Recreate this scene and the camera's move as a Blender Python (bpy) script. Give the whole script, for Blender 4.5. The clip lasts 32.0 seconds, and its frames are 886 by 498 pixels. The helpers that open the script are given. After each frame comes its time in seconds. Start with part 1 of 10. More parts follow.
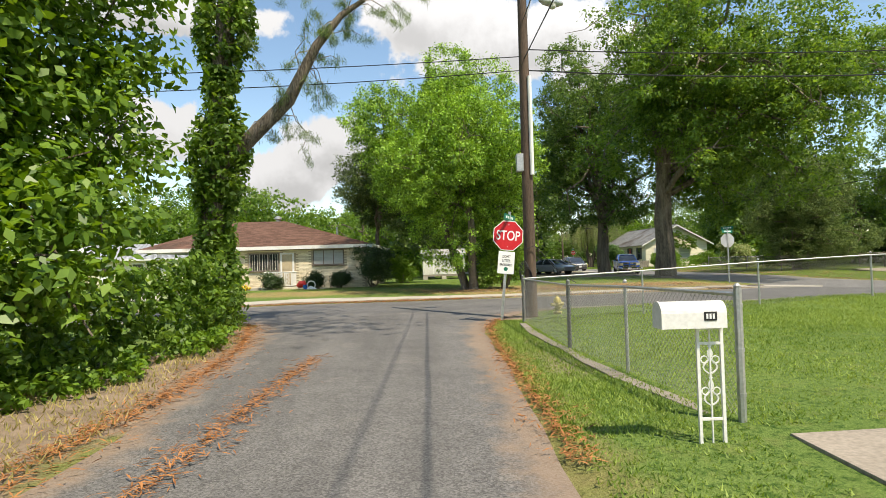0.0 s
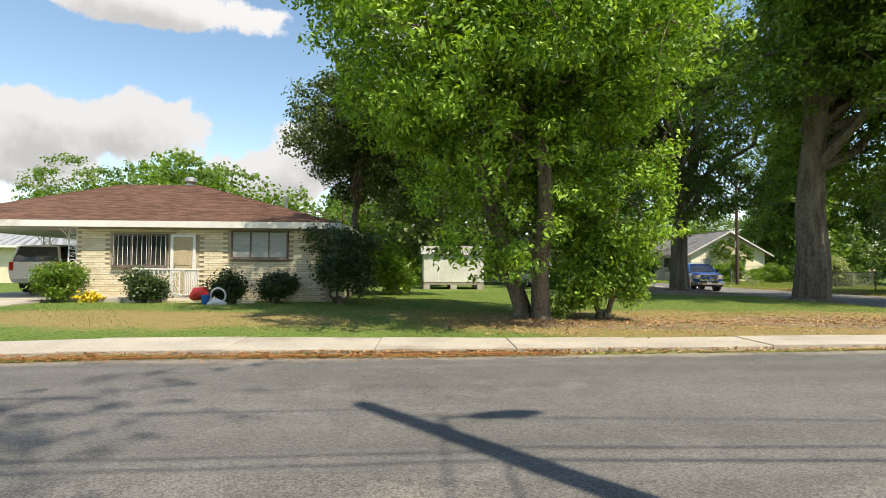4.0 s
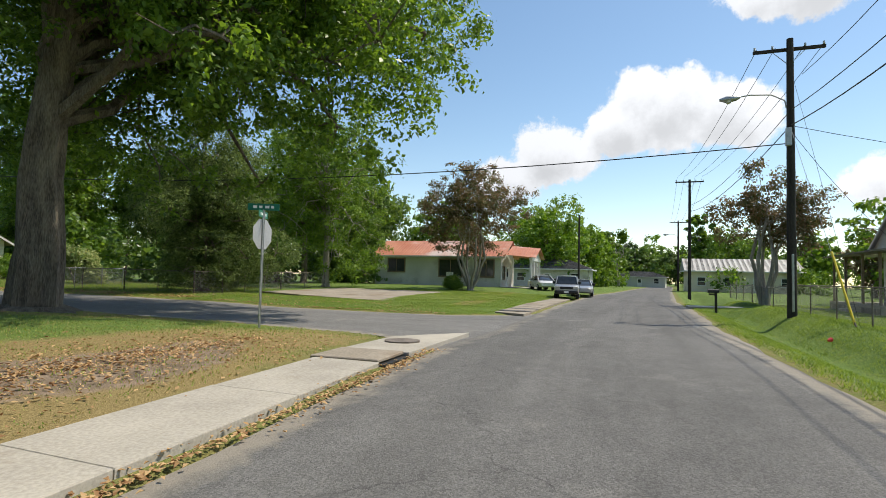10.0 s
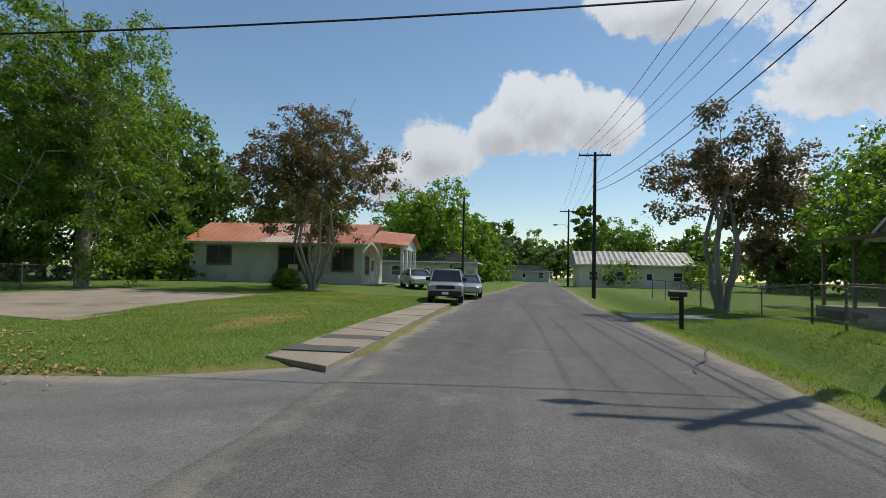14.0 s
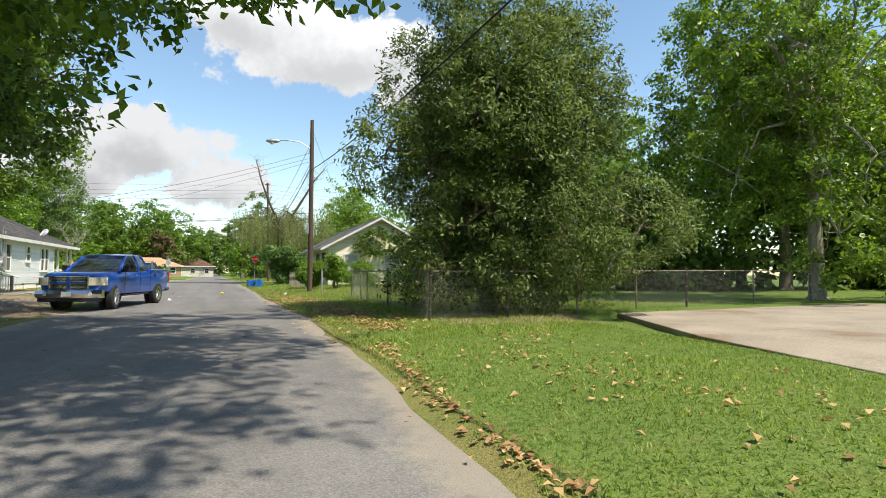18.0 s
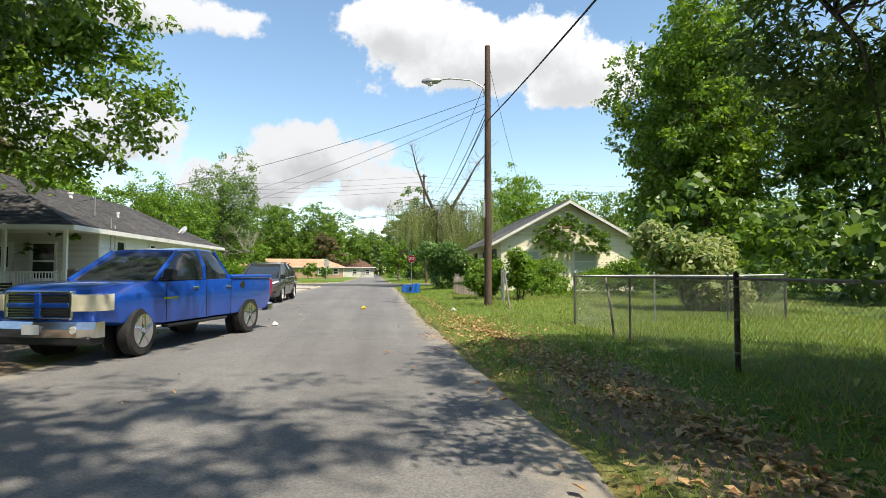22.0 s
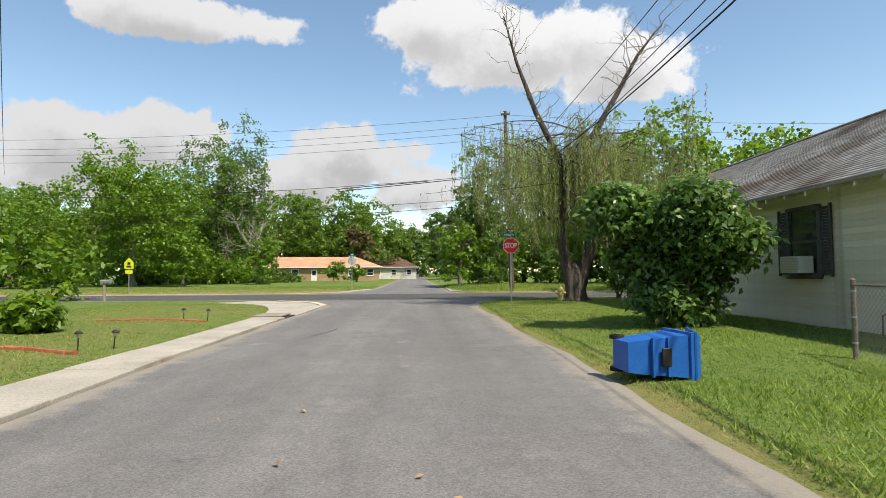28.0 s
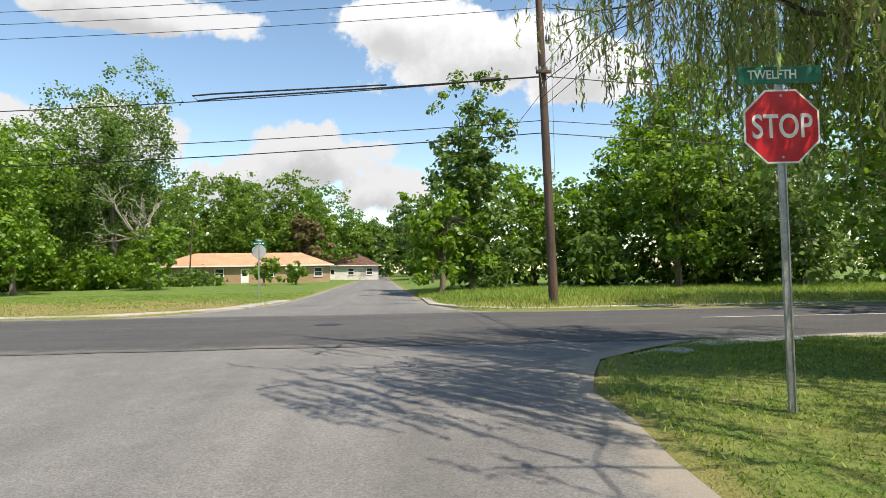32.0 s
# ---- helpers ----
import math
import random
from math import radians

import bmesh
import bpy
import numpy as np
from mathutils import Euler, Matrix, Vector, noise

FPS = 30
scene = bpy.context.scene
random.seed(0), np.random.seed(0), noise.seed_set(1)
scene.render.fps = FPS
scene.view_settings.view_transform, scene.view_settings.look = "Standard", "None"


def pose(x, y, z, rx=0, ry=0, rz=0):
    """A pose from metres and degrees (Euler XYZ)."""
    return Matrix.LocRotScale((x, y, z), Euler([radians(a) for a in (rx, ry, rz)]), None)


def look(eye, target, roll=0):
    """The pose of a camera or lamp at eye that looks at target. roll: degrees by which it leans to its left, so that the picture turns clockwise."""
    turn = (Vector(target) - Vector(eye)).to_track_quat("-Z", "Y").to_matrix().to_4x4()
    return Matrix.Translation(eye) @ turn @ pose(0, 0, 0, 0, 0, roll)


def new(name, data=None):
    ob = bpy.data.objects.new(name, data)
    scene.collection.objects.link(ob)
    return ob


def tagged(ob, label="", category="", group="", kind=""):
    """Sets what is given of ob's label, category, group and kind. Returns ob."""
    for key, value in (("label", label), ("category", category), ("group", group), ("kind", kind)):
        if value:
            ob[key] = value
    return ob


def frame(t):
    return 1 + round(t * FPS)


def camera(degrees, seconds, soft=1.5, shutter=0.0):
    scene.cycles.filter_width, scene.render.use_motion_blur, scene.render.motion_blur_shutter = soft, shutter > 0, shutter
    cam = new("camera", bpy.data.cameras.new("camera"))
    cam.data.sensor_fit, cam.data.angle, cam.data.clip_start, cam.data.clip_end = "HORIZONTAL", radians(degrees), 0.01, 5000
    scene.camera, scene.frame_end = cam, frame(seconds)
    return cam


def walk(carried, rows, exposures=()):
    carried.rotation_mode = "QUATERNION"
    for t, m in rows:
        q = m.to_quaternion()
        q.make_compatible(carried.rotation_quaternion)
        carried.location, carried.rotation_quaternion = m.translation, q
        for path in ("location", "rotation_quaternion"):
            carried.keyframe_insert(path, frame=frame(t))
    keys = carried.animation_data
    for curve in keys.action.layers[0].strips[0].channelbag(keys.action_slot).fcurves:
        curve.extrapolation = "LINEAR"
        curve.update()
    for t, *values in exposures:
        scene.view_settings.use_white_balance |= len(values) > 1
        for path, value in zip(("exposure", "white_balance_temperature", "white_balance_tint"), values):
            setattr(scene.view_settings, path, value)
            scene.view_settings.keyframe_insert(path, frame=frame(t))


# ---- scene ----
cam = camera(79.1, 32.0, soft=0.75)
# seconds, eye x y z, yaw to the left, pitch up, roll
ROWS = [
    (0.0, 0.022, -0.068, 1.436, 0.19, 1.61, -1.59),
    (0.5, -0.225, 2.569, 1.385, 0.40, 1.31, -1.04),
    (1.0, -0.437, 5.137, 1.332, 0.54, 1.37, -0.82),
    (1.5, -0.637, 7.490, 1.289, 0.60, 1.73, -0.70),
    (2.0, -0.823, 9.543, 1.266, 0.56, 1.83, -0.49),
    (2.5, -0.962, 11.238, 1.278, 0.51, 1.78, -0.29),
    (4.5, -1.210, 14.794, 1.283, -1.81, 2.47, 0.83),
    (5.0, -1.150, 15.257, 1.273, -3.30, 2.66, 1.05),
    (5.5, -1.084, 15.686, 1.275, -5.01, 2.75, 1.20),
    (6.0, -0.999, 16.122, 1.279, -7.02, 2.80, 1.36),
    (6.5, -0.868, 16.606, 1.281, -9.63, 2.90, 1.38),
    (7.0, -0.658, 17.139, 1.290, -13.56, 3.13, 1.33),
    (7.5, -0.321, 17.802, 1.301, -19.33, 3.15, 1.30),
    (8.0, 0.190, 18.499, 1.304, -27.02, 3.30, 1.40),
    (8.5, 0.927, 19.164, 1.322, -36.56, 3.46, 0.99),
    (9.0, 1.891, 19.808, 1.332, -47.50, 3.55, 1.09),
    (9.5, 3.105, 20.368, 1.335, -58.91, 3.22, 1.45),
    (10.0, 4.564, 20.769, 1.345, -69.75, 2.99, 1.46),
    (10.5, 6.175, 20.996, 1.353, -78.85, 2.99, 1.56),
    (11.0, 7.897, 21.101, 1.361, -85.41, 2.91, 1.45),
    (11.5, 9.730, 21.159, 1.367, -89.18, 2.90, 1.37),
    (12.0, 11.560, 21.253, 1.415, -91.09, 2.72, 1.12),
    (12.5, 13.407, 21.317, 1.449, -91.54, 2.61, 0.76),
    (13.0, 15.183, 21.467, 1.437, -90.53, 2.64, 0.56),
    (13.5, 16.733, 21.762, 1.432, -87.14, 2.74, 0.92),
    (15.5, 20.887, 24.443, 1.304, -59.17, 2.34, 1.48),
    (16.0, 21.559, 25.394, 1.288, -50.52, 2.55, 1.25),
    (16.5, 22.091, 26.428, 1.288, -42.13, 2.76, 1.14),
    (17.0, 22.487, 27.595, 1.273, -33.91, 2.86, 0.60),
    (17.5, 22.808, 28.923, 1.266, -25.89, 2.65, 0.36),
    (18.0, 22.992, 30.379, 1.261, -19.00, 2.61, 0.25),
    (18.5, 23.095, 31.883, 1.275, -13.93, 2.52, 0.26),
    (19.0, 23.169, 33.404, 1.270, -10.60, 2.55, 0.31),
    (19.5, 23.198, 34.908, 1.284, -8.28, 2.51, 0.30),
    (20.0, 23.188, 36.387, 1.297, -6.53, 2.59, 0.38),
    (20.5, 23.193, 37.807, 1.330, -5.46, 2.51, 0.31),
    (21.0, 23.178, 39.145, 1.356, -4.81, 2.46, 0.16),
    (21.5, 23.153, 40.445, 1.391, -4.00, 2.40, 0.11),
    (22.0, 23.095, 41.815, 1.420, -2.87, 2.53, 0.04),
    (22.5, 23.001, 43.322, 1.430, -1.72, 2.52, 0.06),
    (23.0, 22.864, 44.990, 1.430, -0.72, 2.55, -0.00),
    (23.5, 22.714, 46.661, 1.435, 0.08, 2.52, -0.15),
    (24.0, 22.511, 48.602, 1.441, 0.93, 2.65, -0.16),
    (24.5, 22.243, 50.728, 1.455, 1.75, 2.75, -0.20),
    (25.0, 21.945, 52.997, 1.454, 2.30, 2.86, -0.15),
    (25.5, 21.601, 55.438, 1.452, 2.50, 2.93, -0.30),
    (27.5, 20.209, 66.166, 1.570, 2.03, 2.60, -0.58),
    (28.0, 19.951, 69.049, 1.548, 1.17, 2.50, -0.55),
    (28.5, 19.750, 71.998, 1.534, 0.39, 2.42, -0.63),
    (29.0, 19.579, 74.956, 1.517, -0.21, 2.44, -0.71),
    (29.5, 19.416, 77.846, 1.493, -0.74, 2.44, -0.83),
    (30.0, 19.297, 80.668, 1.471, -1.19, 2.46, -0.89),
    (30.5, 19.211, 83.292, 1.466, -1.63, 2.53, -0.96),
    (31.0, 19.172, 85.706, 1.455, -2.05, 2.51, -0.98),
    (31.5, 19.114, 87.756, 1.444, -2.41, 2.42, -0.98),
    (32.0, 19.136, 89.616, 1.455, -2.53, 2.38, -0.98),
]


def eye_pose(x, y, z, yaw, pitch, roll):
    a, b = radians(yaw), radians(pitch)
    way = Vector((-math.sin(a) * math.cos(b), math.cos(a) * math.cos(b), math.sin(b)))
    return look((x, y, z), Vector((x, y, z)) + way, roll)


walk(cam, [(r[0], eye_pose(*r[1:])) for r in ROWS], [(0.0, 0.65, 7500, 10), (2.0, 0.7, 7500, 10), (6.0, 0.6, 7500, 10), (8.0, 0.65, 7500, 10), (10.0, 0.2, 7000, 9), (13.0, -0.35, 6700, 8), (16.0, -0.05, 6900, 8), (18.0, 0.65, 7200, 9), (23.0, 0.72, 7200, 9), (26.0, 0.46, 7300, 10), (29.0, 0.5, 7300, 10), (32.0, 0.65, 7300, 10)])

# ---- sky and sun ----
SUN_TO = Vector((0.67 * math.cos(radians(58)), -0.742 * math.cos(radians(58)), math.sin(radians(58)))).normalized()
sun = bpy.data.lights.new("sun", "SUN")
sun.energy, sun.angle, sun.color = 4.3, radians(0.6), (1.0, 0.94, 0.84)
new("sun", sun).matrix_world = look(SUN_TO * 100, (0, 0, 0))

world = bpy.data.worlds.new("sky")
scene.world = world
world.use_nodes = True
wn, wl = world.node_tree.nodes, world.node_tree.links
wn.clear()


def wnode(kind, **kw):
    n = wn.new(kind)
    for k, v in kw.items():
        n.inputs[k].default_value = v
    return n


sky = wn.new("ShaderNodeTexSky")
sky.sky_type, sky.sun_disc = "NISHITA", False
sky.sun_elevation, sky.sun_rotation = math.asin(SUN_TO.z), math.atan2(SUN_TO.x, SUN_TO.y)
sky.air_density, sky.dust_density, sky.ozone_density = 1.0, 0.25, 0.5
coord = wn.new("ShaderNodeTexCoord")
# cumulus heaps: azimuth to the right of +y, height (degrees), half width, half height
CLOUDS = [(-30.7, 12.6, 9.5, 3.6), (-36, 11.0, 5.5, 3.2), (-9.8, 11.5, 7.6, 4.0), (-4.5, 9.0, 7.0, 3.0), (-17, 9.2, 7.5, 3.4), (8, 22.2, 13.0, 4.6), (17, 20.0, 8.0, 4.0), (-2, 25, 7.0, 3.6), (-28, 24, 11.0, 2.2), (-38, 8.6, 8.0, 2.4), (92.5, 16.8, 6.6, 5.0), (97.5, 15.5, 5.2, 3.6)]
CLOUDS += [(88.0, 15.5, 4.4, 3.4), (81.3, 12.9, 5.6, 3.4), (76.5, 10.8, 4.5, 3.0), (124, 20.0, 13.0, 8.0), (104.5, 26.0, 9.0, 3.0), (112, 9.0, 6.0, 2.6), (-62, 14, 13, 5), (50, 30, 10, 4), (-85, 20, 14, 6), (160, 18, 16, 6), (205, 22, 18, 7), (240, 14, 14, 5)]
def billow(vec):
    """How far outside the nearest heap a direction lies, ragged by noise: under 1 is cloud."""
    warp = wnode("ShaderNodeTexNoise", Scale=9.0, Detail=10.0, Roughness=0.62)
    wl.new(vec, warp.inputs["Vector"])
    nearest = None
    for az, h, hw, hh in CLOUDS:
        a, e = radians(az), radians(h)
        m = wn.new("ShaderNodeMapping")
        m.vector_type = "TEXTURE"
        m.inputs["Location"].default_value = (math.sin(a) * math.cos(e), math.cos(a) * math.cos(e), math.sin(e))
        m.inputs["Rotation"].default_value = (0, 0, -a)
        m.inputs["Scale"].default_value = (math.tan(radians(hw)), 0.5, math.tan(radians(hh)))
        wl.new(vec, m.inputs["Vector"])
        le = wn.new("ShaderNodeVectorMath")
        le.operation = "LENGTH"
        wl.new(m.outputs[0], le.inputs[0])
        if nearest is None:
            nearest = le.outputs["Value"]
        else:
            mi = wn.new("ShaderNodeMath")
            mi.operation = "SMOOTH_MIN"
            mi.inputs[2].default_value = 0.12
            wl.new(nearest, mi.inputs[0])
            wl.new(le.outputs["Value"], mi.inputs[1])
            nearest = mi.outputs[0]
    ragged = wn.new("ShaderNodeMath")
    ragged.operation, ragged.inputs[1].default_value, ragged.inputs[2].default_value = "MULTIPLY_ADD", 2.0, -0.94
    wl.new(warp.outputs["Fac"], ragged.inputs[0])
    total = wn.new("ShaderNodeMath")
    total.operation = "ADD"
    wl.new(nearest, total.inputs[0])
    wl.new(ragged.outputs[0], total.inputs[1])
    return total.outputs[0]


here = billow(coord.outputs["Generated"])
lift = wn.new("ShaderNodeVectorMath")
lift.operation, lift.inputs[1].default_value = "ADD", (0.0, 0.0, 0.03)
wl.new(coord.outputs["Generated"], lift.inputs[0])
above = billow(lift.outputs[0])
cover = wn.new("ShaderNodeMapRange")
cover.interpolation_type = "SMOOTHSTEP"
cover.inputs["From Min"].default_value, cover.inputs["From Max"].default_value = 1.0, 0.8
cover.inputs["To Min"].default_value, cover.inputs["To Max"].default_value = 0.0, 1.0
wl.new(here, cover.inputs["Value"])
# heaps are bright on top and grey where more cloud lies above
tone = wn.new("ShaderNodeMapRange")
tone.interpolation_type = "SMOOTHSTEP"
tone.inputs["From Min"].default_value, tone.inputs["From Max"].default_value = 0.1, 0.9
tone.inputs["To Min"].default_value, tone.inputs["To Max"].default_value = 2.85, 4.1
wl.new(above, tone.inputs["Value"])
# clouds towards the sun are lit through and shine more
toward = wn.new("ShaderNodeVectorMath")
toward.operation, toward.inputs[1].default_value = "DOT_PRODUCT", SUN_TO
wl.new(coord.outputs["Generated"], toward.inputs[0])
shine = wn.new("ShaderNodeMapRange")
shine.inputs["From Min"].default_value, shine.inputs["From Max"].default_value = -0.2, 0.6
shine.inputs["To Min"].default_value, shine.inputs["To Max"].default_value = 0.9, 1.5
wl.new(toward.outputs["Value"], shine.inputs["Value"])
glow = wn.new("ShaderNodeMath")
glow.operation = "MULTIPLY"
wl.new(tone.outputs[0], glow.inputs[0])
wl.new(shine.outputs[0], glow.inputs[1])
white = wn.new("ShaderNodeCombineColor")
for n, f in (("Red", 0.94), ("Green", 1.0), ("Blue", 1.12)):
    k = wn.new("ShaderNodeMath")
    k.operation, k.inputs[1].default_value = "MULTIPLY", f
    wl.new(glow.outputs[0], k.inputs[0])
    wl.new(k.outputs[0], white.inputs[n])
blend = wn.new("ShaderNodeMix")
blend.data_type = "RGBA"
wl.new(cover.outputs[0], blend.inputs["Factor"])
clear = wnode("ShaderNodeHueSaturation", Hue=0.497, Saturation=1.1, Value=1.0)
wl.new(sky.outputs[0], clear.inputs["Color"])
wl.new(clear.outputs[0], blend.inputs["A"])
wl.new(white.outputs[0], blend.inputs["B"])
back = wn.new("ShaderNodeBackground")
back.inputs["Strength"].default_value = 0.15
wl.new(blend.outputs["Result"], back.inputs["Color"])
wo = wn.new("ShaderNodeOutputWorld")
wl.new(back.outputs[0], wo.inputs["Surface"])

# ---- materials ----
MATS = {}


def stuff_colour(name, a, b, rough=0.8, scale=3.0, fine=40.0, bump=0.2, metal=0.0, spec=0.4, c=None, wear=0.0, per="", trans=0.0, coat=0.0, bumpd=0.01, stretch=None, speck=0.0):
    """A material whose colour wanders between a and b (and c in stains), with fine grain and relief."""
    m = bpy.data.materials.new(name)
    m.use_nodes = True
    n, l = m.node_tree.nodes, m.node_tree.links
    n.clear()
    out, p = n.new("ShaderNodeOutputMaterial"), n.new("ShaderNodeBsdfPrincipled")
    l.new(p.outputs[0], out.inputs[0])
    tc = n.new("ShaderNodeTexCoord")
    vec = tc.outputs["Object"]
    if stretch:
        mp = n.new("ShaderNodeMapping")
        mp.inputs["Scale"].default_value = stretch
        l.new(vec, mp.inputs["Vector"])
        vec = mp.outputs[0]
    big = n.new("ShaderNodeTexNoise")
    big.inputs["Scale"].default_value, big.inputs["Detail"].default_value = scale, 5
    small = n.new("ShaderNodeTexNoise")
    small.inputs["Scale"].default_value, small.inputs["Detail"].default_value = fine, 4
    l.new(vec, big.inputs["Vector"])
    l.new(vec, small.inputs["Vector"])
    fac = n.new("ShaderNodeMath")
    fac.operation, fac.inputs[1].default_value = "ADD", 0.0
    l.new(big.outputs["Fac"], fac.inputs[0])
    l.new(small.outputs["Fac"], fac.inputs[1])
    src = fac.outputs[0]
    lo, hi = 0.75, 1.25
    if per:
        rnd = n.new("ShaderNodeNewGeometry" if per == "island" else "ShaderNodeObjectInfo")
        add = n.new("ShaderNodeMath")
        add.operation = "ADD"
        l.new(src, add.inputs[0])
        l.new(rnd.outputs["Random Per Island" if per == "island" else "Random"], add.inputs[1])
        src, lo, hi = add.outputs[0], 0.95, 2.05
    mr = n.new("ShaderNodeMapRange")
    mr.inputs["From Min"].default_value, mr.inputs["From Max"].default_value = lo, hi
    l.new(src, mr.inputs["Value"])
    mix = n.new("ShaderNodeMix")
    mix.data_type = "RGBA"
    mix.inputs["A"].default_value, mix.inputs["B"].default_value = (*a, 1), (*b, 1)
    l.new(mr.outputs[0], mix.inputs["Factor"])
    col = mix.outputs["Result"]
    if c:
        st = n.new("ShaderNodeTexNoise")
        st.inputs["Scale"].default_value, st.inputs["Detail"].default_value, st.inputs["Roughness"].default_value = scale * 0.45, 7, 0.65
        l.new(vec, st.inputs["Vector"])
        ms = n.new("ShaderNodeMapRange")
        ms.inputs["From Min"].default_value, ms.inputs["From Max"].default_value = 0.62 - wear * 0.25, 0.72 - wear * 0.2
        l.new(st.outputs["Fac"], ms.inputs["Value"])
        mc = n.new("ShaderNodeMix")
        mc.data_type = "RGBA"
        l.new(ms.outputs[0], mc.inputs["Factor"])
        l.new(col, mc.inputs["A"])
        mc.inputs["B"].default_value = (*c, 1)
        col = mc.outputs["Result"]
    if speck:
        vo = n.new("ShaderNodeTexVoronoi")
        vo.inputs["Scale"].default_value = 90.0
        l.new(tc.outputs["Object"], vo.inputs["Vector"])
        mv = n.new("ShaderNodeMapRange")
        mv.inputs["From Min"].default_value, mv.inputs["From Max"].default_value = 0.0, 1.0
        mv.inputs["To Min"].default_value, mv.inputs["To Max"].default_value = 1 - speck, 1 + speck
        l.new(vo.outputs["Color"], mv.inputs["Value"])
        ml = n.new("ShaderNodeVectorMath")
        ml.operation = "MULTIPLY"
        l.new(col, ml.inputs[0])
        l.new(mv.outputs[0], ml.inputs[1])
        col = ml.outputs[0]
    l.new(col, p.inputs["Base Color"])
    p.inputs["Roughness"].default_value, p.inputs["Metallic"].default_value = rough, metal
    p.inputs["Specular IOR Level"].default_value = spec
    if coat:
        p.inputs["Coat Weight"].default_value, p.inputs["Coat Roughness"].default_value = coat, 0.04
    if bump:
        bu = n.new("ShaderNodeBump")
        bu.inputs["Strength"].default_value, bu.inputs["Distance"].default_value = bump, bumpd
        l.new(small.outputs["Fac"], bu.inputs["Height"])
        l.new(bu.outputs[0], p.inputs["Normal"])
    if trans:
        tr = n.new("ShaderNodeBsdfTranslucent")
        hs = n.new("ShaderNodeHueSaturation")
        hs.inputs["Value"].default_value, hs.inputs["Saturation"].default_value, hs.inputs["Hue"].default_value = 1.7, 1.1, 0.485
        l.new(col, hs.inputs["Color"])
        l.new(hs.outputs[0], tr.inputs["Color"])
        mx = n.new("ShaderNodeMixShader")
        mx.inputs[0].default_value = trans
        l.new(p.outputs[0], mx.inputs[1])
        l.new(tr.outputs[0], mx.inputs[2])
        l.new(mx.outputs[0], out.inputs[0])
    MATS[name] = m
    return m


S = stuff_colour
asphalt = S("asphalt", (0.12, 0.118, 0.115), (0.2, 0.196, 0.188), 0.9, 0.35, 45, 0.9, c=(0.25, 0.235, 0.21), bumpd=0.02, speck=0.5)
asphalt_dark = S("dark asphalt", (0.075, 0.074, 0.075), (0.115, 0.113, 0.112), 0.9, 0.3, 60, 0.6, c=(0.11, 0.11, 0.11))
concrete = S("concrete", (0.31, 0.285, 0.245), (0.46, 0.425, 0.365), 0.9, 0.9, 30, 0.3, c=(0.24, 0.2, 0.15), wear=0.2)
concrete_old = S("old concrete", (0.22, 0.19, 0.15), (0.36, 0.31, 0.25), 0.9, 0.7, 25, 0.3, c=(0.2, 0.14, 0.09), wear=0.3)
bark = S("bark", (0.075, 0.058, 0.044), (0.26, 0.215, 0.165), 0.95, 1.2, 9, 1.0, stretch=(4, 4, 0.7), bumpd=0.05)
bark_light = S("pale bark", (0.2, 0.18, 0.15), (0.42, 0.38, 0.32), 0.9, 1.5, 10, 0.7, stretch=(4, 4, 0.8), bumpd=0.03)
leaf_mid = S("green leaf", (0.05, 0.11, 0.016), (0.19, 0.31, 0.05), 0.42, 0.5, 2, 0, per="island", trans=0.44)
leaf_sun = S("sunlit yellow-green leaf", (0.04, 0.115, 0.012), (0.36, 0.58, 0.08), 0.5, 0.5, 2, 0, per="island", trans=0.27)
leaf_oak = S("dull oak leaf", (0.025, 0.052, 0.013), (0.13, 0.19, 0.05), 0.45, 0.5, 2, 0, per="island", trans=0.3)
leaf_bright = S("bright green leaf", (0.06, 0.135, 0.014), (0.2, 0.33, 0.045), 0.42, 0.5, 2, 0, per="island", trans=0.4)
leaf_dark = S("dark green leaf", (0.04, 0.085, 0.02), (0.16, 0.26, 0.055), 0.4, 0.5, 2, 0, per="island", trans=0.4)
leaf_blue = S("dull green leaf", (0.07, 0.125, 0.03), (0.2, 0.29, 0.085), 0.5, 0.5, 2, 0, per="island", trans=0.36)
leaf_red = S("bronze green leaf", (0.07, 0.1, 0.03), (0.22, 0.14, 0.075), 0.6, 0.6, 2, 0, per="island", trans=0.3)
leaf_willow = S("willow leaf", (0.09, 0.15, 0.035), (0.34, 0.42, 0.14), 0.5, 0.5, 2, 0, per="island", trans=0.35)
leaf_pale = S("yellowed willow strand", (0.2, 0.19, 0.09), (0.36, 0.33, 0.18), 0.7, 0.5, 2, 0, per="island", trans=0.2)
leaf_feather = S("feathery leaf", (0.03, 0.065, 0.016), (0.21, 0.29, 0.09), 0.62, 0.5, 2, 0, per="island", trans=0.34)
leaf_broad = S("broad glossy leaf", (0.04, 0.095, 0.022), (0.19, 0.32, 0.09), 0.35, 0.5, 2, 0, per="island", trans=0.35)
leaf_holly = S("dark glossy leaf", (0.018, 0.04, 0.012), (0.07, 0.12, 0.03), 0.35, 0.5, 2, 0, per="island", trans=0.15)
leaf_bloom = S("pale flowering leaf", (0.12, 0.2, 0.05), (0.42, 0.44, 0.2), 0.5, 0.5, 2, 0, per="island", trans=0.4)
leaf_far = S("far foliage", (0.03, 0.06, 0.014), (0.1, 0.17, 0.04), 0.7, 0.2, 2, 0, per="island", trans=0.2)
grass_blade = S("grass blade", (0.1, 0.18, 0.026), (0.31, 0.4, 0.09), 0.6, 0.4, 3, 0, per="island", trans=0.35)
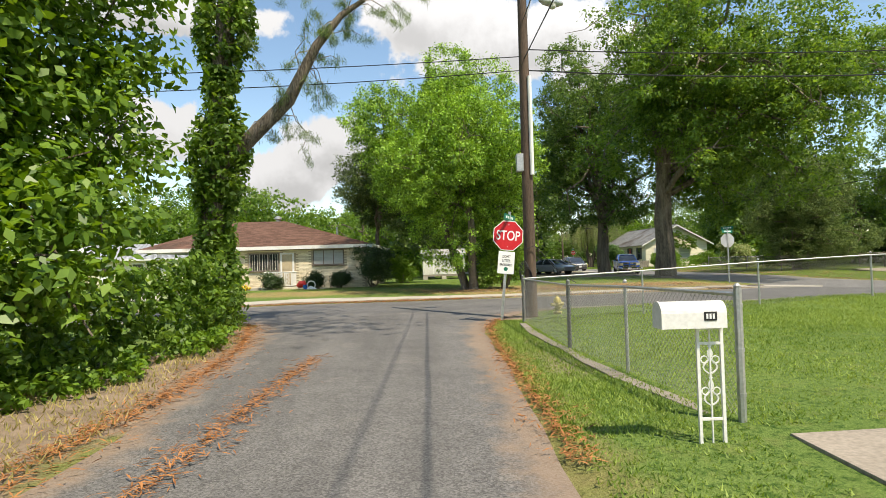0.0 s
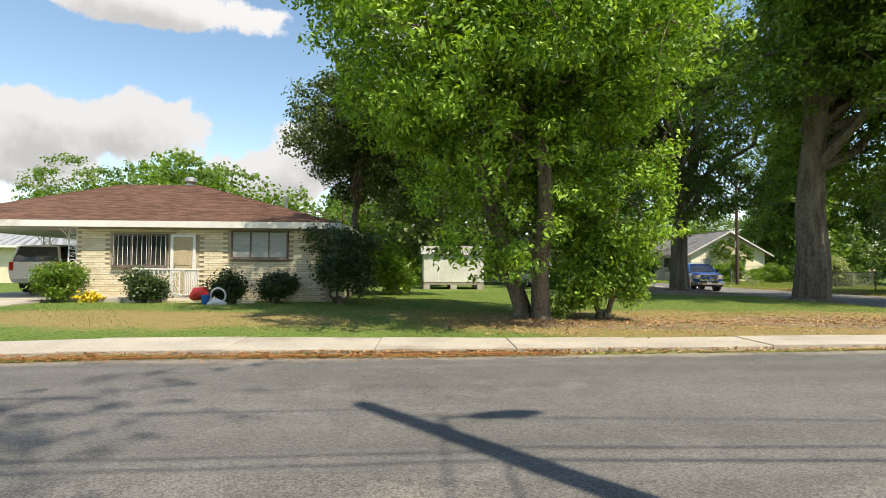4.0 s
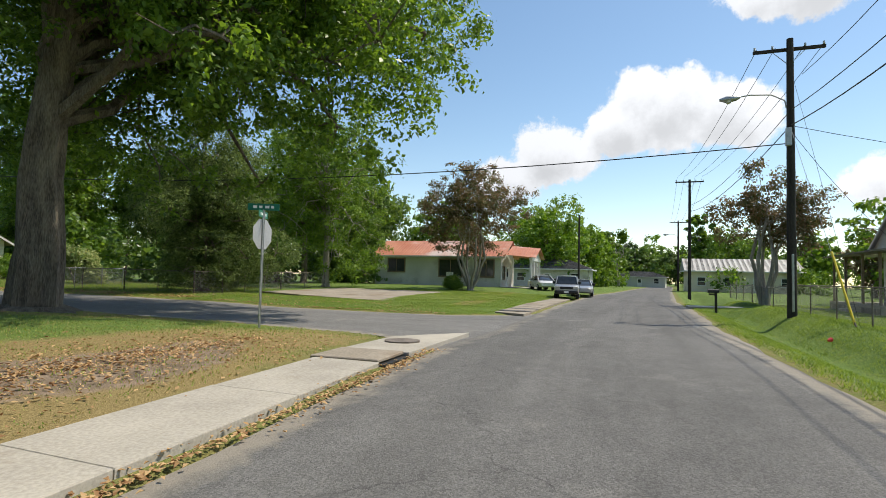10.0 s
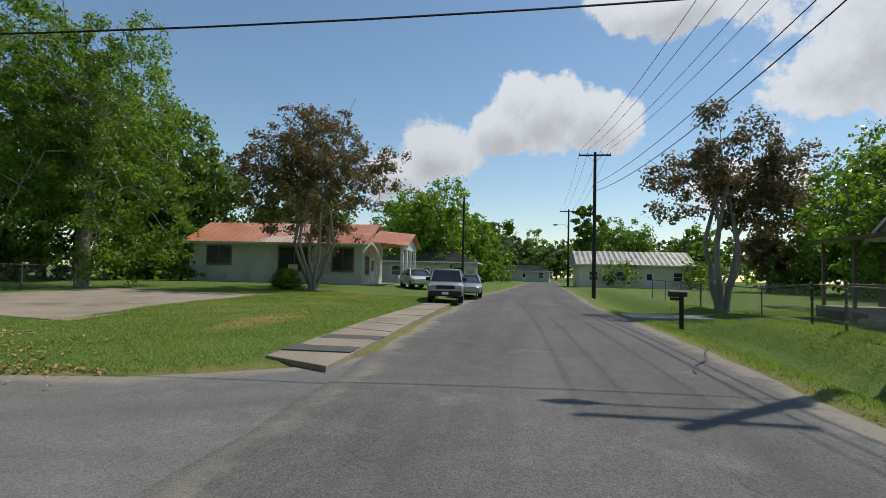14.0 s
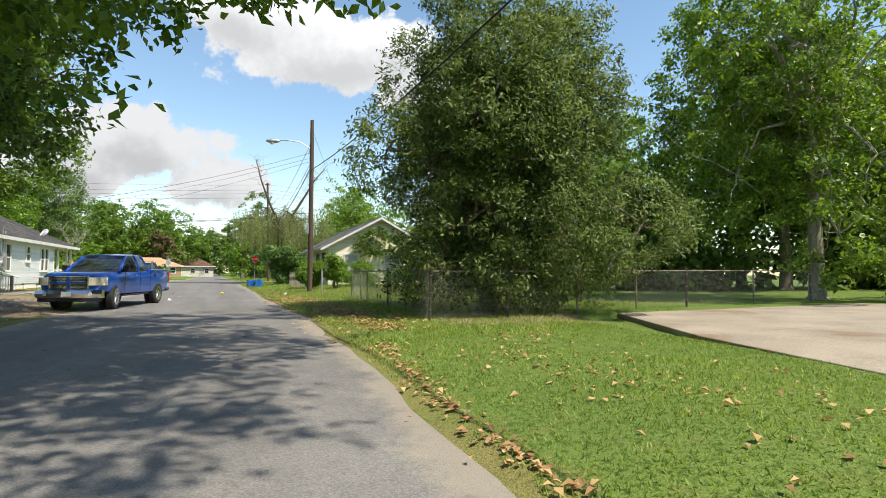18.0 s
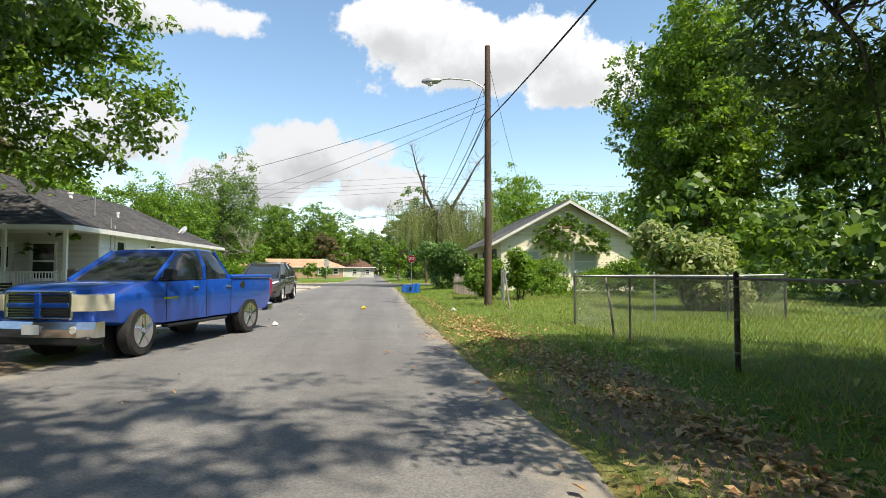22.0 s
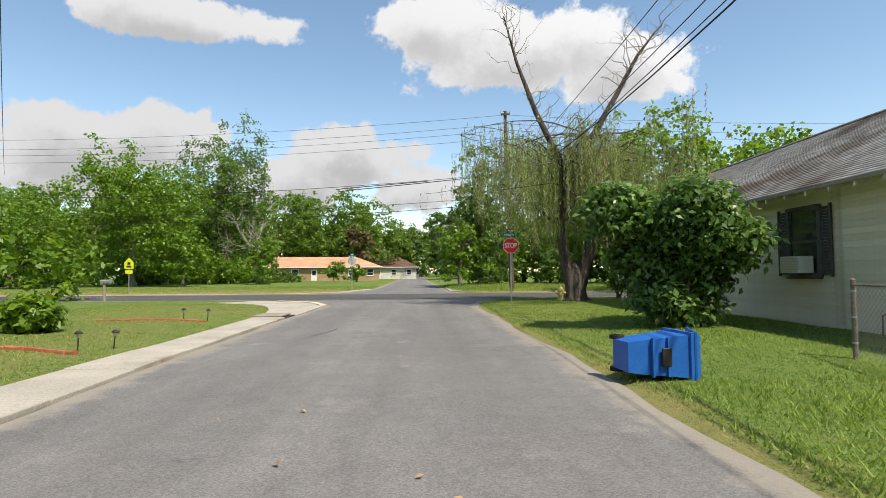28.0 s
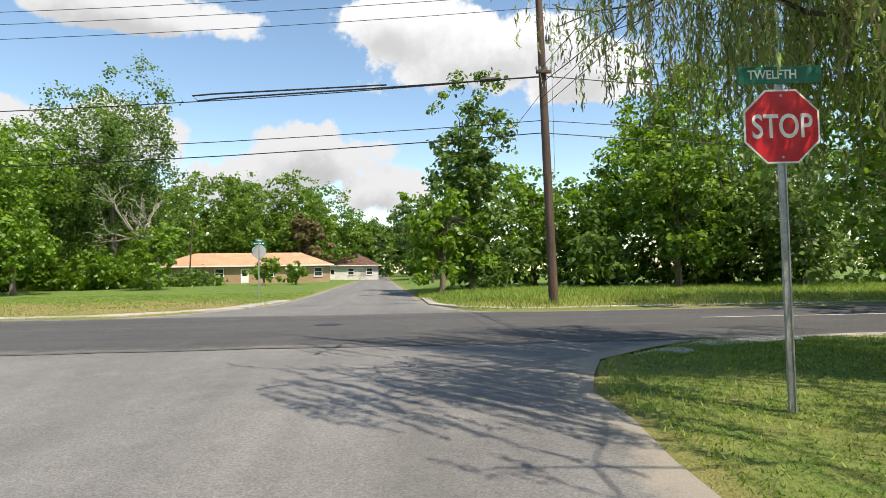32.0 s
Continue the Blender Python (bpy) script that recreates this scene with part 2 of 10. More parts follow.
grass_dry = S("straw grass blade", (0.24, 0.23, 0.07), (0.46, 0.38, 0.16), 0.7, 0.4, 3, 0, per="island", trans=0.3)
dead_leaf = S("fallen leaf", (0.22, 0.11, 0.045), (0.58, 0.4, 0.2), 0.8, 2, 9, 0.1, per="island", trans=0.1)
needle = S("pine needles", (0.22, 0.085, 0.025), (0.45, 0.2, 0.07), 0.9, 2, 9, 0.0, per="island")
pole_wood = S("pole timber", (0.05, 0.035, 0.026), (0.14, 0.095, 0.068), 0.9, 1.0, 14, 0.6, stretch=(6, 6, 0.5), bumpd=0.02)
pole_dark = S("dark creosote pole timber", (0.02, 0.017, 0.015), (0.06, 0.05, 0.042), 0.9, 1.0, 14, 0.6, stretch=(6, 6, 0.5), bumpd=0.02)
galv = S("galvanised steel", (0.36, 0.37, 0.37), (0.55, 0.56, 0.56), 0.45, 3, 30, 0.05, metal=0.7)
wire_grey = S("dull wire", (0.2, 0.2, 0.19), (0.32, 0.32, 0.31), 0.55, 2, 20, 0.0, metal=0.5)
rust_steel = S("weathered steel", (0.11, 0.09, 0.075), (0.26, 0.22, 0.19), 0.7, 3, 25, 0.1, metal=0.3)
black_iron = S("black ironwork", (0.012, 0.012, 0.013), (0.03, 0.03, 0.03), 0.5, 4, 30, 0.1)
cable_black = S("black cable", (0.012, 0.012, 0.014), (0.025, 0.025, 0.025), 0.6, 2, 10, 0)
white_paint = S("white paint", (0.66, 0.66, 0.64), (0.82, 0.82, 0.8), 0.55, 1.2, 30, 0.08, c=(0.5, 0.48, 0.44), wear=0.1)
white_old = S("grimy white paint", (0.5, 0.5, 0.46), (0.72, 0.71, 0.67), 0.75, 0.6, 12, 0.15, c=(0.34, 0.32, 0.28), wear=0.35)
siding_white = S("white siding", (0.68, 0.70, 0.73), (0.8, 0.82, 0.85), 0.5, 0.6, 20, 0.05, per="object")
siding_cream = S("cream siding", (0.68, 0.62, 0.47), (0.82, 0.77, 0.62), 0.75, 0.7, 15, 0.1, per="object", c=(0.42, 0.37, 0.26), wear=0.15)
siding_grey = S("pale grey siding", (0.52, 0.53, 0.5), (0.68, 0.68, 0.64), 0.75, 0.7, 15, 0.1, per="object")
brick_tan = S("tan brick", (0.64, 0.55, 0.38), (0.82, 0.75, 0.58), 0.85, 2.0, 40, 0.3, per="island")
mortar = S("mortar", (0.34, 0.28, 0.2), (0.46, 0.4, 0.3), 0.95, 2.0, 40, 0.3)
shingle_brown = S("brown shingle", (0.10, 0.055, 0.042), (0.2, 0.115, 0.088), 0.95, 0.5, 30, 0.5, per="island", c=(0.085, 0.06, 0.05), wear=0.1)
shingle_grey = S("grey shingle", (0.055, 0.055, 0.057), (0.13, 0.125, 0.125), 0.95, 0.4, 30, 0.5, per="island", c=(0.16, 0.15, 0.14))
shingle_ash = S("weathered shingle", (0.324, 0.297, 0.27), (0.567, 0.527, 0.472), 0.95, 0.4, 20, 0.4, per="island", c=(0.2, 0.15, 0.11), wear=0.3)
tin_red = S("rusty red tin", (0.42, 0.14, 0.075), (0.55, 0.26, 0.17), 0.55, 0.5, 8, 0.1, metal=0.2, c=(0.55, 0.45, 0.4), wear=0.35, stretch=(1, 1, 1))
tin_grey = S("bare tin", (0.36, 0.35, 0.33), (0.5, 0.49, 0.46), 0.55, 0.6, 10, 0.1, metal=0.2, c=(0.34, 0.29, 0.24), wear=0.2)
tan_brick = S("tan brick", (0.3, 0.2, 0.12), (0.42, 0.3, 0.19), 0.9, 0.8, 20, 0.3)
kerb_yellow = S("faded kerb paint", (0.45, 0.4, 0.26), (0.58, 0.52, 0.36), 0.9, 1.2, 25, 0.3, c=(0.36, 0.33, 0.28), wear=0.4)
roof_orange = S("orange roof", (0.45, 0.25, 0.15), (0.6, 0.37, 0.25), 0.9, 0.5, 10, 0.2)
glass_dark = S("window glass", (0.02, 0.025, 0.028), (0.04, 0.045, 0.05), 0.06, 1, 3, 0, spec=0.7)
screen_mesh = S("grey insect screen", (0.1, 0.105, 0.11), (0.16, 0.165, 0.17), 0.6, 1, 60, 0.05)
blind = S("window blind", (0.32, 0.34, 0.34), (0.45, 0.47, 0.47), 0.5, 1, 5, 0, stretch=(1, 1, 18))
frame_alu = S("aluminium frame", (0.5, 0.5, 0.5), (0.62, 0.62, 0.62), 0.4, 2, 20, 0, metal=0.5)
paint_green = S("green board", (0.008, 0.13, 0.085), (0.012, 0.19, 0.125), 0.4, 2, 20, 0)
sign_red = S("red sign sheet", (0.52, 0.012, 0.02), (0.62, 0.02, 0.03), 0.35, 2, 20, 0)
sign_white = S("white sign sheet", (0.75, 0.75, 0.75), (0.85, 0.85, 0.85), 0.35, 2, 20, 0)
sign_back = S("bare aluminium sheet", (0.5, 0.5, 0.51), (0.62, 0.62, 0.63), 0.4, 2, 20, 0, metal=0.5)
sign_yellow = S("lime yellow sheet", (0.62, 0.72, 0.02), (0.7, 0.8, 0.04), 0.4, 2, 20, 0)
ink_black = S("black lettering", (0.015, 0.015, 0.015), (0.03, 0.03, 0.03), 0.5, 2, 20, 0)
hydrant_yellow = S("dull yellow paint", (0.42, 0.36, 0.12), (0.58, 0.5, 0.2), 0.6, 4, 20, 0.1, c=(0.3, 0.26, 0.15), wear=0.2)
paint_blue = S("blue car paint", (0.003, 0.075, 0.46), (0.005, 0.1, 0.56), 0.3, 1, 50, 0, metal=0.35, coat=1.0, spec=0.6)
paint_char = S("charcoal car paint", (0.095, 0.092, 0.093), (0.13, 0.127, 0.127), 0.3, 1, 50, 0, metal=0.55, coat=1.0)
paint_silver = S("silver car paint", (0.33, 0.34, 0.35), (0.42, 0.43, 0.44), 0.3, 1, 50, 0, metal=0.5, coat=0.8)
paint_white = S("white car paint", (0.62, 0.62, 0.62), (0.74, 0.74, 0.73), 0.3, 1, 50, 0, coat=0.8)
rubber = S("tyre rubber", (0.014, 0.014, 0.014), (0.03, 0.03, 0.03), 0.8, 4, 40, 0.2)
chrome = S("chrome", (0.6, 0.6, 0.62), (0.72, 0.72, 0.73), 0.15, 2, 20, 0, metal=1.0)
lamp_amber = S("yellowed lamp lens", (0.62, 0.56, 0.4), (0.75, 0.7, 0.55), 0.12, 1, 8, 0, coat=0.8)
lamp_clear = S("clear lamp lens", (0.55, 0.53, 0.48), (0.68, 0.66, 0.6), 0.12, 2, 20, 0, coat=1.0)
lamp_red = S("red lamp lens", (0.35, 0.01, 0.01), (0.45, 0.02, 0.02), 0.15, 2, 20, 0, coat=1.0)
plastic_black = S("black plastic", (0.015, 0.015, 0.016), (0.03, 0.03, 0.03), 0.5, 4, 40, 0.1)
bin_blue = S("blue plastic", (0.008, 0.1, 0.4), (0.015, 0.14, 0.5), 0.45, 3, 40, 0.05)
brick_red = S("red brick edging", (0.3, 0.09, 0.045), (0.45, 0.17, 0.09), 0.9, 4, 40, 0.3, per="object")
gravel_mat = S("gravel", (0.2, 0.19, 0.17), (0.46, 0.44, 0.4), 0.95, 4, 40, 0.3, per="island")
yellow_plastic = S("yellow plastic", (0.7, 0.5, 0.02), (0.8, 0.6, 0.04), 0.4, 4, 40, 0)
toy_red = S("red plastic", (0.55, 0.03, 0.03), (0.65, 0.06, 0.05), 0.4, 4, 40, 0)
bark_dark = S("dark furrowed bark", (0.035, 0.028, 0.022), (0.13, 0.105, 0.085), 0.95, 1.2, 9, 1.0, stretch=(4, 4, 0.7), bumpd=0.05)
timber_grey = S("weathered timber", (0.2, 0.17, 0.14), (0.36, 0.32, 0.27), 0.95, 2, 20, 0.3, per="object", stretch=(8, 8, 1))


# ---- mesh helpers ----
class Mb:
    """Collects vertices and faces of one mesh."""

    def __init__(self):
        self.v, self.f = [], []

    def add(self, verts, faces):
        n = len(self.v)
        self.v.extend(tuple(p) for p in verts)
        self.f.extend(tuple(i + n for i in f) for f in faces)
        return self

    def box(self, x0, y0, z0, x1, y1, z1, c=0.0):
        if c <= 0:
            return self.add([(x, y, z) for z in (z0, z1) for y in (y0, y1) for x in (x0, x1)], [(0, 2, 3, 1), (4, 5, 7, 6), (0, 1, 5, 4), (2, 6, 7, 3), (0, 4, 6, 2), (1, 3, 7, 5)])
        lo, hi = (x0, y0, z0), (x1, y1, z1)
        bm = bmesh.new()
        bmesh.ops.create_cube(bm, size=1)
        for v in bm.verts:
            v.co = [(lo[k] if v.co[k] < 0 else hi[k]) for k in range(3)]
        bmesh.ops.bevel(bm, geom=bm.edges[:], offset=min(c, 0.45 * min(hi[k] - lo[k] for k in range(3))), segments=1, affect="EDGES")
        bm.verts.index_update()
        self.add([v.co[:] for v in bm.verts], [[v.index for v in f.verts] for f in bm.faces])
        bm.free()
        return self

    def cyl(self, p, q, r, r2=None, n=10, caps=True):
        return self.tube([p, q], [r, r if r2 is None else r2], n, caps)

    def tube(self, pts, rad, n=8, caps=True, flute=None):
        pts = [Vector(p) for p in pts]
        if not hasattr(rad, "__len__"):
            rad = [rad] * len(pts)
        base, ref = len(self.v), None
        for i, p in enumerate(pts):
            way = (pts[min(i + 1, len(pts) - 1)] - pts[max(i - 1, 0)])
            way = way.normalized() if way.length > 1e-9 else Vector((0, 0, 1))
            if ref is None:
                ref = way.orthogonal().normalized()
            else:
                ref = (ref - way * ref.dot(way))
                ref = ref.normalized() if ref.length > 1e-6 else way.orthogonal().normalized()
            o = way.cross(ref)
            for k in range(n):
                a = 2 * math.pi * k / n
                w = 1 + flute[i] * (math.sin(5 * a + i * 0.15) + 0.6 * math.sin(8 * a + 1.3) + 0.4 * math.sin(3 * a + 2.0)) if flute else 1
                self.v.append(tuple(p + (ref * math.cos(a) + o * math.sin(a)) * rad[i] * w))
        for i in range(len(pts) - 1):
            for k in range(n):
                a, b = base + i * n + k, base + i * n + (k + 1) % n
                self.f.append((a, b, b + n, a + n))
        if caps:
            self.f.append(tuple(base + k for k in reversed(range(n))))
            self.f.append(tuple(base + (len(pts) - 1) * n + k for k in range(n)))
        return self

    def prism(self, poly, axis, a, b):
        """A polygon of two coordinates, drawn out along an axis from a to b."""
        def at(p, h):
            return {"x": (h, p[0], p[1]), "y": (p[0], h, p[1]), "z": (p[0], p[1], h)}[axis]
        n = len(poly)
        self.add([at(p, a) for p in poly] + [at(p, b) for p in poly], [tuple(range(n))[::-1], tuple(range(n, 2 * n))] + [(i, (i + 1) % n, n + (i + 1) % n, n + i) for i in range(n)])
        return self

    def loft(self, rings, close=True, caps=True):
        n, base = len(rings[0]), len(self.v)
        for r in rings:
            self.v.extend(tuple(p) for p in r)
        for i in range(len(rings) - 1):
            for k in range(n if close else n - 1):
                a, b = base + i * n + k, base + i * n + (k + 1) % n
                self.f.append((a, b, b + n, a + n))
        if caps:
            self.f.append(tuple(base + k for k in reversed(range(n))))
            self.f.append(tuple(base + (len(rings) - 1) * n + k for k in range(n)))
        return self

    def mesh(self, name, material, smooth=False):
        me = bpy.data.meshes.new(name)
        me.from_pydata(self.v, [], self.f)
        bm = bmesh.new()
        bm.from_mesh(me)
        bmesh.ops.recalc_face_normals(bm, faces=bm.faces[:])
        bm.to_mesh(me)
        bm.free()
        if smooth:
            me.shade_smooth()
            me.set_sharp_from_angle(angle=radians(40))
        me.materials.append(material)
        return me


def thing(name, m, label, category, group="", kind=""):
    ob = new(name)
    ob.empty_display_size = 0.2
    ob.matrix_world = m
    return tagged(ob, label, category, group, kind)


def part(name, mb, material, parent=None, label="", smooth=False, at=None):
    me = mb if isinstance(mb, bpy.types.Mesh) else mb.mesh(name, material, smooth)
    ob = new(name, me)
    if parent:
        ob.parent = parent
    if at is not None:
        ob.matrix_basis = at
    return tagged(ob, label, kind="stuff" if name == "lettering" else "")


def solo(name, mb, material, label, category, kind="", group="", smooth=False, at=None):
    ob = part(name, mb, material, None, "", smooth, at)
    return tagged(ob, label, category, group, kind)


def np_mesh(name, verts, faces, material):
    """A mesh from arrays; faces all have as many corners."""
    me = bpy.data.meshes.new(name)
    nf, k = faces.shape
    me.vertices.add(len(verts))
    me.vertices.foreach_set("co", np.ascontiguousarray(verts, dtype=np.float32).ravel())
    me.loops.add(nf * k)
    me.loops.foreach_set("vertex_index", np.ascontiguousarray(faces, dtype=np.int32).ravel())
    me.polygons.add(nf)
    me.polygons.foreach_set("loop_start", np.arange(nf, dtype=np.int32) * k)
    me.update(calc_edges=True)
    me.materials.append(material)
    return me


def text_mesh(body, size, material, depth=0.002):
    cu = bpy.data.curves.new("lettering", "FONT")
    cu.body, cu.size, cu.align_x, cu.align_y, cu.extrude = body, size, "CENTER", "CENTER", depth
    cu.offset = 0.012 * size
    ob = bpy.data.objects.new("lettering", cu)
    scene.collection.objects.link(ob)
    dg = bpy.context.evaluated_depsgraph_get()
    me = bpy.data.meshes.new_from_object(ob.evaluated_get(dg))
    bpy.data.objects.remove(ob)
    me.materials.clear()
    me.materials.append(material)
    return me


# ---- lie of the land ----
# street and ground levels: x, y, height
STREET_LEVELS = [(0, -4, 0.0), (0, 5, -0.10), (-0.8, 10, -0.18), (-1, 16, -0.18), (4, 20.5, -0.12), (10, 21, -0.08), (15, 21.4, -0.03), (21, 25, -0.15), (23, 30, -0.18), (23, 35, -0.17), (23, 40, -0.06), (22.8, 46, -0.02), (22, 54, 0.0), (20.2, 66, 0.1), (19.5, 76, 0.05), (19.2, 84, 0.0), (19.1, 92, 0.0)]
YARD_LEVELS = [(16, 105, 0.0), (40, 22, -0.1), (70, 21, 0.0), (-12, 18, -0.15), (10, 33, 0.0), (10, 60, 0.1), (-8, 30, 0.1), (60, 40, 0.35), (40, 38, 0.1), (38, 6, 0.0), (30, 50, 0.0), (30, 80, 0.1), (5, 75, 0.1), (0, 110, 0.0), (30, 110, 0.0), (10, 5, 0.0), (-10, 5, 0.0), (15, 125, 0.05)]
LEVELS = np.array(STREET_LEVELS + YARD_LEVELS)


def level(x, y):
    x, y = np.asarray(x, float), np.asarray(y, float)
    d2 = (x[..., None] - LEVELS[:, 0]) ** 2 + (y[..., None] - LEVELS[:, 1]) ** 2
    w = 1 / (d2 + 4.0) ** 2
    return (w * LEVELS[:, 2]).sum(-1) / w.sum(-1)


def gz(x, y):
    return float(ground_height(np.array([float(x)]), np.array([float(y)]))[0])


# roads: left edge and right edge, station by station
ROAD_A = [((-3.1, -30), (1.0, -30)), ((-3.0, 0), (0.9, 0)), ((-3.1, 5), (0.92, 5)), ((-3.9, 8), (0.95, 8)), ((-4.5, 12), (0.95, 12.3)), ((-5.4, 15.2), (1.3, 14.8)), ((-7.0, 17.2), (2.4, 16.9)), ((-9.5, 18.2), (4.5, 17.9))]
ROAD_B = [((-140, 14), (-140, 7)), ((-40, 19.4), (-40, 14.2)), ((-12, 21.4), (-12, 16.4)), ((0, 23.15), (0, 17.3)), ((8, 24.0), (8, 18.0)), ((16, 24.6), (16, 18.3)), ((24, 24.9), (24, 18.3)), ((34, 25.2), (34, 18.1)),
          ((48, 25.2), (48, 18.2)), ((90, 22.6), (90, 16.4)), ((160, 18.5), (160, 12.5)), ((225, 15.2), (225, 9.4))]
ROAD_C = [((14.2, 24.4), (28.4, 24.8)), ((15.6, 25.6), (26.6, 25.9)), ((16.6, 27.6), (25.2, 27.9)), ((17.0, 31), (24.7, 30.8)), ((17.3, 38), (24.6, 38)), ((17.4, 46), (24.4, 46)), ((17.2, 54), (23.7, 54)), ((16.5, 62), (23.0, 62)), ((15.7, 70), (22.5, 70)),
          ((14.85, 78), (22.1, 78)), ((14.05, 87), (21.5, 87)), ((13.9, 92), (21.1, 92.5)), ((13.5, 95.3), (21.2, 96.0)), ((12.6, 97.4), (22.0, 98.2)), ((10.5, 99.6), (24.4, 100.0)), ((8.0, 100.4), (27.0, 100.6))]
ROAD_D = [((-200, 116), (-200, 107.5)), ((-40, 110.8), (-40, 102.5)), ((4, 108.9), (4, 100.2)), ((28, 108.3), (28, 100.2)), ((60, 108.1), (60, 99.6)), ((220, 109), (220, 100.5))]
ROAD_E = [((7.2, 108.2), (22.5, 108.0)), ((10.2, 110.6), (20.6, 110.0)), ((12.2, 114.5), (19.6, 114)), ((12.3, 121), (18.9, 120)), ((9.6, 160), (15.8, 160)), ((6.8, 200), (13, 200)), ((-14, 500), (-7, 500))]
ROADS = [("road", ROAD_A), ("road", ROAD_B), ("road", ROAD_C), ("road", ROAD_D), ("road", ROAD_E)]


def resample(road, step=1.0):
    out = []
    for (l0, r0), (l1, r1) in zip(road, road[1:]):
        length = max(math.dist(l0, l1), math.dist(r0, r1))
        n = max(1, min(60, int(length / step)))
        for i in range(n):
            f = i / n
            out.append((tuple(a + (b - a) * f for a, b in zip(l0, l1)), tuple(a + (b - a) * f for a, b in zip(r0, r1))))
    return out + [road[-1]]


def inside_poly(x, y, poly):
    hit = np.zeros(x.shape, bool)
    px, py = zip(*poly)
    j = len(poly) - 1
    for i in range(len(poly)):
        cross = (py[i] > y) != (py[j] > y)
        with np.errstate(divide="ignore", invalid="ignore"):
            at = (px[j] - px[i]) * (y - py[i]) / (py[j] - py[i] + 1e-12) + px[i]
        hit ^= cross & (x < at)
        j = i
    return hit


def seg_dist(x, y, line):
    d = np.full(x.shape, 1e9)
    for (ax, ay), (bx, by) in zip(line, line[1:]):
        vx, vy = bx - ax, by - ay
        t = np.clip(((x - ax) * vx + (y - ay) * vy) / (vx * vx + vy * vy + 1e-12), 0, 1)
        d = np.minimum(d, np.hypot(x - ax - t * vx, y - ay - t * vy))
    return d


def road_dist(x, y):
    """Distance outside the nearest road's edge; negative inside."""
    best = np.full(x.shape, 1e9)
    for _, road in ROADS:
        left, right = [s[0] for s in road], [s[1] for s in road]
        poly = left + right[::-1]
        d = np.minimum(seg_dist(x, y, left), seg_dist(x, y, right))
        best = np.minimum(best, np.where(inside_poly(x, y, poly), -d, d))
    # across the mouths, where one road meets the next, there is no edge
    return best


def smooth01(t):
    t = np.clip(t, 0, 1)
    return t * t * (3 - 2 * t)


def wave(x, y, s, k=0.0):
    return (np.sin(x * s + 1.3 + k) * np.cos(y * s * 1.17 + 0.4 - k) + np.sin(x * s * 2.3 + y * s * 1.9 + k) * 0.5) / 1.5


def ground_height(x, y):
    d = road_dist(x, y)
    h = level(x, y)
    out = smooth01((d + 0.12) / 0.3)
    h = h - 0.07 + out * 0.10 + smooth01((d - 0.3) / 3.0) * 0.10 + 0.015 * wave(x, y, 2.1) * out
    # the grassed ditch and its bank along the south side of the second road
    along = smooth01((x - 5) / 6) * smooth01((90 - x) / 20) * (1 - smooth01((abs(x - 38.5) - 1.5) / -1.5) * 0.0)
    south = np.interp(x, [0, 8, 16, 24, 34, 48, 90], [17.3, 18.0, 18.3, 18.3, 18.1, 18.2, 16.4]) - y
    culvert = smooth01((abs(x - 39) - 2.2) / 0.8)
    ditch = np.where(south > 0, -0.42 * np.exp(-((south - 1.7) / 0.75) ** 2) + 0.22 * np.exp(-((south - 3.4) / 0.9) ** 2), 0)
    # cut level under the parking slab and the concrete drive
    slab = smooth01((x - 30.6) / 0.6) * smooth01((43.6 - x) / 0.6) * smooth01((y - 34.2) / 0.6) * smooth01((43.8 - y) / 0.6)
    drive = smooth01((x - 2.9) / 0.4) * smooth01((4.2 - y) / 0.4) * smooth01((16 - x) / 1.0)
    west = np.interp(y, [55, 65, 75, 82, 88, 93, 99], [16.4, 15.2, 14.05, 13.5, 12.9, 9.0, 4.0])
    walk_bed = smooth01((x - west) / 0.25) * smooth01((16.9 - x) / 0.3) * smooth01((y - 54.6) / 0.5) * smooth01((99.5 - y) / 0.8) * smooth01((d + 0.1) / 0.1)
    return h + ditch * along * culvert - 0.115 * slab - 0.08 * drive - 0.1 * walk_bed


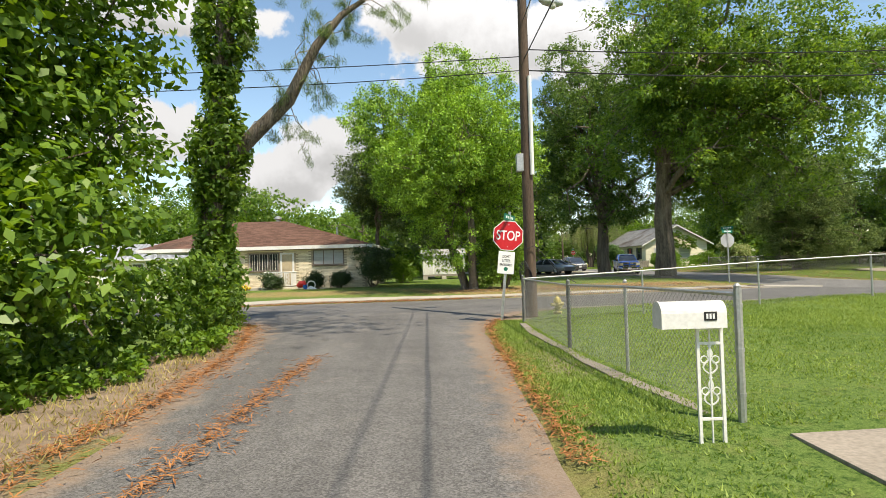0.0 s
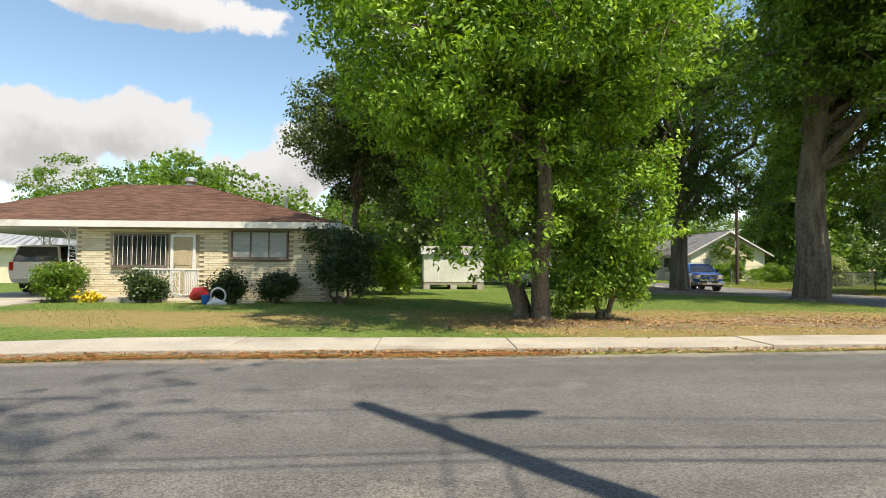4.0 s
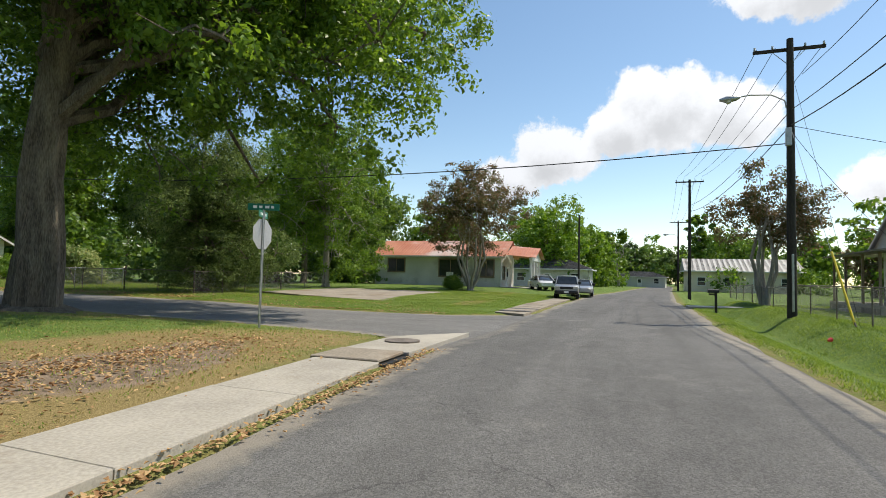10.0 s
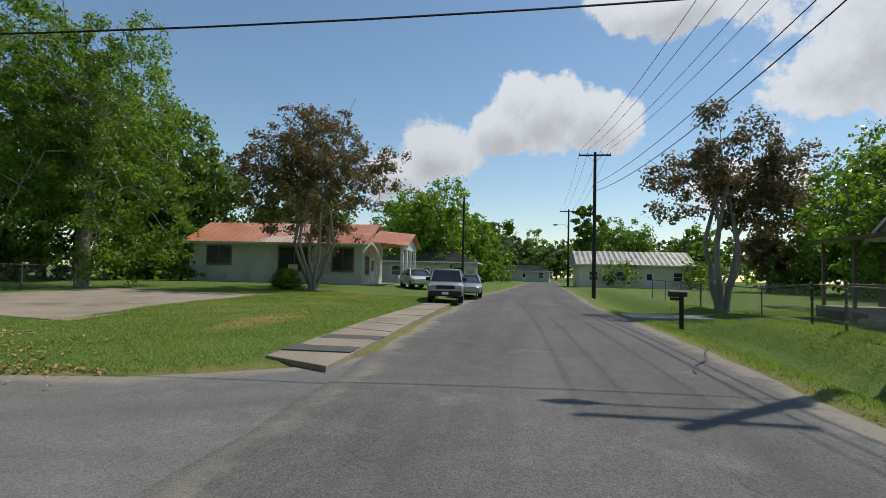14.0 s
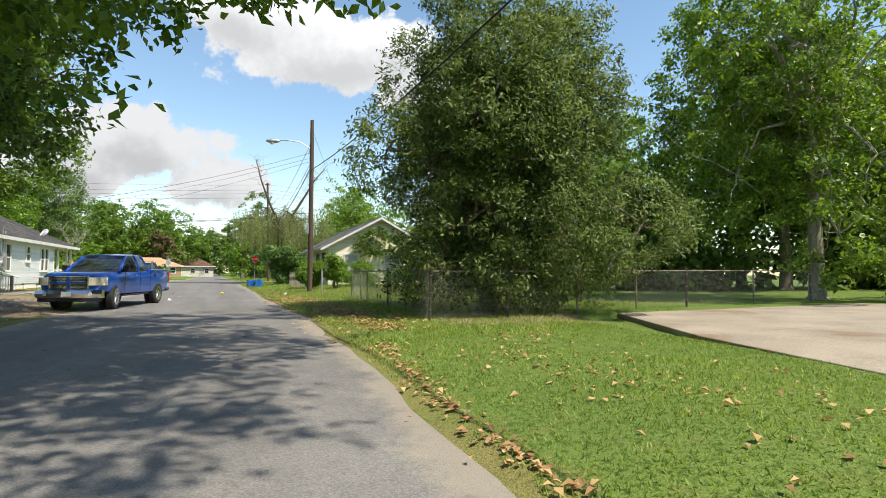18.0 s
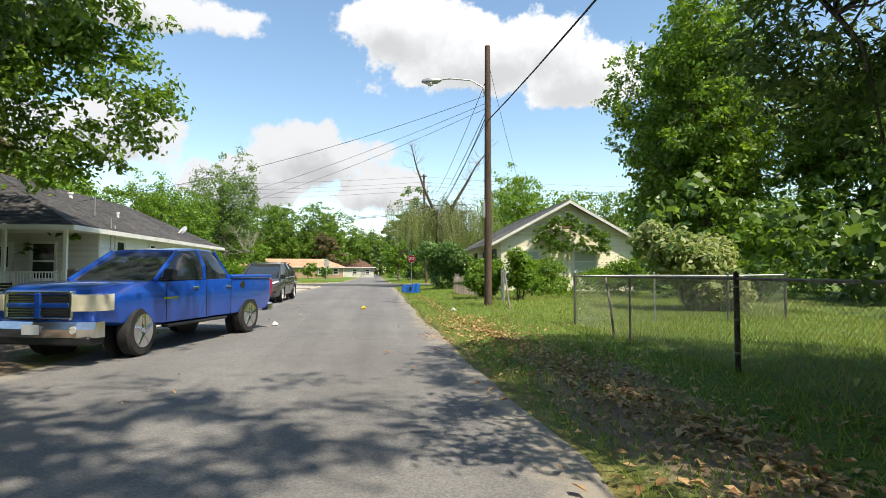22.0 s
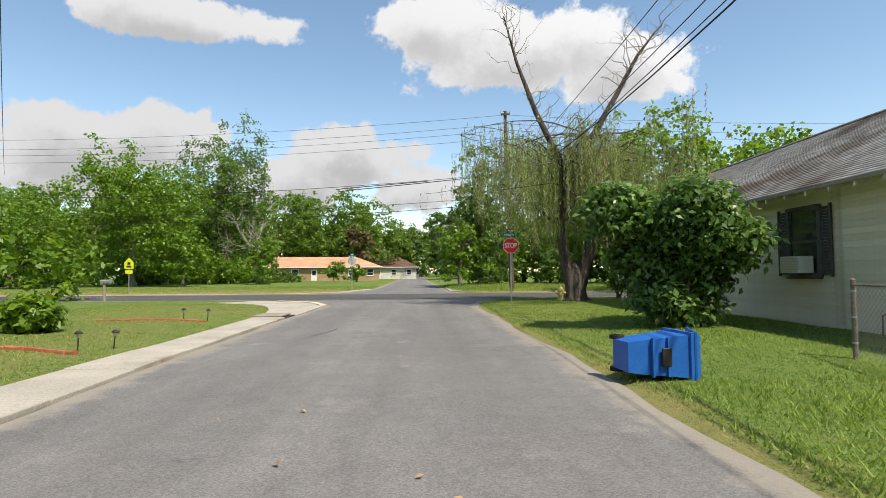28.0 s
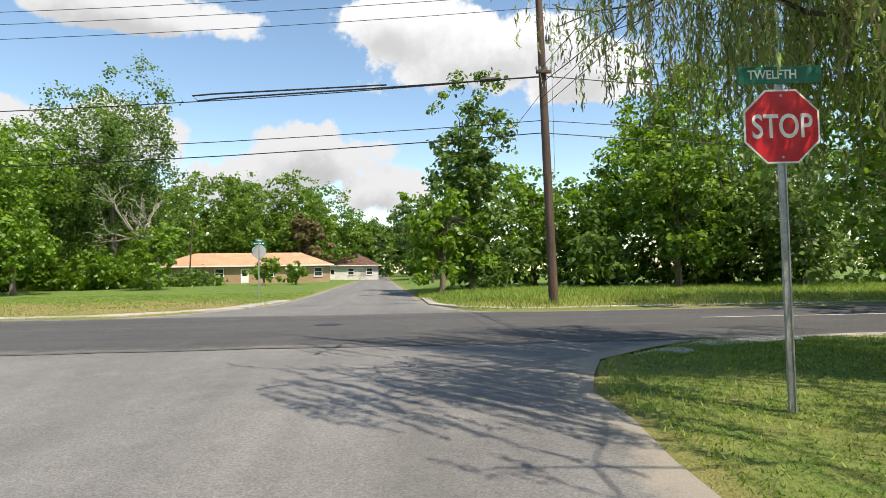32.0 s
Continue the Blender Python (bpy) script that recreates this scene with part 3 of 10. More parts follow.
# ---- ground and roads ----
def make_ground():
    xs = np.unique(np.concatenate([np.linspace(-900, -40, 18), np.arange(-40, -16, 2.0), np.arange(-16, 48, 0.4), np.arange(48, 100, 2.0), np.linspace(100, 900, 18)]))
    ys = np.unique(np.concatenate([np.linspace(-600, -24, 12), np.arange(-24, 0, 1.5), np.arange(0, 122, 0.4), np.arange(122, 180, 3.0), np.linspace(180, 1200, 20)]))
    gx, gy = np.meshgrid(xs, ys)
    h = ground_height(gx.ravel(), gy.ravel())
    v = np.stack([gx.ravel(), gy.ravel(), h], 1)
    nx = len(xs)
    i, j = np.meshgrid(np.arange(nx - 1), np.arange(len(ys) - 1))
    a = (j * nx + i).ravel()
    me = np_mesh("ground", v, np.stack([a, a + 1, a + 1 + nx, a + nx], 1), ground_mat)
    x, y = v[:, 0], v[:, 1]
    d = road_dist(x, y)

    def patch(cx, cy, rx, ry, soft=0.35):
        r = np.hypot((x - cx) / rx, (y - cy) / ry) + 0.16 * wave(x, y, 1.3)
        return 1 - smooth01((r - 1 + soft) / (2 * soft))
    dry = np.zeros(len(x))
    for p in ((6, 27.6, 8, 2.6), (11, 28, 5, 2.2), (1.5, 27.3, 3, 2), (16, 37, 2, 4), (45, 31, 3, 0.9), (33, 29.3, 3, 0.6), (-9, 26, 6, 1.4), (-8, 114, 22, 4.5), (32, 112, 12, 3)):
        dry = np.maximum(dry, patch(*p))
    for p in ((9.5, 90, 4.0, 7.0, 0.6), (11.6, 76, 2.4, 10, 0.6), (23, 90, 1.6, 9, 0.6), (40, 32, 9, 4, 0.6)):
        dry = np.maximum(dry, 0.22 * patch(*p))
    dry = np.maximum(dry, 0.4 * (1 - smooth01((d - 0.2) / 0.4)))
    bare = np.zeros(len(x))
    for p in ((3, 27.2, 3, 1.3), (-4.3, 9, 1.3, 12), (12.5, 50, 4.2, 9), (9, 27.4, 3.5, 1.2), (16.9, 40, 2.2, 2.2), (25.4, 48, 0.8, 4), (15.0, 49.5, 2.5, 2.5), (1.5, 15.3, 1.1, 1.1), (1.78, 9.0, 0.22, 4.6), (13.0, 61.5, 2.0, 2.6), (29.5, 43.5, 2.5, 2.0)):
        bare = np.maximum(bare, patch(*p))
    for name, val in (("dry", dry), ("bare", bare)):
        at = me.attributes.new(name, "FLOAT", "POINT")
        at.data.foreach_set("value", val.astype(np.float32))
    me.shade_smooth()
    return tagged(new("ground", me), "green lawn ground with dry and bare patches", "ground", kind="structure")


def ground_material():
    m = bpy.data.materials.new("lawn")
    m.use_nodes = True
    n, l = m.node_tree.nodes, m.node_tree.links
    p = n["Principled BSDF"]
    tc = n.new("ShaderNodeTexCoord")

    def noise_at(scale, detail=6, rough=0.6):
        k = n.new("ShaderNodeTexNoise")
        k.inputs["Scale"].default_value, k.inputs["Detail"].default_value, k.inputs["Roughness"].default_value = scale, detail, rough
        l.new(tc.outputs["Object"], k.inputs["Vector"])
        return k.outputs["Fac"]

    def mixed(fac, a, b):
        k = n.new("ShaderNodeMix")
        k.data_type = "RGBA"
        l.new(fac, k.inputs["Factor"])
        for s, v in (("A", a), ("B", b)):
            if isinstance(v, tuple):
                k.inputs[s].default_value = (*v, 1)
            else:
                l.new(v, k.inputs[s])
        return k.outputs["Result"]

    def ramp(src, lo, hi):
        k = n.new("ShaderNodeMapRange")
        k.inputs["From Min"].default_value, k.inputs["From Max"].default_value = lo, hi
        l.new(src, k.inputs["Value"])
        return k.outputs[0]

    def masked(attr, src, gain, lo, hi):
        a = n.new("ShaderNodeAttribute")
        a.attribute_name = attr
        k = n.new("ShaderNodeMath")
        k.operation = "MULTIPLY_ADD"
        k.inputs[1].default_value = gain
        l.new(src, k.inputs[0])
        l.new(a.outputs["Fac"], k.inputs[2])
        return ramp(k.outputs[0], lo, hi)
    big, mid, small = noise_at(0.35), noise_at(3.0), noise_at(45, 4)
    green = mixed(ramp(big, 0.3, 0.7), (0.085, 0.155, 0.028), (0.17, 0.24, 0.055))
    green = mixed(ramp(small, 0.35, 0.7), green, (0.175, 0.245, 0.065))
    tuft = noise_at(14, 5, 0.75)
    green = mixed(ramp(tuft, 0.52, 0.36), green, (0.035, 0.085, 0.012))
    green = mixed(ramp(noise_at(130, 3), 0.46, 0.3), green, (0.045, 0.09, 0.014))
    straw = mixed(ramp(small, 0.3, 0.7), (0.2, 0.15, 0.06), (0.36, 0.28, 0.13))
    soil = mixed(ramp(mid, 0.3, 0.7), (0.17, 0.13, 0.09), (0.34, 0.26, 0.19))
    col = mixed(masked("dry", mid, 0.9, 0.48, 1.2), green, straw)
    col = mixed(masked("bare", mid, 0.9, 0.85, 1.2), col, soil)
    l.new(col, p.inputs["Base Color"])
    p.inputs["Roughness"].default_value = 0.95
    p.inputs["Specular IOR Level"].default_value = 0.15
    bu = n.new("ShaderNodeBump")
    bu.inputs["Strength"].default_value, bu.inputs["Distance"].default_value = 0.9, 0.035
    l.new(small, bu.inputs["Height"])
    l.new(bu.outputs[0], p.inputs["Normal"])
    return m


ground_mat = ground_material()
make_ground()


def road_material(name, dark, light, pale, grit, width, crack=1.0, sand=(0.34, 0.3, 0.24)):
    """Worn asphalt: stones, patches, lengthwise wear, sandy edges and fine cracks."""
    m = bpy.data.materials.new(name)
    m.use_nodes = True
    n, l = m.node_tree.nodes, m.node_tree.links
    p = n["Principled BSDF"]
    tc = n.new("ShaderNodeTexCoord").outputs["Object"]

    def attr(nm):
        k = n.new("ShaderNodeAttribute")
        k.attribute_name = nm
        return k.outputs["Fac"]

    def op(kind, a, b, c=None):
        k = n.new("ShaderNodeMath")
        k.operation = kind
        for i, v in enumerate((a, b, c)):
            if v is None:
                continue
            if isinstance(v, (int, float)):
                k.inputs[i].default_value = v
            else:
                l.new(v, k.inputs[i])
        return k.outputs[0]

    def noise(vec, scale, detail=5, rough=0.6):
        k = n.new("ShaderNodeTexNoise")
        k.inputs["Scale"].default_value, k.inputs["Detail"].default_value, k.inputs["Roughness"].default_value = scale, detail, rough
        l.new(vec, k.inputs["Vector"])
        return k.outputs["Fac"]

    def ramp(src, lo, hi, a=0.0, b=1.0):
        k = n.new("ShaderNodeMapRange")
        for key, v in (("From Min", lo), ("From Max", hi), ("To Min", a), ("To Max", b)):
            k.inputs[key].default_value = v
        l.new(src, k.inputs["Value"])
        return k.outputs[0]

    def mixed(fac, a, b):
        k = n.new("ShaderNodeMix")
        k.data_type = "RGBA"
        l.new(fac, k.inputs["Factor"])
        for sock, v in (("A", a), ("B", b)):
            if isinstance(v, tuple):
                k.inputs[sock].default_value = (*v, 1)
            else:
                l.new(v, k.inputs[sock])
        return k.outputs["Result"]
    across, along = attr("across"), attr("along")
    lane = n.new("ShaderNodeCombineXYZ")
    l.new(op("MULTIPLY", across, width), lane.inputs[0])
    l.new(op("MULTIPLY", along, 0.07), lane.inputs[1])
    streak = noise(lane.outputs[0], 1.1, 6, 0.65)
    patch, mid, fine = noise(tc, 0.28, 6, 0.65), noise(tc, 2.6, 6, 0.65), noise(tc, 48, 4, 0.7)
    tone = op("MULTIPLY_ADD", streak, 0.9, op("MULTIPLY_ADD", patch, 0.7, op("MULTIPLY", mid, 0.5)))
    col = mixed(ramp(tone, 0.78, 1.32), dark, light)
    col = mixed(ramp(noise(tc, 0.75, 8, 0.7), 0.57, 0.72, 0.0, 0.75), col, pale)
    # loose stones and grit of two tones
    vo = n.new("ShaderNodeTexVoronoi")
    vo.inputs["Scale"].default_value = 70.0
    l.new(tc, vo.inputs["Vector"])
    ml = n.new("ShaderNodeVectorMath")
    ml.operation = "SCALE"
    l.new(col, ml.inputs[0])
    sep = n.new("ShaderNodeSeparateColor")
    l.new(vo.outputs["Color"], sep.inputs[0])
    l.new(op("MULTIPLY", ramp(sep.outputs[0], 0.0, 1.0, 1 - grit, 1 + grit), ramp(fine, 0.3, 0.7, 0.86, 1.14)), ml.inputs["Scale"])
    col = ml.outputs[0]
    # oil drip line between the wheel paths
    drip = op("MULTIPLY", ramp(op("ABSOLUTE", op("SUBTRACT", op("PINGPONG", across, 0.5), 0.26), 0), 0.0, 0.09, 1.0, 0.0), ramp(streak, 0.42, 0.62))
    col = mixed(op("MULTIPLY", drip, 0.45), col, tuple(v * 0.6 for v in dark))
    # sand and dust washed to the edges
    edge = op("MULTIPLY_ADD", op("SUBTRACT", 0.5, op("ABSOLUTE", op("SUBTRACT", across, 0.5), 0)), width, op("MULTIPLY_ADD", mid, -0.9, op("MULTIPLY_ADD", patch, -0.9, 0.72)))
    col = mixed(op("MULTIPLY", ramp(edge, 0.0, 0.3, 0.6, 0.0), attr("verge")), col, sand)
    # cracks
    warp = n.new("ShaderNodeVectorMath")
    warp.operation = "ADD"
    nz = n.new("ShaderNodeTexNoise")
    nz.inputs["Scale"].default_value, nz.inputs["Detail"].default_value = 1.6, 5
    l.new(tc, nz.inputs["Vector"])
    l.new(tc, warp.inputs[0])
    l.new(nz.outputs["Color"], warp.inputs[1])
    ck = n.new("ShaderNodeTexVoronoi")
    ck.feature = "DISTANCE_TO_EDGE"
    ck.inputs["Scale"].default_value = 0.42
    l.new(warp.outputs[0], ck.inputs["Vector"])
    line = op("MULTIPLY", ramp(ck.outputs["Distance"], 0.0015, 0.006, 1.0, 0.0), ramp(noise(tc, 0.33, 3), 0.5, 0.6))
    col = mixed(op("MULTIPLY", line, 0.45 * crack), col, (0.035, 0.034, 0.034))
    l.new(col, p.inputs["Base Color"])
    p.inputs["Roughness"].default_value, p.inputs["Specular IOR Level"].default_value = 0.9, 0.3
    bu = n.new("ShaderNodeBump")
    bu.inputs["Strength"].default_value, bu.inputs["Distance"].default_value = 0.6, 0.012
    l.new(op("ADD", fine, sep.outputs[0]), bu.inputs["Height"])
    l.new(bu.outputs[0], p.inputs["Normal"])
    return m


PALE_TAR = (0.134, 0.131, 0.13), (0.216, 0.212, 0.207), (0.262, 0.25, 0.235)
road_lane = road_material("gravelly lane asphalt", (0.097, 0.094, 0.091), (0.176, 0.171, 0.162), (0.227, 0.210, 0.189), 0.42, 4.0, 0.4, (0.3, 0.21, 0.14))
road_cross = road_material("worn street asphalt", (0.097, 0.095, 0.093), (0.168, 0.165, 0.160), (0.214, 0.206, 0.193), 0.3, 6.4)
road_side = road_material("smooth street asphalt", *PALE_TAR, 0.22, 7.0, 0.6)
road_main = road_material("dark main street asphalt", (0.067, 0.066, 0.067), (0.105, 0.102, 0.101), (0.134, 0.130, 0.126), 0.3, 8.5, 0.6)


def make_road(k, road, lift, material, label):
    st = resample(road)
    cols = 13
    v = []
    for i, (l, r) in enumerate(st):
        for c in range(cols):
            f = c / (cols - 1)
            if c in (0, cols - 1) and 0 < i < len(st) - 1:
                f += (0.5 - f) * 0.012 * (1 + math.sin(i * 2.1 + k) + math.sin(i * 0.77))
            v.append((l[0] + (r[0] - l[0]) * f, l[1] + (r[1] - l[1]) * f, 0.03 * (1 - (2 * f - 1) ** 2) * (min(1, i / 6, (len(st) - 1 - i) / 6) if k in (2, 4) else 1) - (0.012 * max(0, 1 - i / 6) if k in (2, 4) else 0)))
    v = np.array(v)
    v[:, 2] += level(v[:, 0], v[:, 1]) + lift
    a = np.array([i * cols + c for i in range(len(st) - 1) for c in range(cols - 1)])
    me = np_mesh("road", v, np.stack([a, a + 1, a + 1 + cols, a + cols], 1), material)
    acr = np.tile(np.linspace(0, 1, cols), len(st)).astype(np.float32)
    run = np.repeat(np.cumsum([0] + [math.dist(p[0], q[0]) for p, q in zip(st, st[1:])]), cols).astype(np.float32)
    verge = np.ones(len(v), np.float32)
    for _, other in ROADS:
        if other is not road:
            poly = [q[0] for q in other] + [q[1] for q in reversed(other)]
            verge[inside_poly(v[:, 0], v[:, 1], poly)] = 0
    for nm, val in (("across", acr), ("along", run), ("verge", verge)):
        at = me.attributes.new(nm, "FLOAT", "POINT")
        at.data.foreach_set("value", val)
    me.shade_smooth()
    tagged(new("road", me), label, "road", kind="structure")


make_road(0, ROAD_A, -0.012, road_lane, "narrow worn grey asphalt street with pale gravel showing")
make_road(1, ROAD_B, 0.0, road_cross, "worn grey asphalt cross street with tar cracks")
make_road(2, ROAD_C, -0.008, road_side, "smooth grey asphalt side street")
make_road(3, ROAD_D, 0.004, road_main, "darker asphalt cross street with a white line")
make_road(4, ROAD_E, -0.004, road_side, "grey asphalt street running on to the trees")


def slab_strip(name, left, right, material, label, thick=0.14, top=0.09, joint=1.5, kind="structure", group=""):
    """Concrete walk cast in slabs between two edges, with open joints."""
    total = sum(math.dist(a, b) for a, b in zip(left, left[1:]))
    n = max(1, round(total / joint))

    def along(line, f):
        seg = [math.dist(a, b) for a, b in zip(line, line[1:])]
        s = f * sum(seg)
        for (a, b), k in zip(zip(line, line[1:]), seg):
            if s <= k or b is line[-1]:
                return tuple(p + (q - p) * min(1, s / k) for p, q in zip(a, b))
            s -= k
    root = thing(name, Matrix(), label, "pavement", group, kind)
    rnd = random.Random(len(label))
    for i in range(n):
        f0, f1 = i / n + 0.007 / total, (i + 1) / n - 0.007 / total
        c = [along(left, f0), along(right, f0), along(right, f1), along(left, f1)]
        dz = rnd.uniform(-0.008, 0.008)
        zs = [float(level(*p)) + top + dz for p in c]
        m = Mb()
        b = 0.012
        mid = [sum(p[k] for p in c) / 4 for k in (0, 1)]
        ins = [tuple(p[k] + (mid[k] - p[k]) * b / max(0.2, math.dist(p, mid)) for k in (0, 1)) for p in c]
        m.loft([[(*p, z - thick) for p, z in zip(c, zs)], [(*p, z - b) for p, z in zip(c, zs)], [(*p, z) for p, z in zip(ins, zs)]])
        part("slab", m, material, root)
    return root


slab_strip("pavement_1", [(-40, 20.6), (-12, 22.75), (-3, 24.2), (4, 25.05), (12.0, 25.65)], [(-40, 19.6), (-12, 21.7), (-3, 22.95), (4, 23.8), (12.0, 24.5)], concrete, "pale concrete kerb walk along the cross street", joint=2.4)
slab_strip("pavement_2", [(13.1, 25.8), (14.2, 25.95), (15.4, 25.9)], [(13.1, 24.5), (15.5, 24.6), (17.4, 24.75)], concrete, "flared concrete corner slab of the kerb walk", joint=1.6)
slab_strip("pavement_3", [(27.0, 26.6), (33, 26.7), (44, 26.7)], [(26.2, 25.2), (33, 25.3), (44, 25.5)], concrete_old, "weathered concrete walk with dark slabs beside the street", joint=1.5)
slab_strip("pavement_4", [(16.4, 55), (15.2, 65), (14.05, 75), (13.5, 82), (13.0, 87.5)], [(17.35, 55), (16.3, 65), (15.25, 75), (14.5, 82), (14.1, 87.5)], concrete, "pale concrete walk along the side street", joint=2.0, top=0.06)
slab_strip("pavement_5", [(12.9, 88.9), (11.8, 92.6), (10.5, 95.3), (7.4, 97.2)], [(14.15, 88.9), (13.8, 94.4), (12.7, 96.9), (9.0, 99.0)], concrete, "curving concrete corner walk", joint=1.6, top=0.05)
slab_strip("kerb_2", [(13.62, 94.2), (12.5, 96.7), (10.2, 98.15)], [(13.86, 94.4), (12.78, 97.0), (10.4, 98.5)], kerb_yellow, "low kerb with faded yellow paint round the corner walk", joint=1.2, top=0.08)
slab_strip("pavement_6", [(-60, 111.2), (4, 109.9), (8.4, 110.2), (11.0, 113.5), (11.6, 118)], [(-60, 110.9), (4, 109.0), (8.8, 109.4), (12.0, 113.3), (12.4, 118)], concrete, "pale concrete kerb of the far corner", joint=2.5, top=0.06)
slab_strip("pavement_7", [(19.6, 118), (20.0, 113), (21.6, 109.9), (60, 108.6)], [(19.2, 118), (19.5, 113), (21.3, 109.3), (60, 108.2)], concrete, "low concrete kerb of the far corner", joint=2.5, top=0.06)
slab_strip("pavement_8", [(22.6, 98.4), (24.6, 99.9), (28, 100.4), (60, 99.9)], [(22.9, 97.9), (24.8, 99.4), (28, 99.8), (60, 99.3)], concrete, "low broken concrete kerb of the near corner", joint=2.0, top=0.04)
slab_strip("driveway_1", [(2.75, 4.3), (16, 4.6)], [(2.4, -6), (16, -6)], concrete_old, "weathered concrete driveway with a mown edge", joint=3.3, top=0.1)
slab_strip("driveway_2", [(30.1, 33.4), (31.4, 41.0), (32.8, 43.4)], [(42.3, 34.8), (43.4, 41.6), (44, 44)], concrete_old, "cracked brown concrete parking slab in the lawn", joint=5.0, top=0.15)
slab_strip("driveway_3", [(-19, 25), (-18.4, 41)], [(-12.6, 25), (-12.9, 41)], concrete, "concrete carport driveway", joint=4.0, top=0.17)
slab_strip("driveway_4", [(38.2, 18.2), (38.2, 11)], [(40.2, 18.2), (40.2, 11)], concrete, "concrete slab bridging the ditch", joint=3.5, top=0.13)


# ---- trees and shrubs ----
def leaf_cloud(centres, spread, per, size, rng, aspect=0.55, droop=0.35, face=0.75):
    """Leaves set on small drooping puffs round the centres, facing outwards and up. Returns vertices and quads."""
    m = len(centres)
    n = m * per
    stretch = rng.uniform(0.6, 1.45, (m, 3)) * (1, 1, 0.75)
    twig = rng.normal(0, 1, (m, 3)) * (1, 1, 0.4) - (0, 0, 0.3)
    twig /= np.linalg.norm(twig, axis=1, keepdims=True)
    d = rng.normal(0, 1, (n, 3))
    d /= np.linalg.norm(d, axis=1, keepdims=True)
    c = np.repeat(centres, per, 0) + d * rng.uniform(0.3, 1.15, (n, 1)) * spread * np.repeat(stretch, per, 0) + np.repeat(twig, per, 0) * rng.uniform(-0.9, 0.9, (n, 1)) * spread
    nor = d * face + (0, 0, 0.65 * face) + rng.normal(0, 0.45, (n, 3))
    nor /= np.linalg.norm(nor, axis=1, keepdims=True) + 1e-9
    way = rng.normal(0, 1, (n, 3))
    way[:, 2] -= droop * 2
    way -= nor * np.sum(way * nor, 1, keepdims=True)
    way /= np.linalg.norm(way, axis=1, keepdims=True) + 1e-9
    side = np.cross(nor, way)
    s = size * rng.uniform(0.6, 1.35, (n, 1))
    up = nor * s * 0.12
    v = np.stack([c - way * s * 0.5, c + side * s * aspect * 0.5 + up - way * s * 0.08, c + way * s * 0.5, c - side * s * aspect * 0.5 + up - way * s * 0.08], 1).reshape(-1, 3)
    return v, np.arange(4 * n).reshape(-1, 4)


def limb(mb, p, q, r0, r1, rng, sag=0.0, n=6, steps=5, wob=0.06):
    p, q = np.array(p, float), np.array(q, float)
    off = rng.normal(0, wob, (steps + 1, 3)) * np.linalg.norm(q - p)
    pts, rad = [], []
    for i in range(steps + 1):
        f = i / steps
        w = math.sin(math.pi * f)
        pts.append(p + (q - p) * f + off[i] * w + np.array([0, 0, sag * w]))
        rad.append(r0 + (r1 - r0) * f ** 0.8)
    mb.tube(pts, rad, n, caps=False)
    return pts


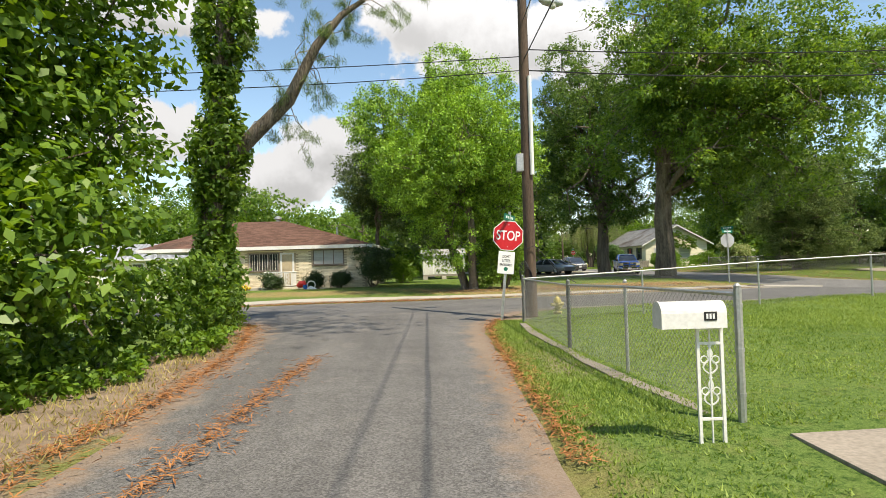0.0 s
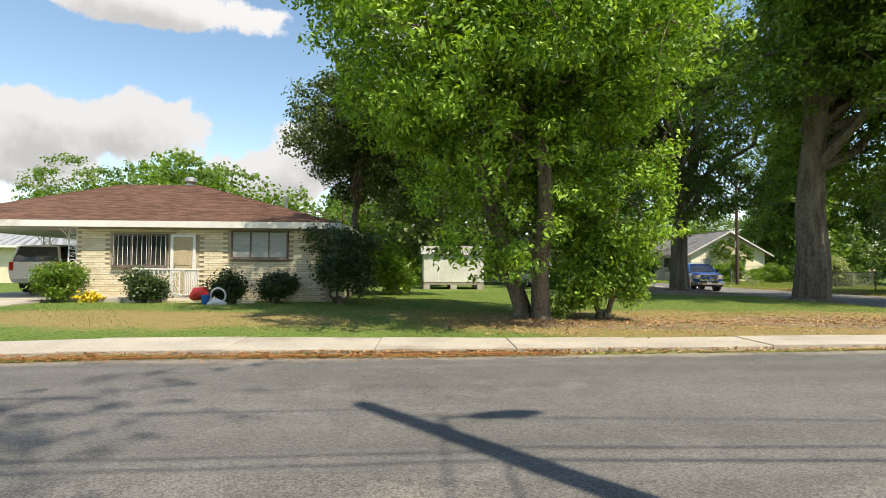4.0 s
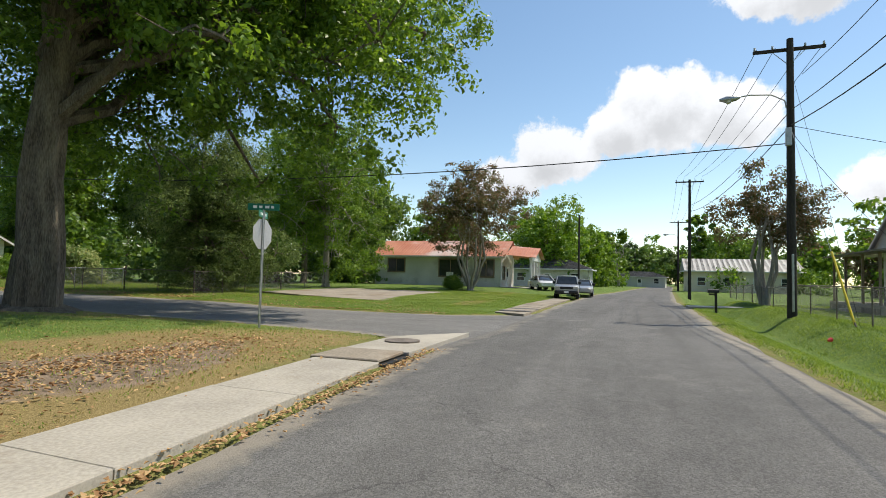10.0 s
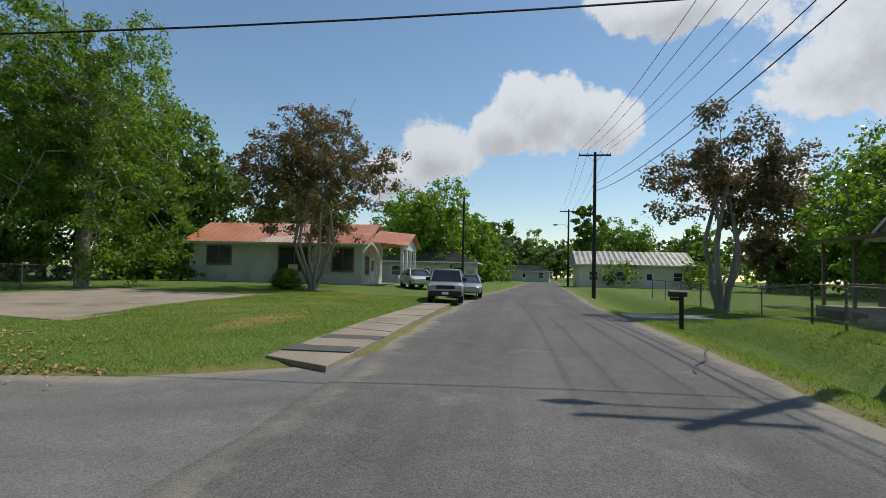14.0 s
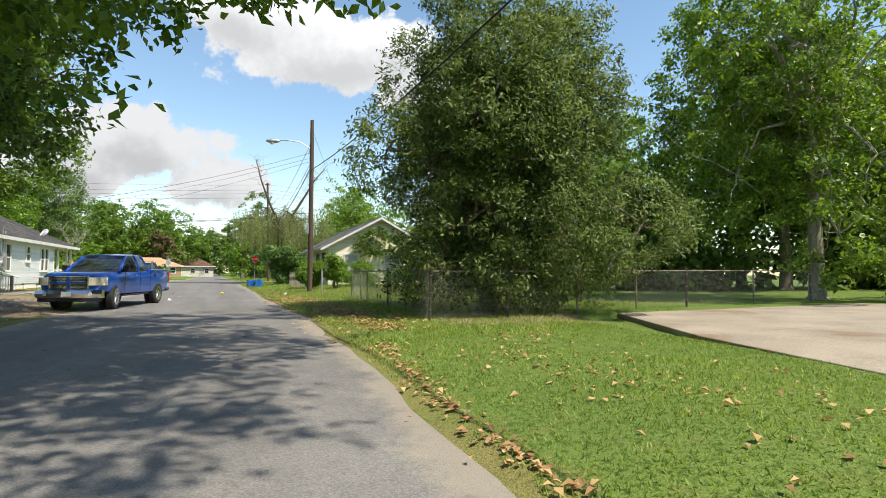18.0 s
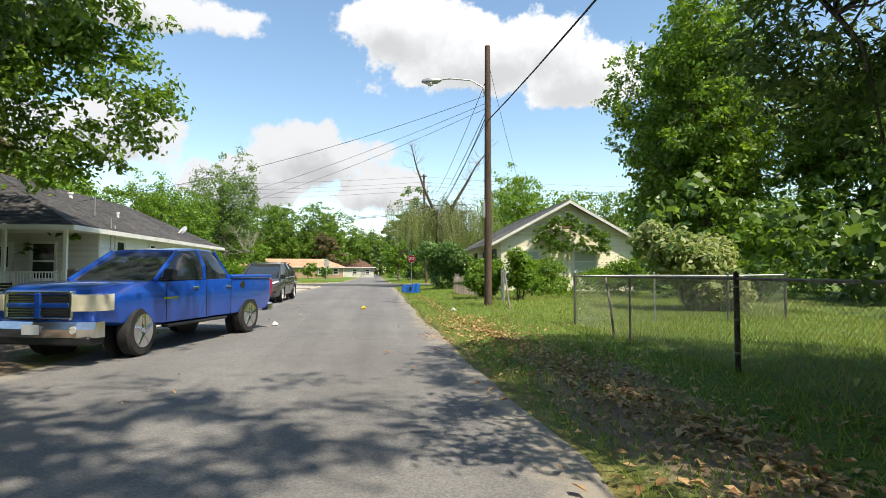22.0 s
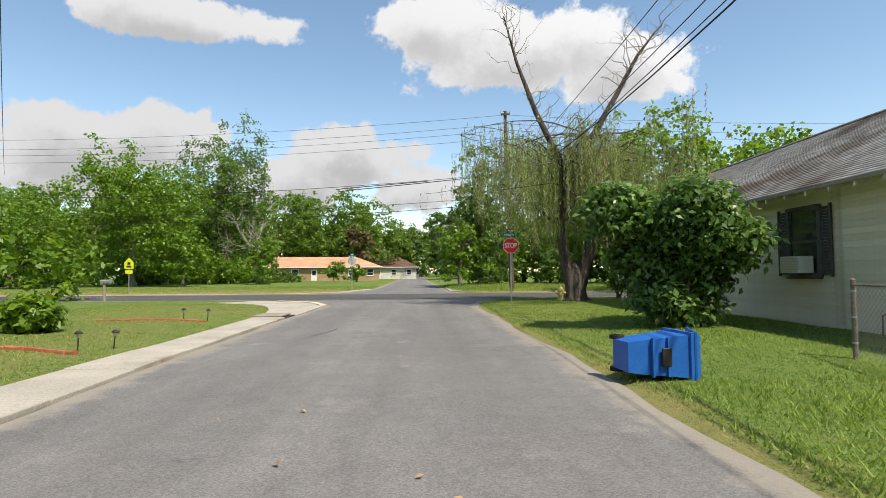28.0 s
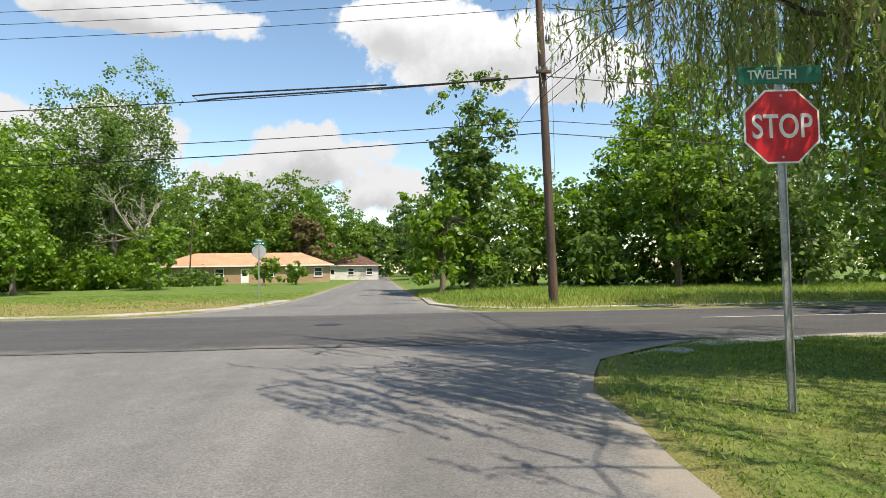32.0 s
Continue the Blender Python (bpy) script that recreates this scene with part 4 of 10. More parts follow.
def tree(x, y, height, trunk_r, crown, label, leaf=None, wood=None, seed=1, leaves=16000, size=0.26, base=0.3, lobes=14, trunks=1, lean=(0, 0), spread=None, name="tree", category="tree", clump=0.55, per=56, group="", limbs=True, aspect=0.55, flare=1.7, shell=0.45, extra=(), up=0.15, fat=(0.22, 0.44), twigs=4):
    """crown: (centre dx, dy, z), (rx, ry, rz) of the whole leafy body, over ground level. base: share of the height at which limbs part."""
    leaf, wood = leaf or leaf_mid, wood or bark
    rng = np.random.default_rng(seed)
    z0 = gz(x, y) - 0.05
    root = thing(name, pose(x, y, z0), label, category, group)
    (cx, cy, cz), (rx, ry, rz) = crown
    lob = []
    for i in range(lobes):
        d = rng.normal(0, 1, 3)
        d /= np.linalg.norm(d)
        k = rng.uniform(0.3, 0.92) if i else 0
        lob.append((np.array([cx + d[0] * rx * k, cy + d[1] * ry * k, cz + d[2] * rz * k]), rng.uniform(*fat) * np.array([rx, ry, rz])))
    lob += [(np.array(c, float), np.array(r, float)) for c, r in extra]
    if limbs:
        mb = Mb()
        for t in range(trunks):
            a = 2 * math.pi * t / max(1, trunks) + seed
            foot = np.array([0.0, 0.0, 0.0]) if trunks == 1 else np.array([math.cos(a), math.sin(a), 0]) * trunk_r * 1.6
            fork = np.array([cx * up + lean[0], cy * up + lean[1], height * base]) + (0 if trunks == 1 else np.array([math.cos(a), math.sin(a), 0]) * rx * 0.22)
            top = np.array([cx * 0.7, cy * 0.7, height * 0.8]) + rng.normal(0, 0.1, 3) * rx
            pts = [foot, foot * 0.9 + np.array([0, 0, 0.25]), foot + (fork - foot) * 0.35 + rng.normal(0, 0.05, 3) * height * 0.1, foot + (fork - foot) * 0.7 + rng.normal(0, 0.05, 3) * height * 0.1, fork, fork + (top - fork) * 0.5, top]
            rad = [trunk_r * flare, trunk_r * 1.15, trunk_r, trunk_r * 0.92, trunk_r * 0.85, trunk_r * 0.5, trunk_r * 0.12]
            if trunk_r > 0.4:
                # an old trunk: buttressed foot and long furrows
                fine, fr, fl = [], [], []
                for i in range(25):
                    f = i / 24 * 6
                    k = min(5, int(f))
                    fine.append(pts[k] + (pts[k + 1] - pts[k]) * (f - k))
                    fr.append(rad[k] + (rad[k + 1] - rad[k]) * (f - k))
                    fl.append(0.2 if f < 0.6 else 0.13 if f < 2 else 0.08 if f < 4 else 0.03)
                mb.tube(fine, fr, 40, caps=False, flute=fl)
            else:
                mb.tube(pts, rad, 12, caps=False)
            for c, r in lob[t::trunks]:
                f = rng.uniform(0.0, 0.75)
                start = fork + (top - fork) * f
                end = limb(mb, start, c, trunk_r * 0.42 * (1 - 0.5 * f), trunk_r * 0.1, rng, sag=0.1 * rz, n=6)[-1]
                for _ in range(twigs):
                    limb(mb, end, c + rng.normal(0, 0.5, 3) * r, trunk_r * 0.1, 0.012, rng, n=4, steps=3)
        part("trunk", mb, wood, root, smooth=True)
    # leaf clumps on the lobes, thinned unevenly so that the sky shows through
    total = max(20, leaves // per)
    cent = []
    weight = [float(np.prod(r)) ** 0.55 for c, r in lob]
    for (c, r), wt in zip(lob, weight):
        k = int(total * wt / sum(weight)) + 1
        d = rng.normal(0, 1, (k, 3))
        d /= np.linalg.norm(d, axis=1, keepdims=True)
        cent.append(c + d * r * rng.uniform(shell, 1.05, (k, 1)))
    cent = np.concatenate(cent)
    cent = cent[cent[:, 2] > 0.25]
    v, f = leaf_cloud(cent, clump * (spread or 1.0), per, size, rng, aspect)
    part("crown", np_mesh("crown", v, f, leaf), leaf, root)
    return root


tree(1.35, 28.0, 12, 0.2, ((-0.9, -0.7, 7.2), (4.6, 4.6, 4.9)), "leafy green tree of several trunks with vines, beside the street", leaf_sun, bark, 3, 165000, 0.14, 0.3, 36, trunks=3, clump=0.3, up=0.4, shell=0.7, aspect=0.45,
     extra=(((1.7, -0.9, 4.2), (1.4, 1.2, 1.5)), ((2.3, -0.7, 2.9), (1.2, 1.1, 1.3)), ((1.2, -1.4, 5.6), (1.5, 1.3, 1.3)), ((2.6, -0.6, 6.4), (1.4, 1.3, 1.6)), ((-3.4, -1.0, 5.4), (1.6, 1.4, 1.3))))
tree(-4.9, 37.0, 11, 0.16, ((1.7, 0.2, 6.4), (4.2, 3.6, 4.0)), "dense dark oak rising behind the brick house corner", leaf_oak, bark, 44, 70000, 0.15, 0.3, 26, clump=0.36, shell=0.7)
tree(3.1, 28.0, 3.6, 0.07, ((0.2, -0.2, 2.0), (1.5, 1.1, 2.0)), "bright young shoots round an old stump", leaf_sun, bark, 43, 18000, 0.115, 0.2, 10, trunks=4, clump=0.28, name="shrub", category="shrub")
# the last ten lobes stay above view; they are placed to shade the side street
tree(15.6, 37.9, 22, 0.6, ((2.6, -2.0, 13.0), (8.6, 8.6, 8.2)), "tall old shade tree with a wide grey trunk", leaf_mid, bark, 5, 150000, 0.22, 0.26, 46, clump=0.5, flare=2.0, up=0.0,
     extra=(((5.2, -8.6, 9.5), (3.0, 3.2, 3.2)), ((4.6, -7.4, 6.4), (2.6, 2.6, 1.9)), ((0.6, -6.0, 8.0), (3.0, 2.6, 2.0)), ((8.3, -1.3, 5.3), (1.1, 1.0, 0.9)), ((-4.6, -2.0, 9.0), (2.6, 3.0, 2.4)), ((3.0, 3.4, 6.6), (3.0, 2.6, 1.8)), ((8.4, -5.6, 12.5), (2.8, 3.0, 2.2)), ((7.6, -1.5, 12.0), (2.8, 3.0, 2.2)), ((7.0, 2.6, 12.0), (2.6, 3.0, 2.0)), ((9.3, -8.6, 11.6), (3.0, 2.8, 2.2)), ((6.4, -5.2, 13.2), (3.2, 3.2, 2.4)), ((10.0, -4.0, 13.6), (3.0, 3.0, 2.2)), ((9.6, 0.4, 14.0), (3.0, 3.2, 2.2)), ((11.6, -6.8, 13.6), (2.8, 2.6, 1.9)), ((12.6, -3.0, 14.2), (2.6, 2.6, 1.9)), ((11.2, 1.6, 14.8), (2.6, 2.8, 1.9))))
# its last two lobes are unseen road overhang, added for the shade they cast
tree(14.2, 47.8, 20, 0.5, ((-1.2, 0, 12.4), (6.6, 7.0, 7.6)), "tall dark shade tree with dense leaves", leaf_dark, bark, 6, 80000, 0.22, 0.2, 36, clump=0.46, up=0.0, extra=(((1.6, 0.6, 5.8), (2.2, 2.6, 1.7)), ((-3.6, -3.0, 5.4), (2.6, 2.6, 1.6)), ((1.4, -4.2, 5.8), (2.6, 2.2, 1.6)), ((7.2, -1.0, 11.6), (2.6, 3.0, 2.0)), ((6.6, -5.0, 12.0), (2.4, 2.6, 1.8))))
tree(9.9, 57.2, 13, 0.15, ((0.3, 0.4, 8.6), (3.6, 3.8, 4.4)), "spreading shade tree hanging over the cottage porch roof", leaf_mid, bark, 16, 30000, 0.22, 0.3, 22, clump=0.45, up=0.2, extra=(((1.6, 2.0, 5.0), (1.6, 1.6, 1.0)), ((3.3, 2.8, 7.2), (1.7, 1.8, 2.6)), ((2.6, 2.4, 10.0), (2.0, 2.0, 2.0))))
tree(29.6, 45.2, 11.5, 0.32, ((0.5, 0.4, 5.9), (3.9, 3.7, 5.1)), "dense dark tree with drooping branches, by the wire fence", leaf_feather, bark, 7, 150000, 0.145, 0.2, 36, clump=0.34, aspect=0.36, shell=0.7, extra=(((-1.8, -0.5, 1.3), (1.5, 1.1, 1.2)), ((0.2, -1.1, 1.3), (1.7, 1.0, 1.2)), ((2.2, -0.7, 1.3), (1.6, 1.1, 1.2)), ((3.5, 0.4, 1.6), (1.4, 1.3, 1.4)), ((-3.3, -0.4, 4.6), (1.1, 1.2, 1.4)), ((3.6, -2.4, 2.6), (1.6, 1.4, 1.5)), ((0.4, 0.4, 10.2), (1.5, 1.5, 1.2)), ((0.2, 0.2, 1.8), (1.5, 1.5, 1.5)), ((-1.3, -1.4, 2.5), (1.5, 1.4, 1.5)), ((2.0, -1.5, 2.1), (1.7, 1.4, 1.5)), ((0.6, 1.6, 2.4), (1.6, 1.4, 1.6))))
tree(45.5, 46.8, 17.5, 0.3, ((0, 0.4, 10.0), (7.4, 6.4, 7.2)), "airy green tree behind the parking slab", leaf_mid, bark_light, 8, 56000, 0.2, 0.2, 36, clump=0.42, extra=(((-3.0, -3.0, 2.6), (2.2, 1.8, 2.2)), ((3.4, -2.6, 3.4), (2.2, 2.0, 2.4)), ((0.2, -2.6, 2.2), (2.0, 1.6, 2.0)), ((1.4, -3.4, 4.8), (2.4, 1.8, 1.6)), ((-1.8, -3.6, 5.4), (2.4, 1.8, 1.6))))
tree(49.5, 34.7, 11.5, 0.11, ((0, 0, 6.6), (5.6, 5.6, 4.4)), "bronze-tinged flowering tree of many thin stems before the white house", leaf_red, bark_light, 9, 24000, 0.2, 0.25, 34, trunks=6, clump=0.42, group="flowering trees", up=0.4)
tree(42.5, 13.6, 8.4, 0.12, ((0, 0, 5.8), (3.2, 3.2, 2.8)), "bronze-tinged flowering tree of many stems in a fenced yard", leaf_red, bark_light, 10, 11000, 0.19, 0.35, 22, trunks=5, clump=0.4, group="flowering trees", up=0.4)
tree(-7.0, 5.4, 10.5, 0.2, ((0.2, 0.2, 5.4), (2.5, 3.1, 5.2)), "bushy bright green tree overgrown with vines", leaf_bright, bark, 12, 80000, 0.16, 0.2, 36, clump=0.4, extra=(((2.3, 2.2, 5.6), (0.9, 1.1, 1.9)), ((2.2, 0.8, 6.6), (1.1, 1.4, 1.6)), ((2.0, 2.4, 3.2), (0.9, 1.1, 1.5)), ((1.6, -2.0, 2.2), (1.2, 1.6, 1.6)), ((1.2, 1.4, 2.6), (1.3, 1.6, 1.5)), ((0.6, -0.6, 3.6), (1.6, 2.0, 1.6)), ((2.2, 1.2, 1.6), (0.8, 1.6, 1.2)), ((1.2, 2.6, 7.6), (1.4, 1.2, 1.8))))
tree(51, 72, 17, 0.4, ((0, 0, 9.4), (6.0, 6.0, 7.4)), "large dense shade tree behind the fenced lot", leaf_mid, bark, 14, 26000, 0.36, 0.22, 24, clump=0.6)
tree(44.5, 80.5, 24, 0.5, ((0, 0, 12.6), (6.9, 6.9, 11.0)), "tall dense shade tree behind the cream house", leaf_mid, bark, 15, 56000, 0.36, 0.22, 40, clump=0.7, up=0.1)


PX, PY = -6.4, 14.6


def pine(x, y, label):
    """A tall pine, its leaning trunk parting into a long bare side limb with thin hanging needle tufts."""
    rng = np.random.default_rng(21)
    root = thing("pine_tree", pose(x, y, 0), label, "tree")
    m = Mb().tube([(-0.1, 0, -0.1), (0, 0, 0.4), (0.12, 0, 4.0), (0.5, 0.05, 8.3), (0.7, 0.1, 12.0), (0.75, 0.1, 14.0)], [0.5, 0.36, 0.31, 0.25, 0.14, 0.04], 12, caps=False)
    part("trunk", m, bark, root, smooth=True)
    side = [(0.2, 0, 4.3), (0.95, 0, 4.85), (2.2, 0.1, 6.1), (3.0, 0.1, 7.6), (3.7, 0.2, 8.5), (5.0, 0.3, 9.4)]
    part("limb", Mb().tube(side, [0.24, 0.21, 0.18, 0.13, 0.09, 0.03], 10, caps=False), bark, root, "long bare side limb", smooth=True)
    tw, tufts = Mb(), []
    for k in range(46):
        f = rng.uniform(1.5, 4.9)
        i = int(f)
        a, b = (np.array(q) for q in side[i:i + 2]) if i < 5 else (np.array(side[4]), np.array(side[5]))
        p = a + (b - a) * (f - i)
        if k % 3 == 0:
            p = np.array([0.6, 0.05, rng.uniform(6.0, 13.0)])
        e = p + rng.normal(0, 0.65, 3) + np.array([0.15, 0, -0.45])
        limb(tw, p, e, 0.022, 0.006, rng, sag=0.18, n=4, steps=5)
        tufts += [p + (e - p) * g for g in (0.55, 0.75, 0.9, 1.0)]
    tufts += list(np.array([0.8, 0.1, 12.0]) + rng.normal(0, 1, (60, 3)) * (1.9, 1.9, 1.3))
    # the last four clumps are unseen overhead, added to throw shade on the lane
    for q, w, k in (((4.6, -0.4, 9.6), (1.3, 1.3, 0.5), 40), ((2.6, -1.6, 10.6), (1.4, 1.2, 0.6), 40), ((6.0, 0.6, 10.4), (1.0, 1.2, 0.5), 30), ((5.0, -3.2, 10.8), (1.0, 1.1, 0.5), 100), ((6.6, -4.6, 11.3), (1.0, 1.0, 0.5), 100), ((8.2, -6.0, 11.4), (1.0, 0.9, 0.5), 80), ((3.6, -4.2, 11.6), (0.9, 1.0, 0.5), 70)):
        limb(tw, (0.65, 0.1, 9.8), q, 0.06, 0.02, rng, n=5)
        tufts += list(np.array(q) + rng.normal(0, 1, (k, 3)) * w)
    v, f = leaf_cloud(np.array(tufts), 0.14, 50, 0.26, rng, 0.04, 0.9, 0.2)
    part("side_twig", tw, bark_light, root)
    part("crown", np_mesh("crown", v, f, leaf_blue), leaf_blue, root, "thin drooping needle tufts")


pine(PX, PY, "tall pine with a vine-covered trunk and a bare side limb")


def willow(x, y, label):
    """A weeping willow: one broad foot, forked low, long limbs with dead tops and hanging strands."""
    rng = np.random.default_rng(31)
    z0 = gz(x, y) - 0.05
    root = thing("willow_tree", pose(x, y, z0), label, "tree")
    m = Mb().tube([(0, 0, 0), (0.0, 0, 0.2), (-0.02, 0, 0.7), (-0.02, 0, 1.2), (0.0, 0, 1.6), (0.0, 0, 2.0)], [0.74, 0.52, 0.44, 0.43, 0.3, 0.06], 36, caps=False, flute=[0.16, 0.12, 0.09, 0.07, 0.04, 0.0])
    part("trunk", m, bark_dark, root, "thick furrowed forked trunk", smooth=True)
    LEFT = [(-0.08, 0, 0.45), (-0.42, 0, 1.75), (-0.65, 0.1, 3.6), (-0.5, 0.2, 5.4), (-0.45, 0.2, 6.6), (-1.7, 0.3, 9.3), (-2.6, 0.3, 11.8), (-3.2, 0.4, 14.2)]
    RIGHT = [(0.08, 0, 0.45), (0.62, 0, 2.1), (1.0, -0.1, 4.2), (0.6, 0, 6.4), (0.95, 0.1, 7.9), (2.2, 0.2, 10.0), (3.3, 0.2, 12.0), (4.3, 0.3, 13.3)]
    tips = []
    for line, rr in ((LEFT, (0.36, 0.28, 0.22, 0.19, 0.17, 0.13, 0.08, 0.03)), (RIGHT, (0.38, 0.3, 0.23, 0.19, 0.17, 0.13, 0.08, 0.03))):
        part("limb", Mb().tube(line, rr, 10, caps=False), bark_dark, root, "long limb, bare and dead at the top", smooth=True)
        pts = np.array(line)
        dead = Mb()
        for k in range(30):
            f = rng.uniform(4.4, 6.95)
            i = int(f)
            p = pts[i] + (pts[i + 1] - pts[i]) * (f - i)
            w = rng.normal(0, 0.7, 3) * (1, 0.8, 0.7) + np.array([0, 0, 0.75])
            e = limb(dead, p, p + w * rng.uniform(0.4, 1.2), 0.035, 0.012, rng, n=4, steps=4)[-1]
            for _ in range(3):
                limb(dead, e, e + rng.normal(0, 0.35, 3) + np.array([0, 0, 0.2]), 0.011, 0.005, rng, n=3, steps=3)
        part("dead_wood", dead, bark_light, root, "bare leafless twigs")
    boughs = Mb()
    for k in range(40):
        line = LEFT if k % 2 else RIGHT
        i = int(rng.integers(2, 5))
        p = np.array(line[i])
        a = rng.uniform(0, 6.28)
        reach = rng.uniform(1.2, 6.0)
        e = np.array([0.7 + reach * math.cos(a) * 1.12, reach * math.sin(a), rng.uniform(5.2, 9.2) - 0.12 * reach])
        line = limb(boughs, p, e, 0.045, 0.01, rng, sag=0.8, n=5, steps=7, wob=0.02)
        for _ in range(7):
            q = line[int(rng.integers(3, 8))]
            w = rng.normal(0, 0.75, 3) * (1, 1, 0.35)
            t = limb(boughs, q, q + w, 0.02, 0.008, rng, n=3, steps=3)
            tips += [t[1], t[2], t[3]]
        tips += line[4:]
    part("branching", boughs, bark_dark, root, smooth=True)
    green, pale = [], []
    for p in tips:
        for _ in range(2):
            out = math.hypot(p[0] - 0.4, p[1])
            low = rng.uniform(1.7, 4.2) + max(0.0, out - 2.6) * 0.75
            length = max(0.6, min(p[2] - low, rng.uniform(1.4, 5.4)))
            n = int(length / 0.1)
            s = np.linspace(0, length, n)
            q = p + rng.normal(0, 0.18, 3) + np.stack([np.cumsum(rng.normal(0, 0.012, n)), np.cumsum(rng.normal(0, 0.012, n)), -s], 1)
            (green if rng.random() < 0.72 else pale).append(q)
    for cl, mat, nm in ((green, leaf_willow, "crown"), (pale, leaf_pale, "dry_foliage")):
        v, f = leaf_cloud(np.concatenate(cl), 0.035, 2, 0.17, rng, 0.17, 3.0, 0.3)
        part(nm, np_mesh(nm, v, f, mat), mat, root, "trailing pale green strands" if nm == "crown" else "thin yellowed bare strands")


willow(25.75, 94.95, "weeping willow with trailing strands and a thick forked trunk")
SHRUBS = [(32.4, 59.6, 3.2, 1.7, leaf_bloom, "pale flowering shrub in the fenced lot", 0.22), (25.5, 82.2, 4.3, 2.2, leaf_broad, "large broad-leaved shrub beside the cream house", 0.17), (26.3, 66.2, 2.2, 0.75, leaf_bright, "bright shrub at the foot of the pole", 0.13),
          (27.7, 65.4, 2.3, 0.8, leaf_bright, "overgrown shrub before the cream house", 0.13), (30.5, 72.5, 1.9, 1.7, leaf_mid, "rambling shrub along the house front", 0.13), (34.5, 71.5, 1.8, 1.9, leaf_bright, "rambling shrub along the house front", 0.13),
          (38.0, 66.0, 1.9, 1.8, leaf_mid, "rambling shrub along the house front", 0.13), (28.6, 97.6, 2.9, 0.9, leaf_mid, "upright shrub by the porch end", 0.12),
          (-9.95, 30.4, 0.85, 0.62, leaf_holly, "clipped round shrub before the brick house", 0.07), (-7.3, 30.5, 0.9, 0.55, leaf_holly, "clipped round shrub before the brick house", 0.07), (-6.1, 30.7, 0.95, 0.6, leaf_holly, "clipped round shrub before the brick house", 0.07),
          (-4.2, 31.0, 2.2, 1.5, leaf_holly, "wide dark shrub at the brick house corner", 0.09), (-12.6, 30.6, 1.2, 0.62, leaf_mid, "clipped shrub by the lattice column", 0.08), (-17.8, 30.8, 1.9, 1.25, leaf_bright, "rounded shrub beside the carport", 0.1),
          (-3.0, 37.5, 1.6, 0.9, leaf_bright, "bright shrub behind the brick house corner", 0.1), (48.4, 24.0 + 12, 1.2, 0.8, leaf_mid, "low shrub on the lawn edge", 0.1), (9.6, 82.0, 0.9, 0.5, leaf_bright, "spiky palm plant beside the porch steps", 0.2)]
for i, (x, y, hgt, r, mt, lab, ls) in enumerate(SHRUBS):
    tree(x, y, hgt, 0.05, ((0, 0, hgt * 0.52), (r, r, hgt * 0.5)), lab, mt, bark, 60 + i, max(9500 if hgt < 2.3 else 4500, int(4600 * (r + 0.4) * hgt / 2.2)), ls * 1.15, 0.15, 9, trunks=3, clump=0.2 + 0.06 * r, name="shrub", category="shrub", per=34, shell=0.6, fat=(0.36, 0.55) if hgt < 2.2 else (0.22, 0.44), group="clipped shrubs" if hgt < 1.0 and y < 31 else "")
FAR_NORTH = [(-15.5, 152, 23, 8.5, leaf_dark), (-5.8, 142, 6.5, 3.0, leaf_bright), (-48, 150, 16, 8, leaf_mid), (-25, 146, 18, 7.5, leaf_mid), (1.0, 153, 3.2, 1.8, leaf_bright), (4.5, 154, 2.6, 1.6, leaf_mid),
    (-30, 190, 20, 9, leaf_mid), (-16, 200, 19, 9, leaf_dark), (-4, 212, 18, 8, leaf_mid), (-42, 185, 19, 9, leaf_dark), (8, 215, 14, 6, leaf_dark), (-10, 230, 18, 9, leaf_mid),
    (20, 245, 22, 9, leaf_dark), (27, 225, 15, 7, leaf_mid), (-60, 180, 18, 9, leaf_mid), (8, 270, 20, 10, leaf_mid), (-1, 186, 13, 5, leaf_red)]
FAR_CROSSING = [(-20, 135, 17, 7.0, leaf_bright), (-30, 130, 11, 6, leaf_bright), (-38, 138, 14, 7, leaf_mid), (-12.6, 133, 8.6, 3.4, leaf_bright), (-33, 122, 9, 4.6, leaf_bright), (20.5, 122, 6, 3.0, leaf_bright),
    (22.6, 125, 13.5, 3.4, leaf_dark), (28, 131, 10, 4, leaf_bright), (38, 130, 19, 6.5, leaf_bright), (33, 133, 9, 4.5, leaf_dark), (46, 130, 12, 6, leaf_dark), (56, 128, 14, 7, leaf_mid),
    (68, 126, 13, 7, leaf_dark), (80, 124, 14, 8, leaf_mid), (43, 122, 8, 4, leaf_blue), (36, 109 + 15, 9, 4, leaf_mid)]
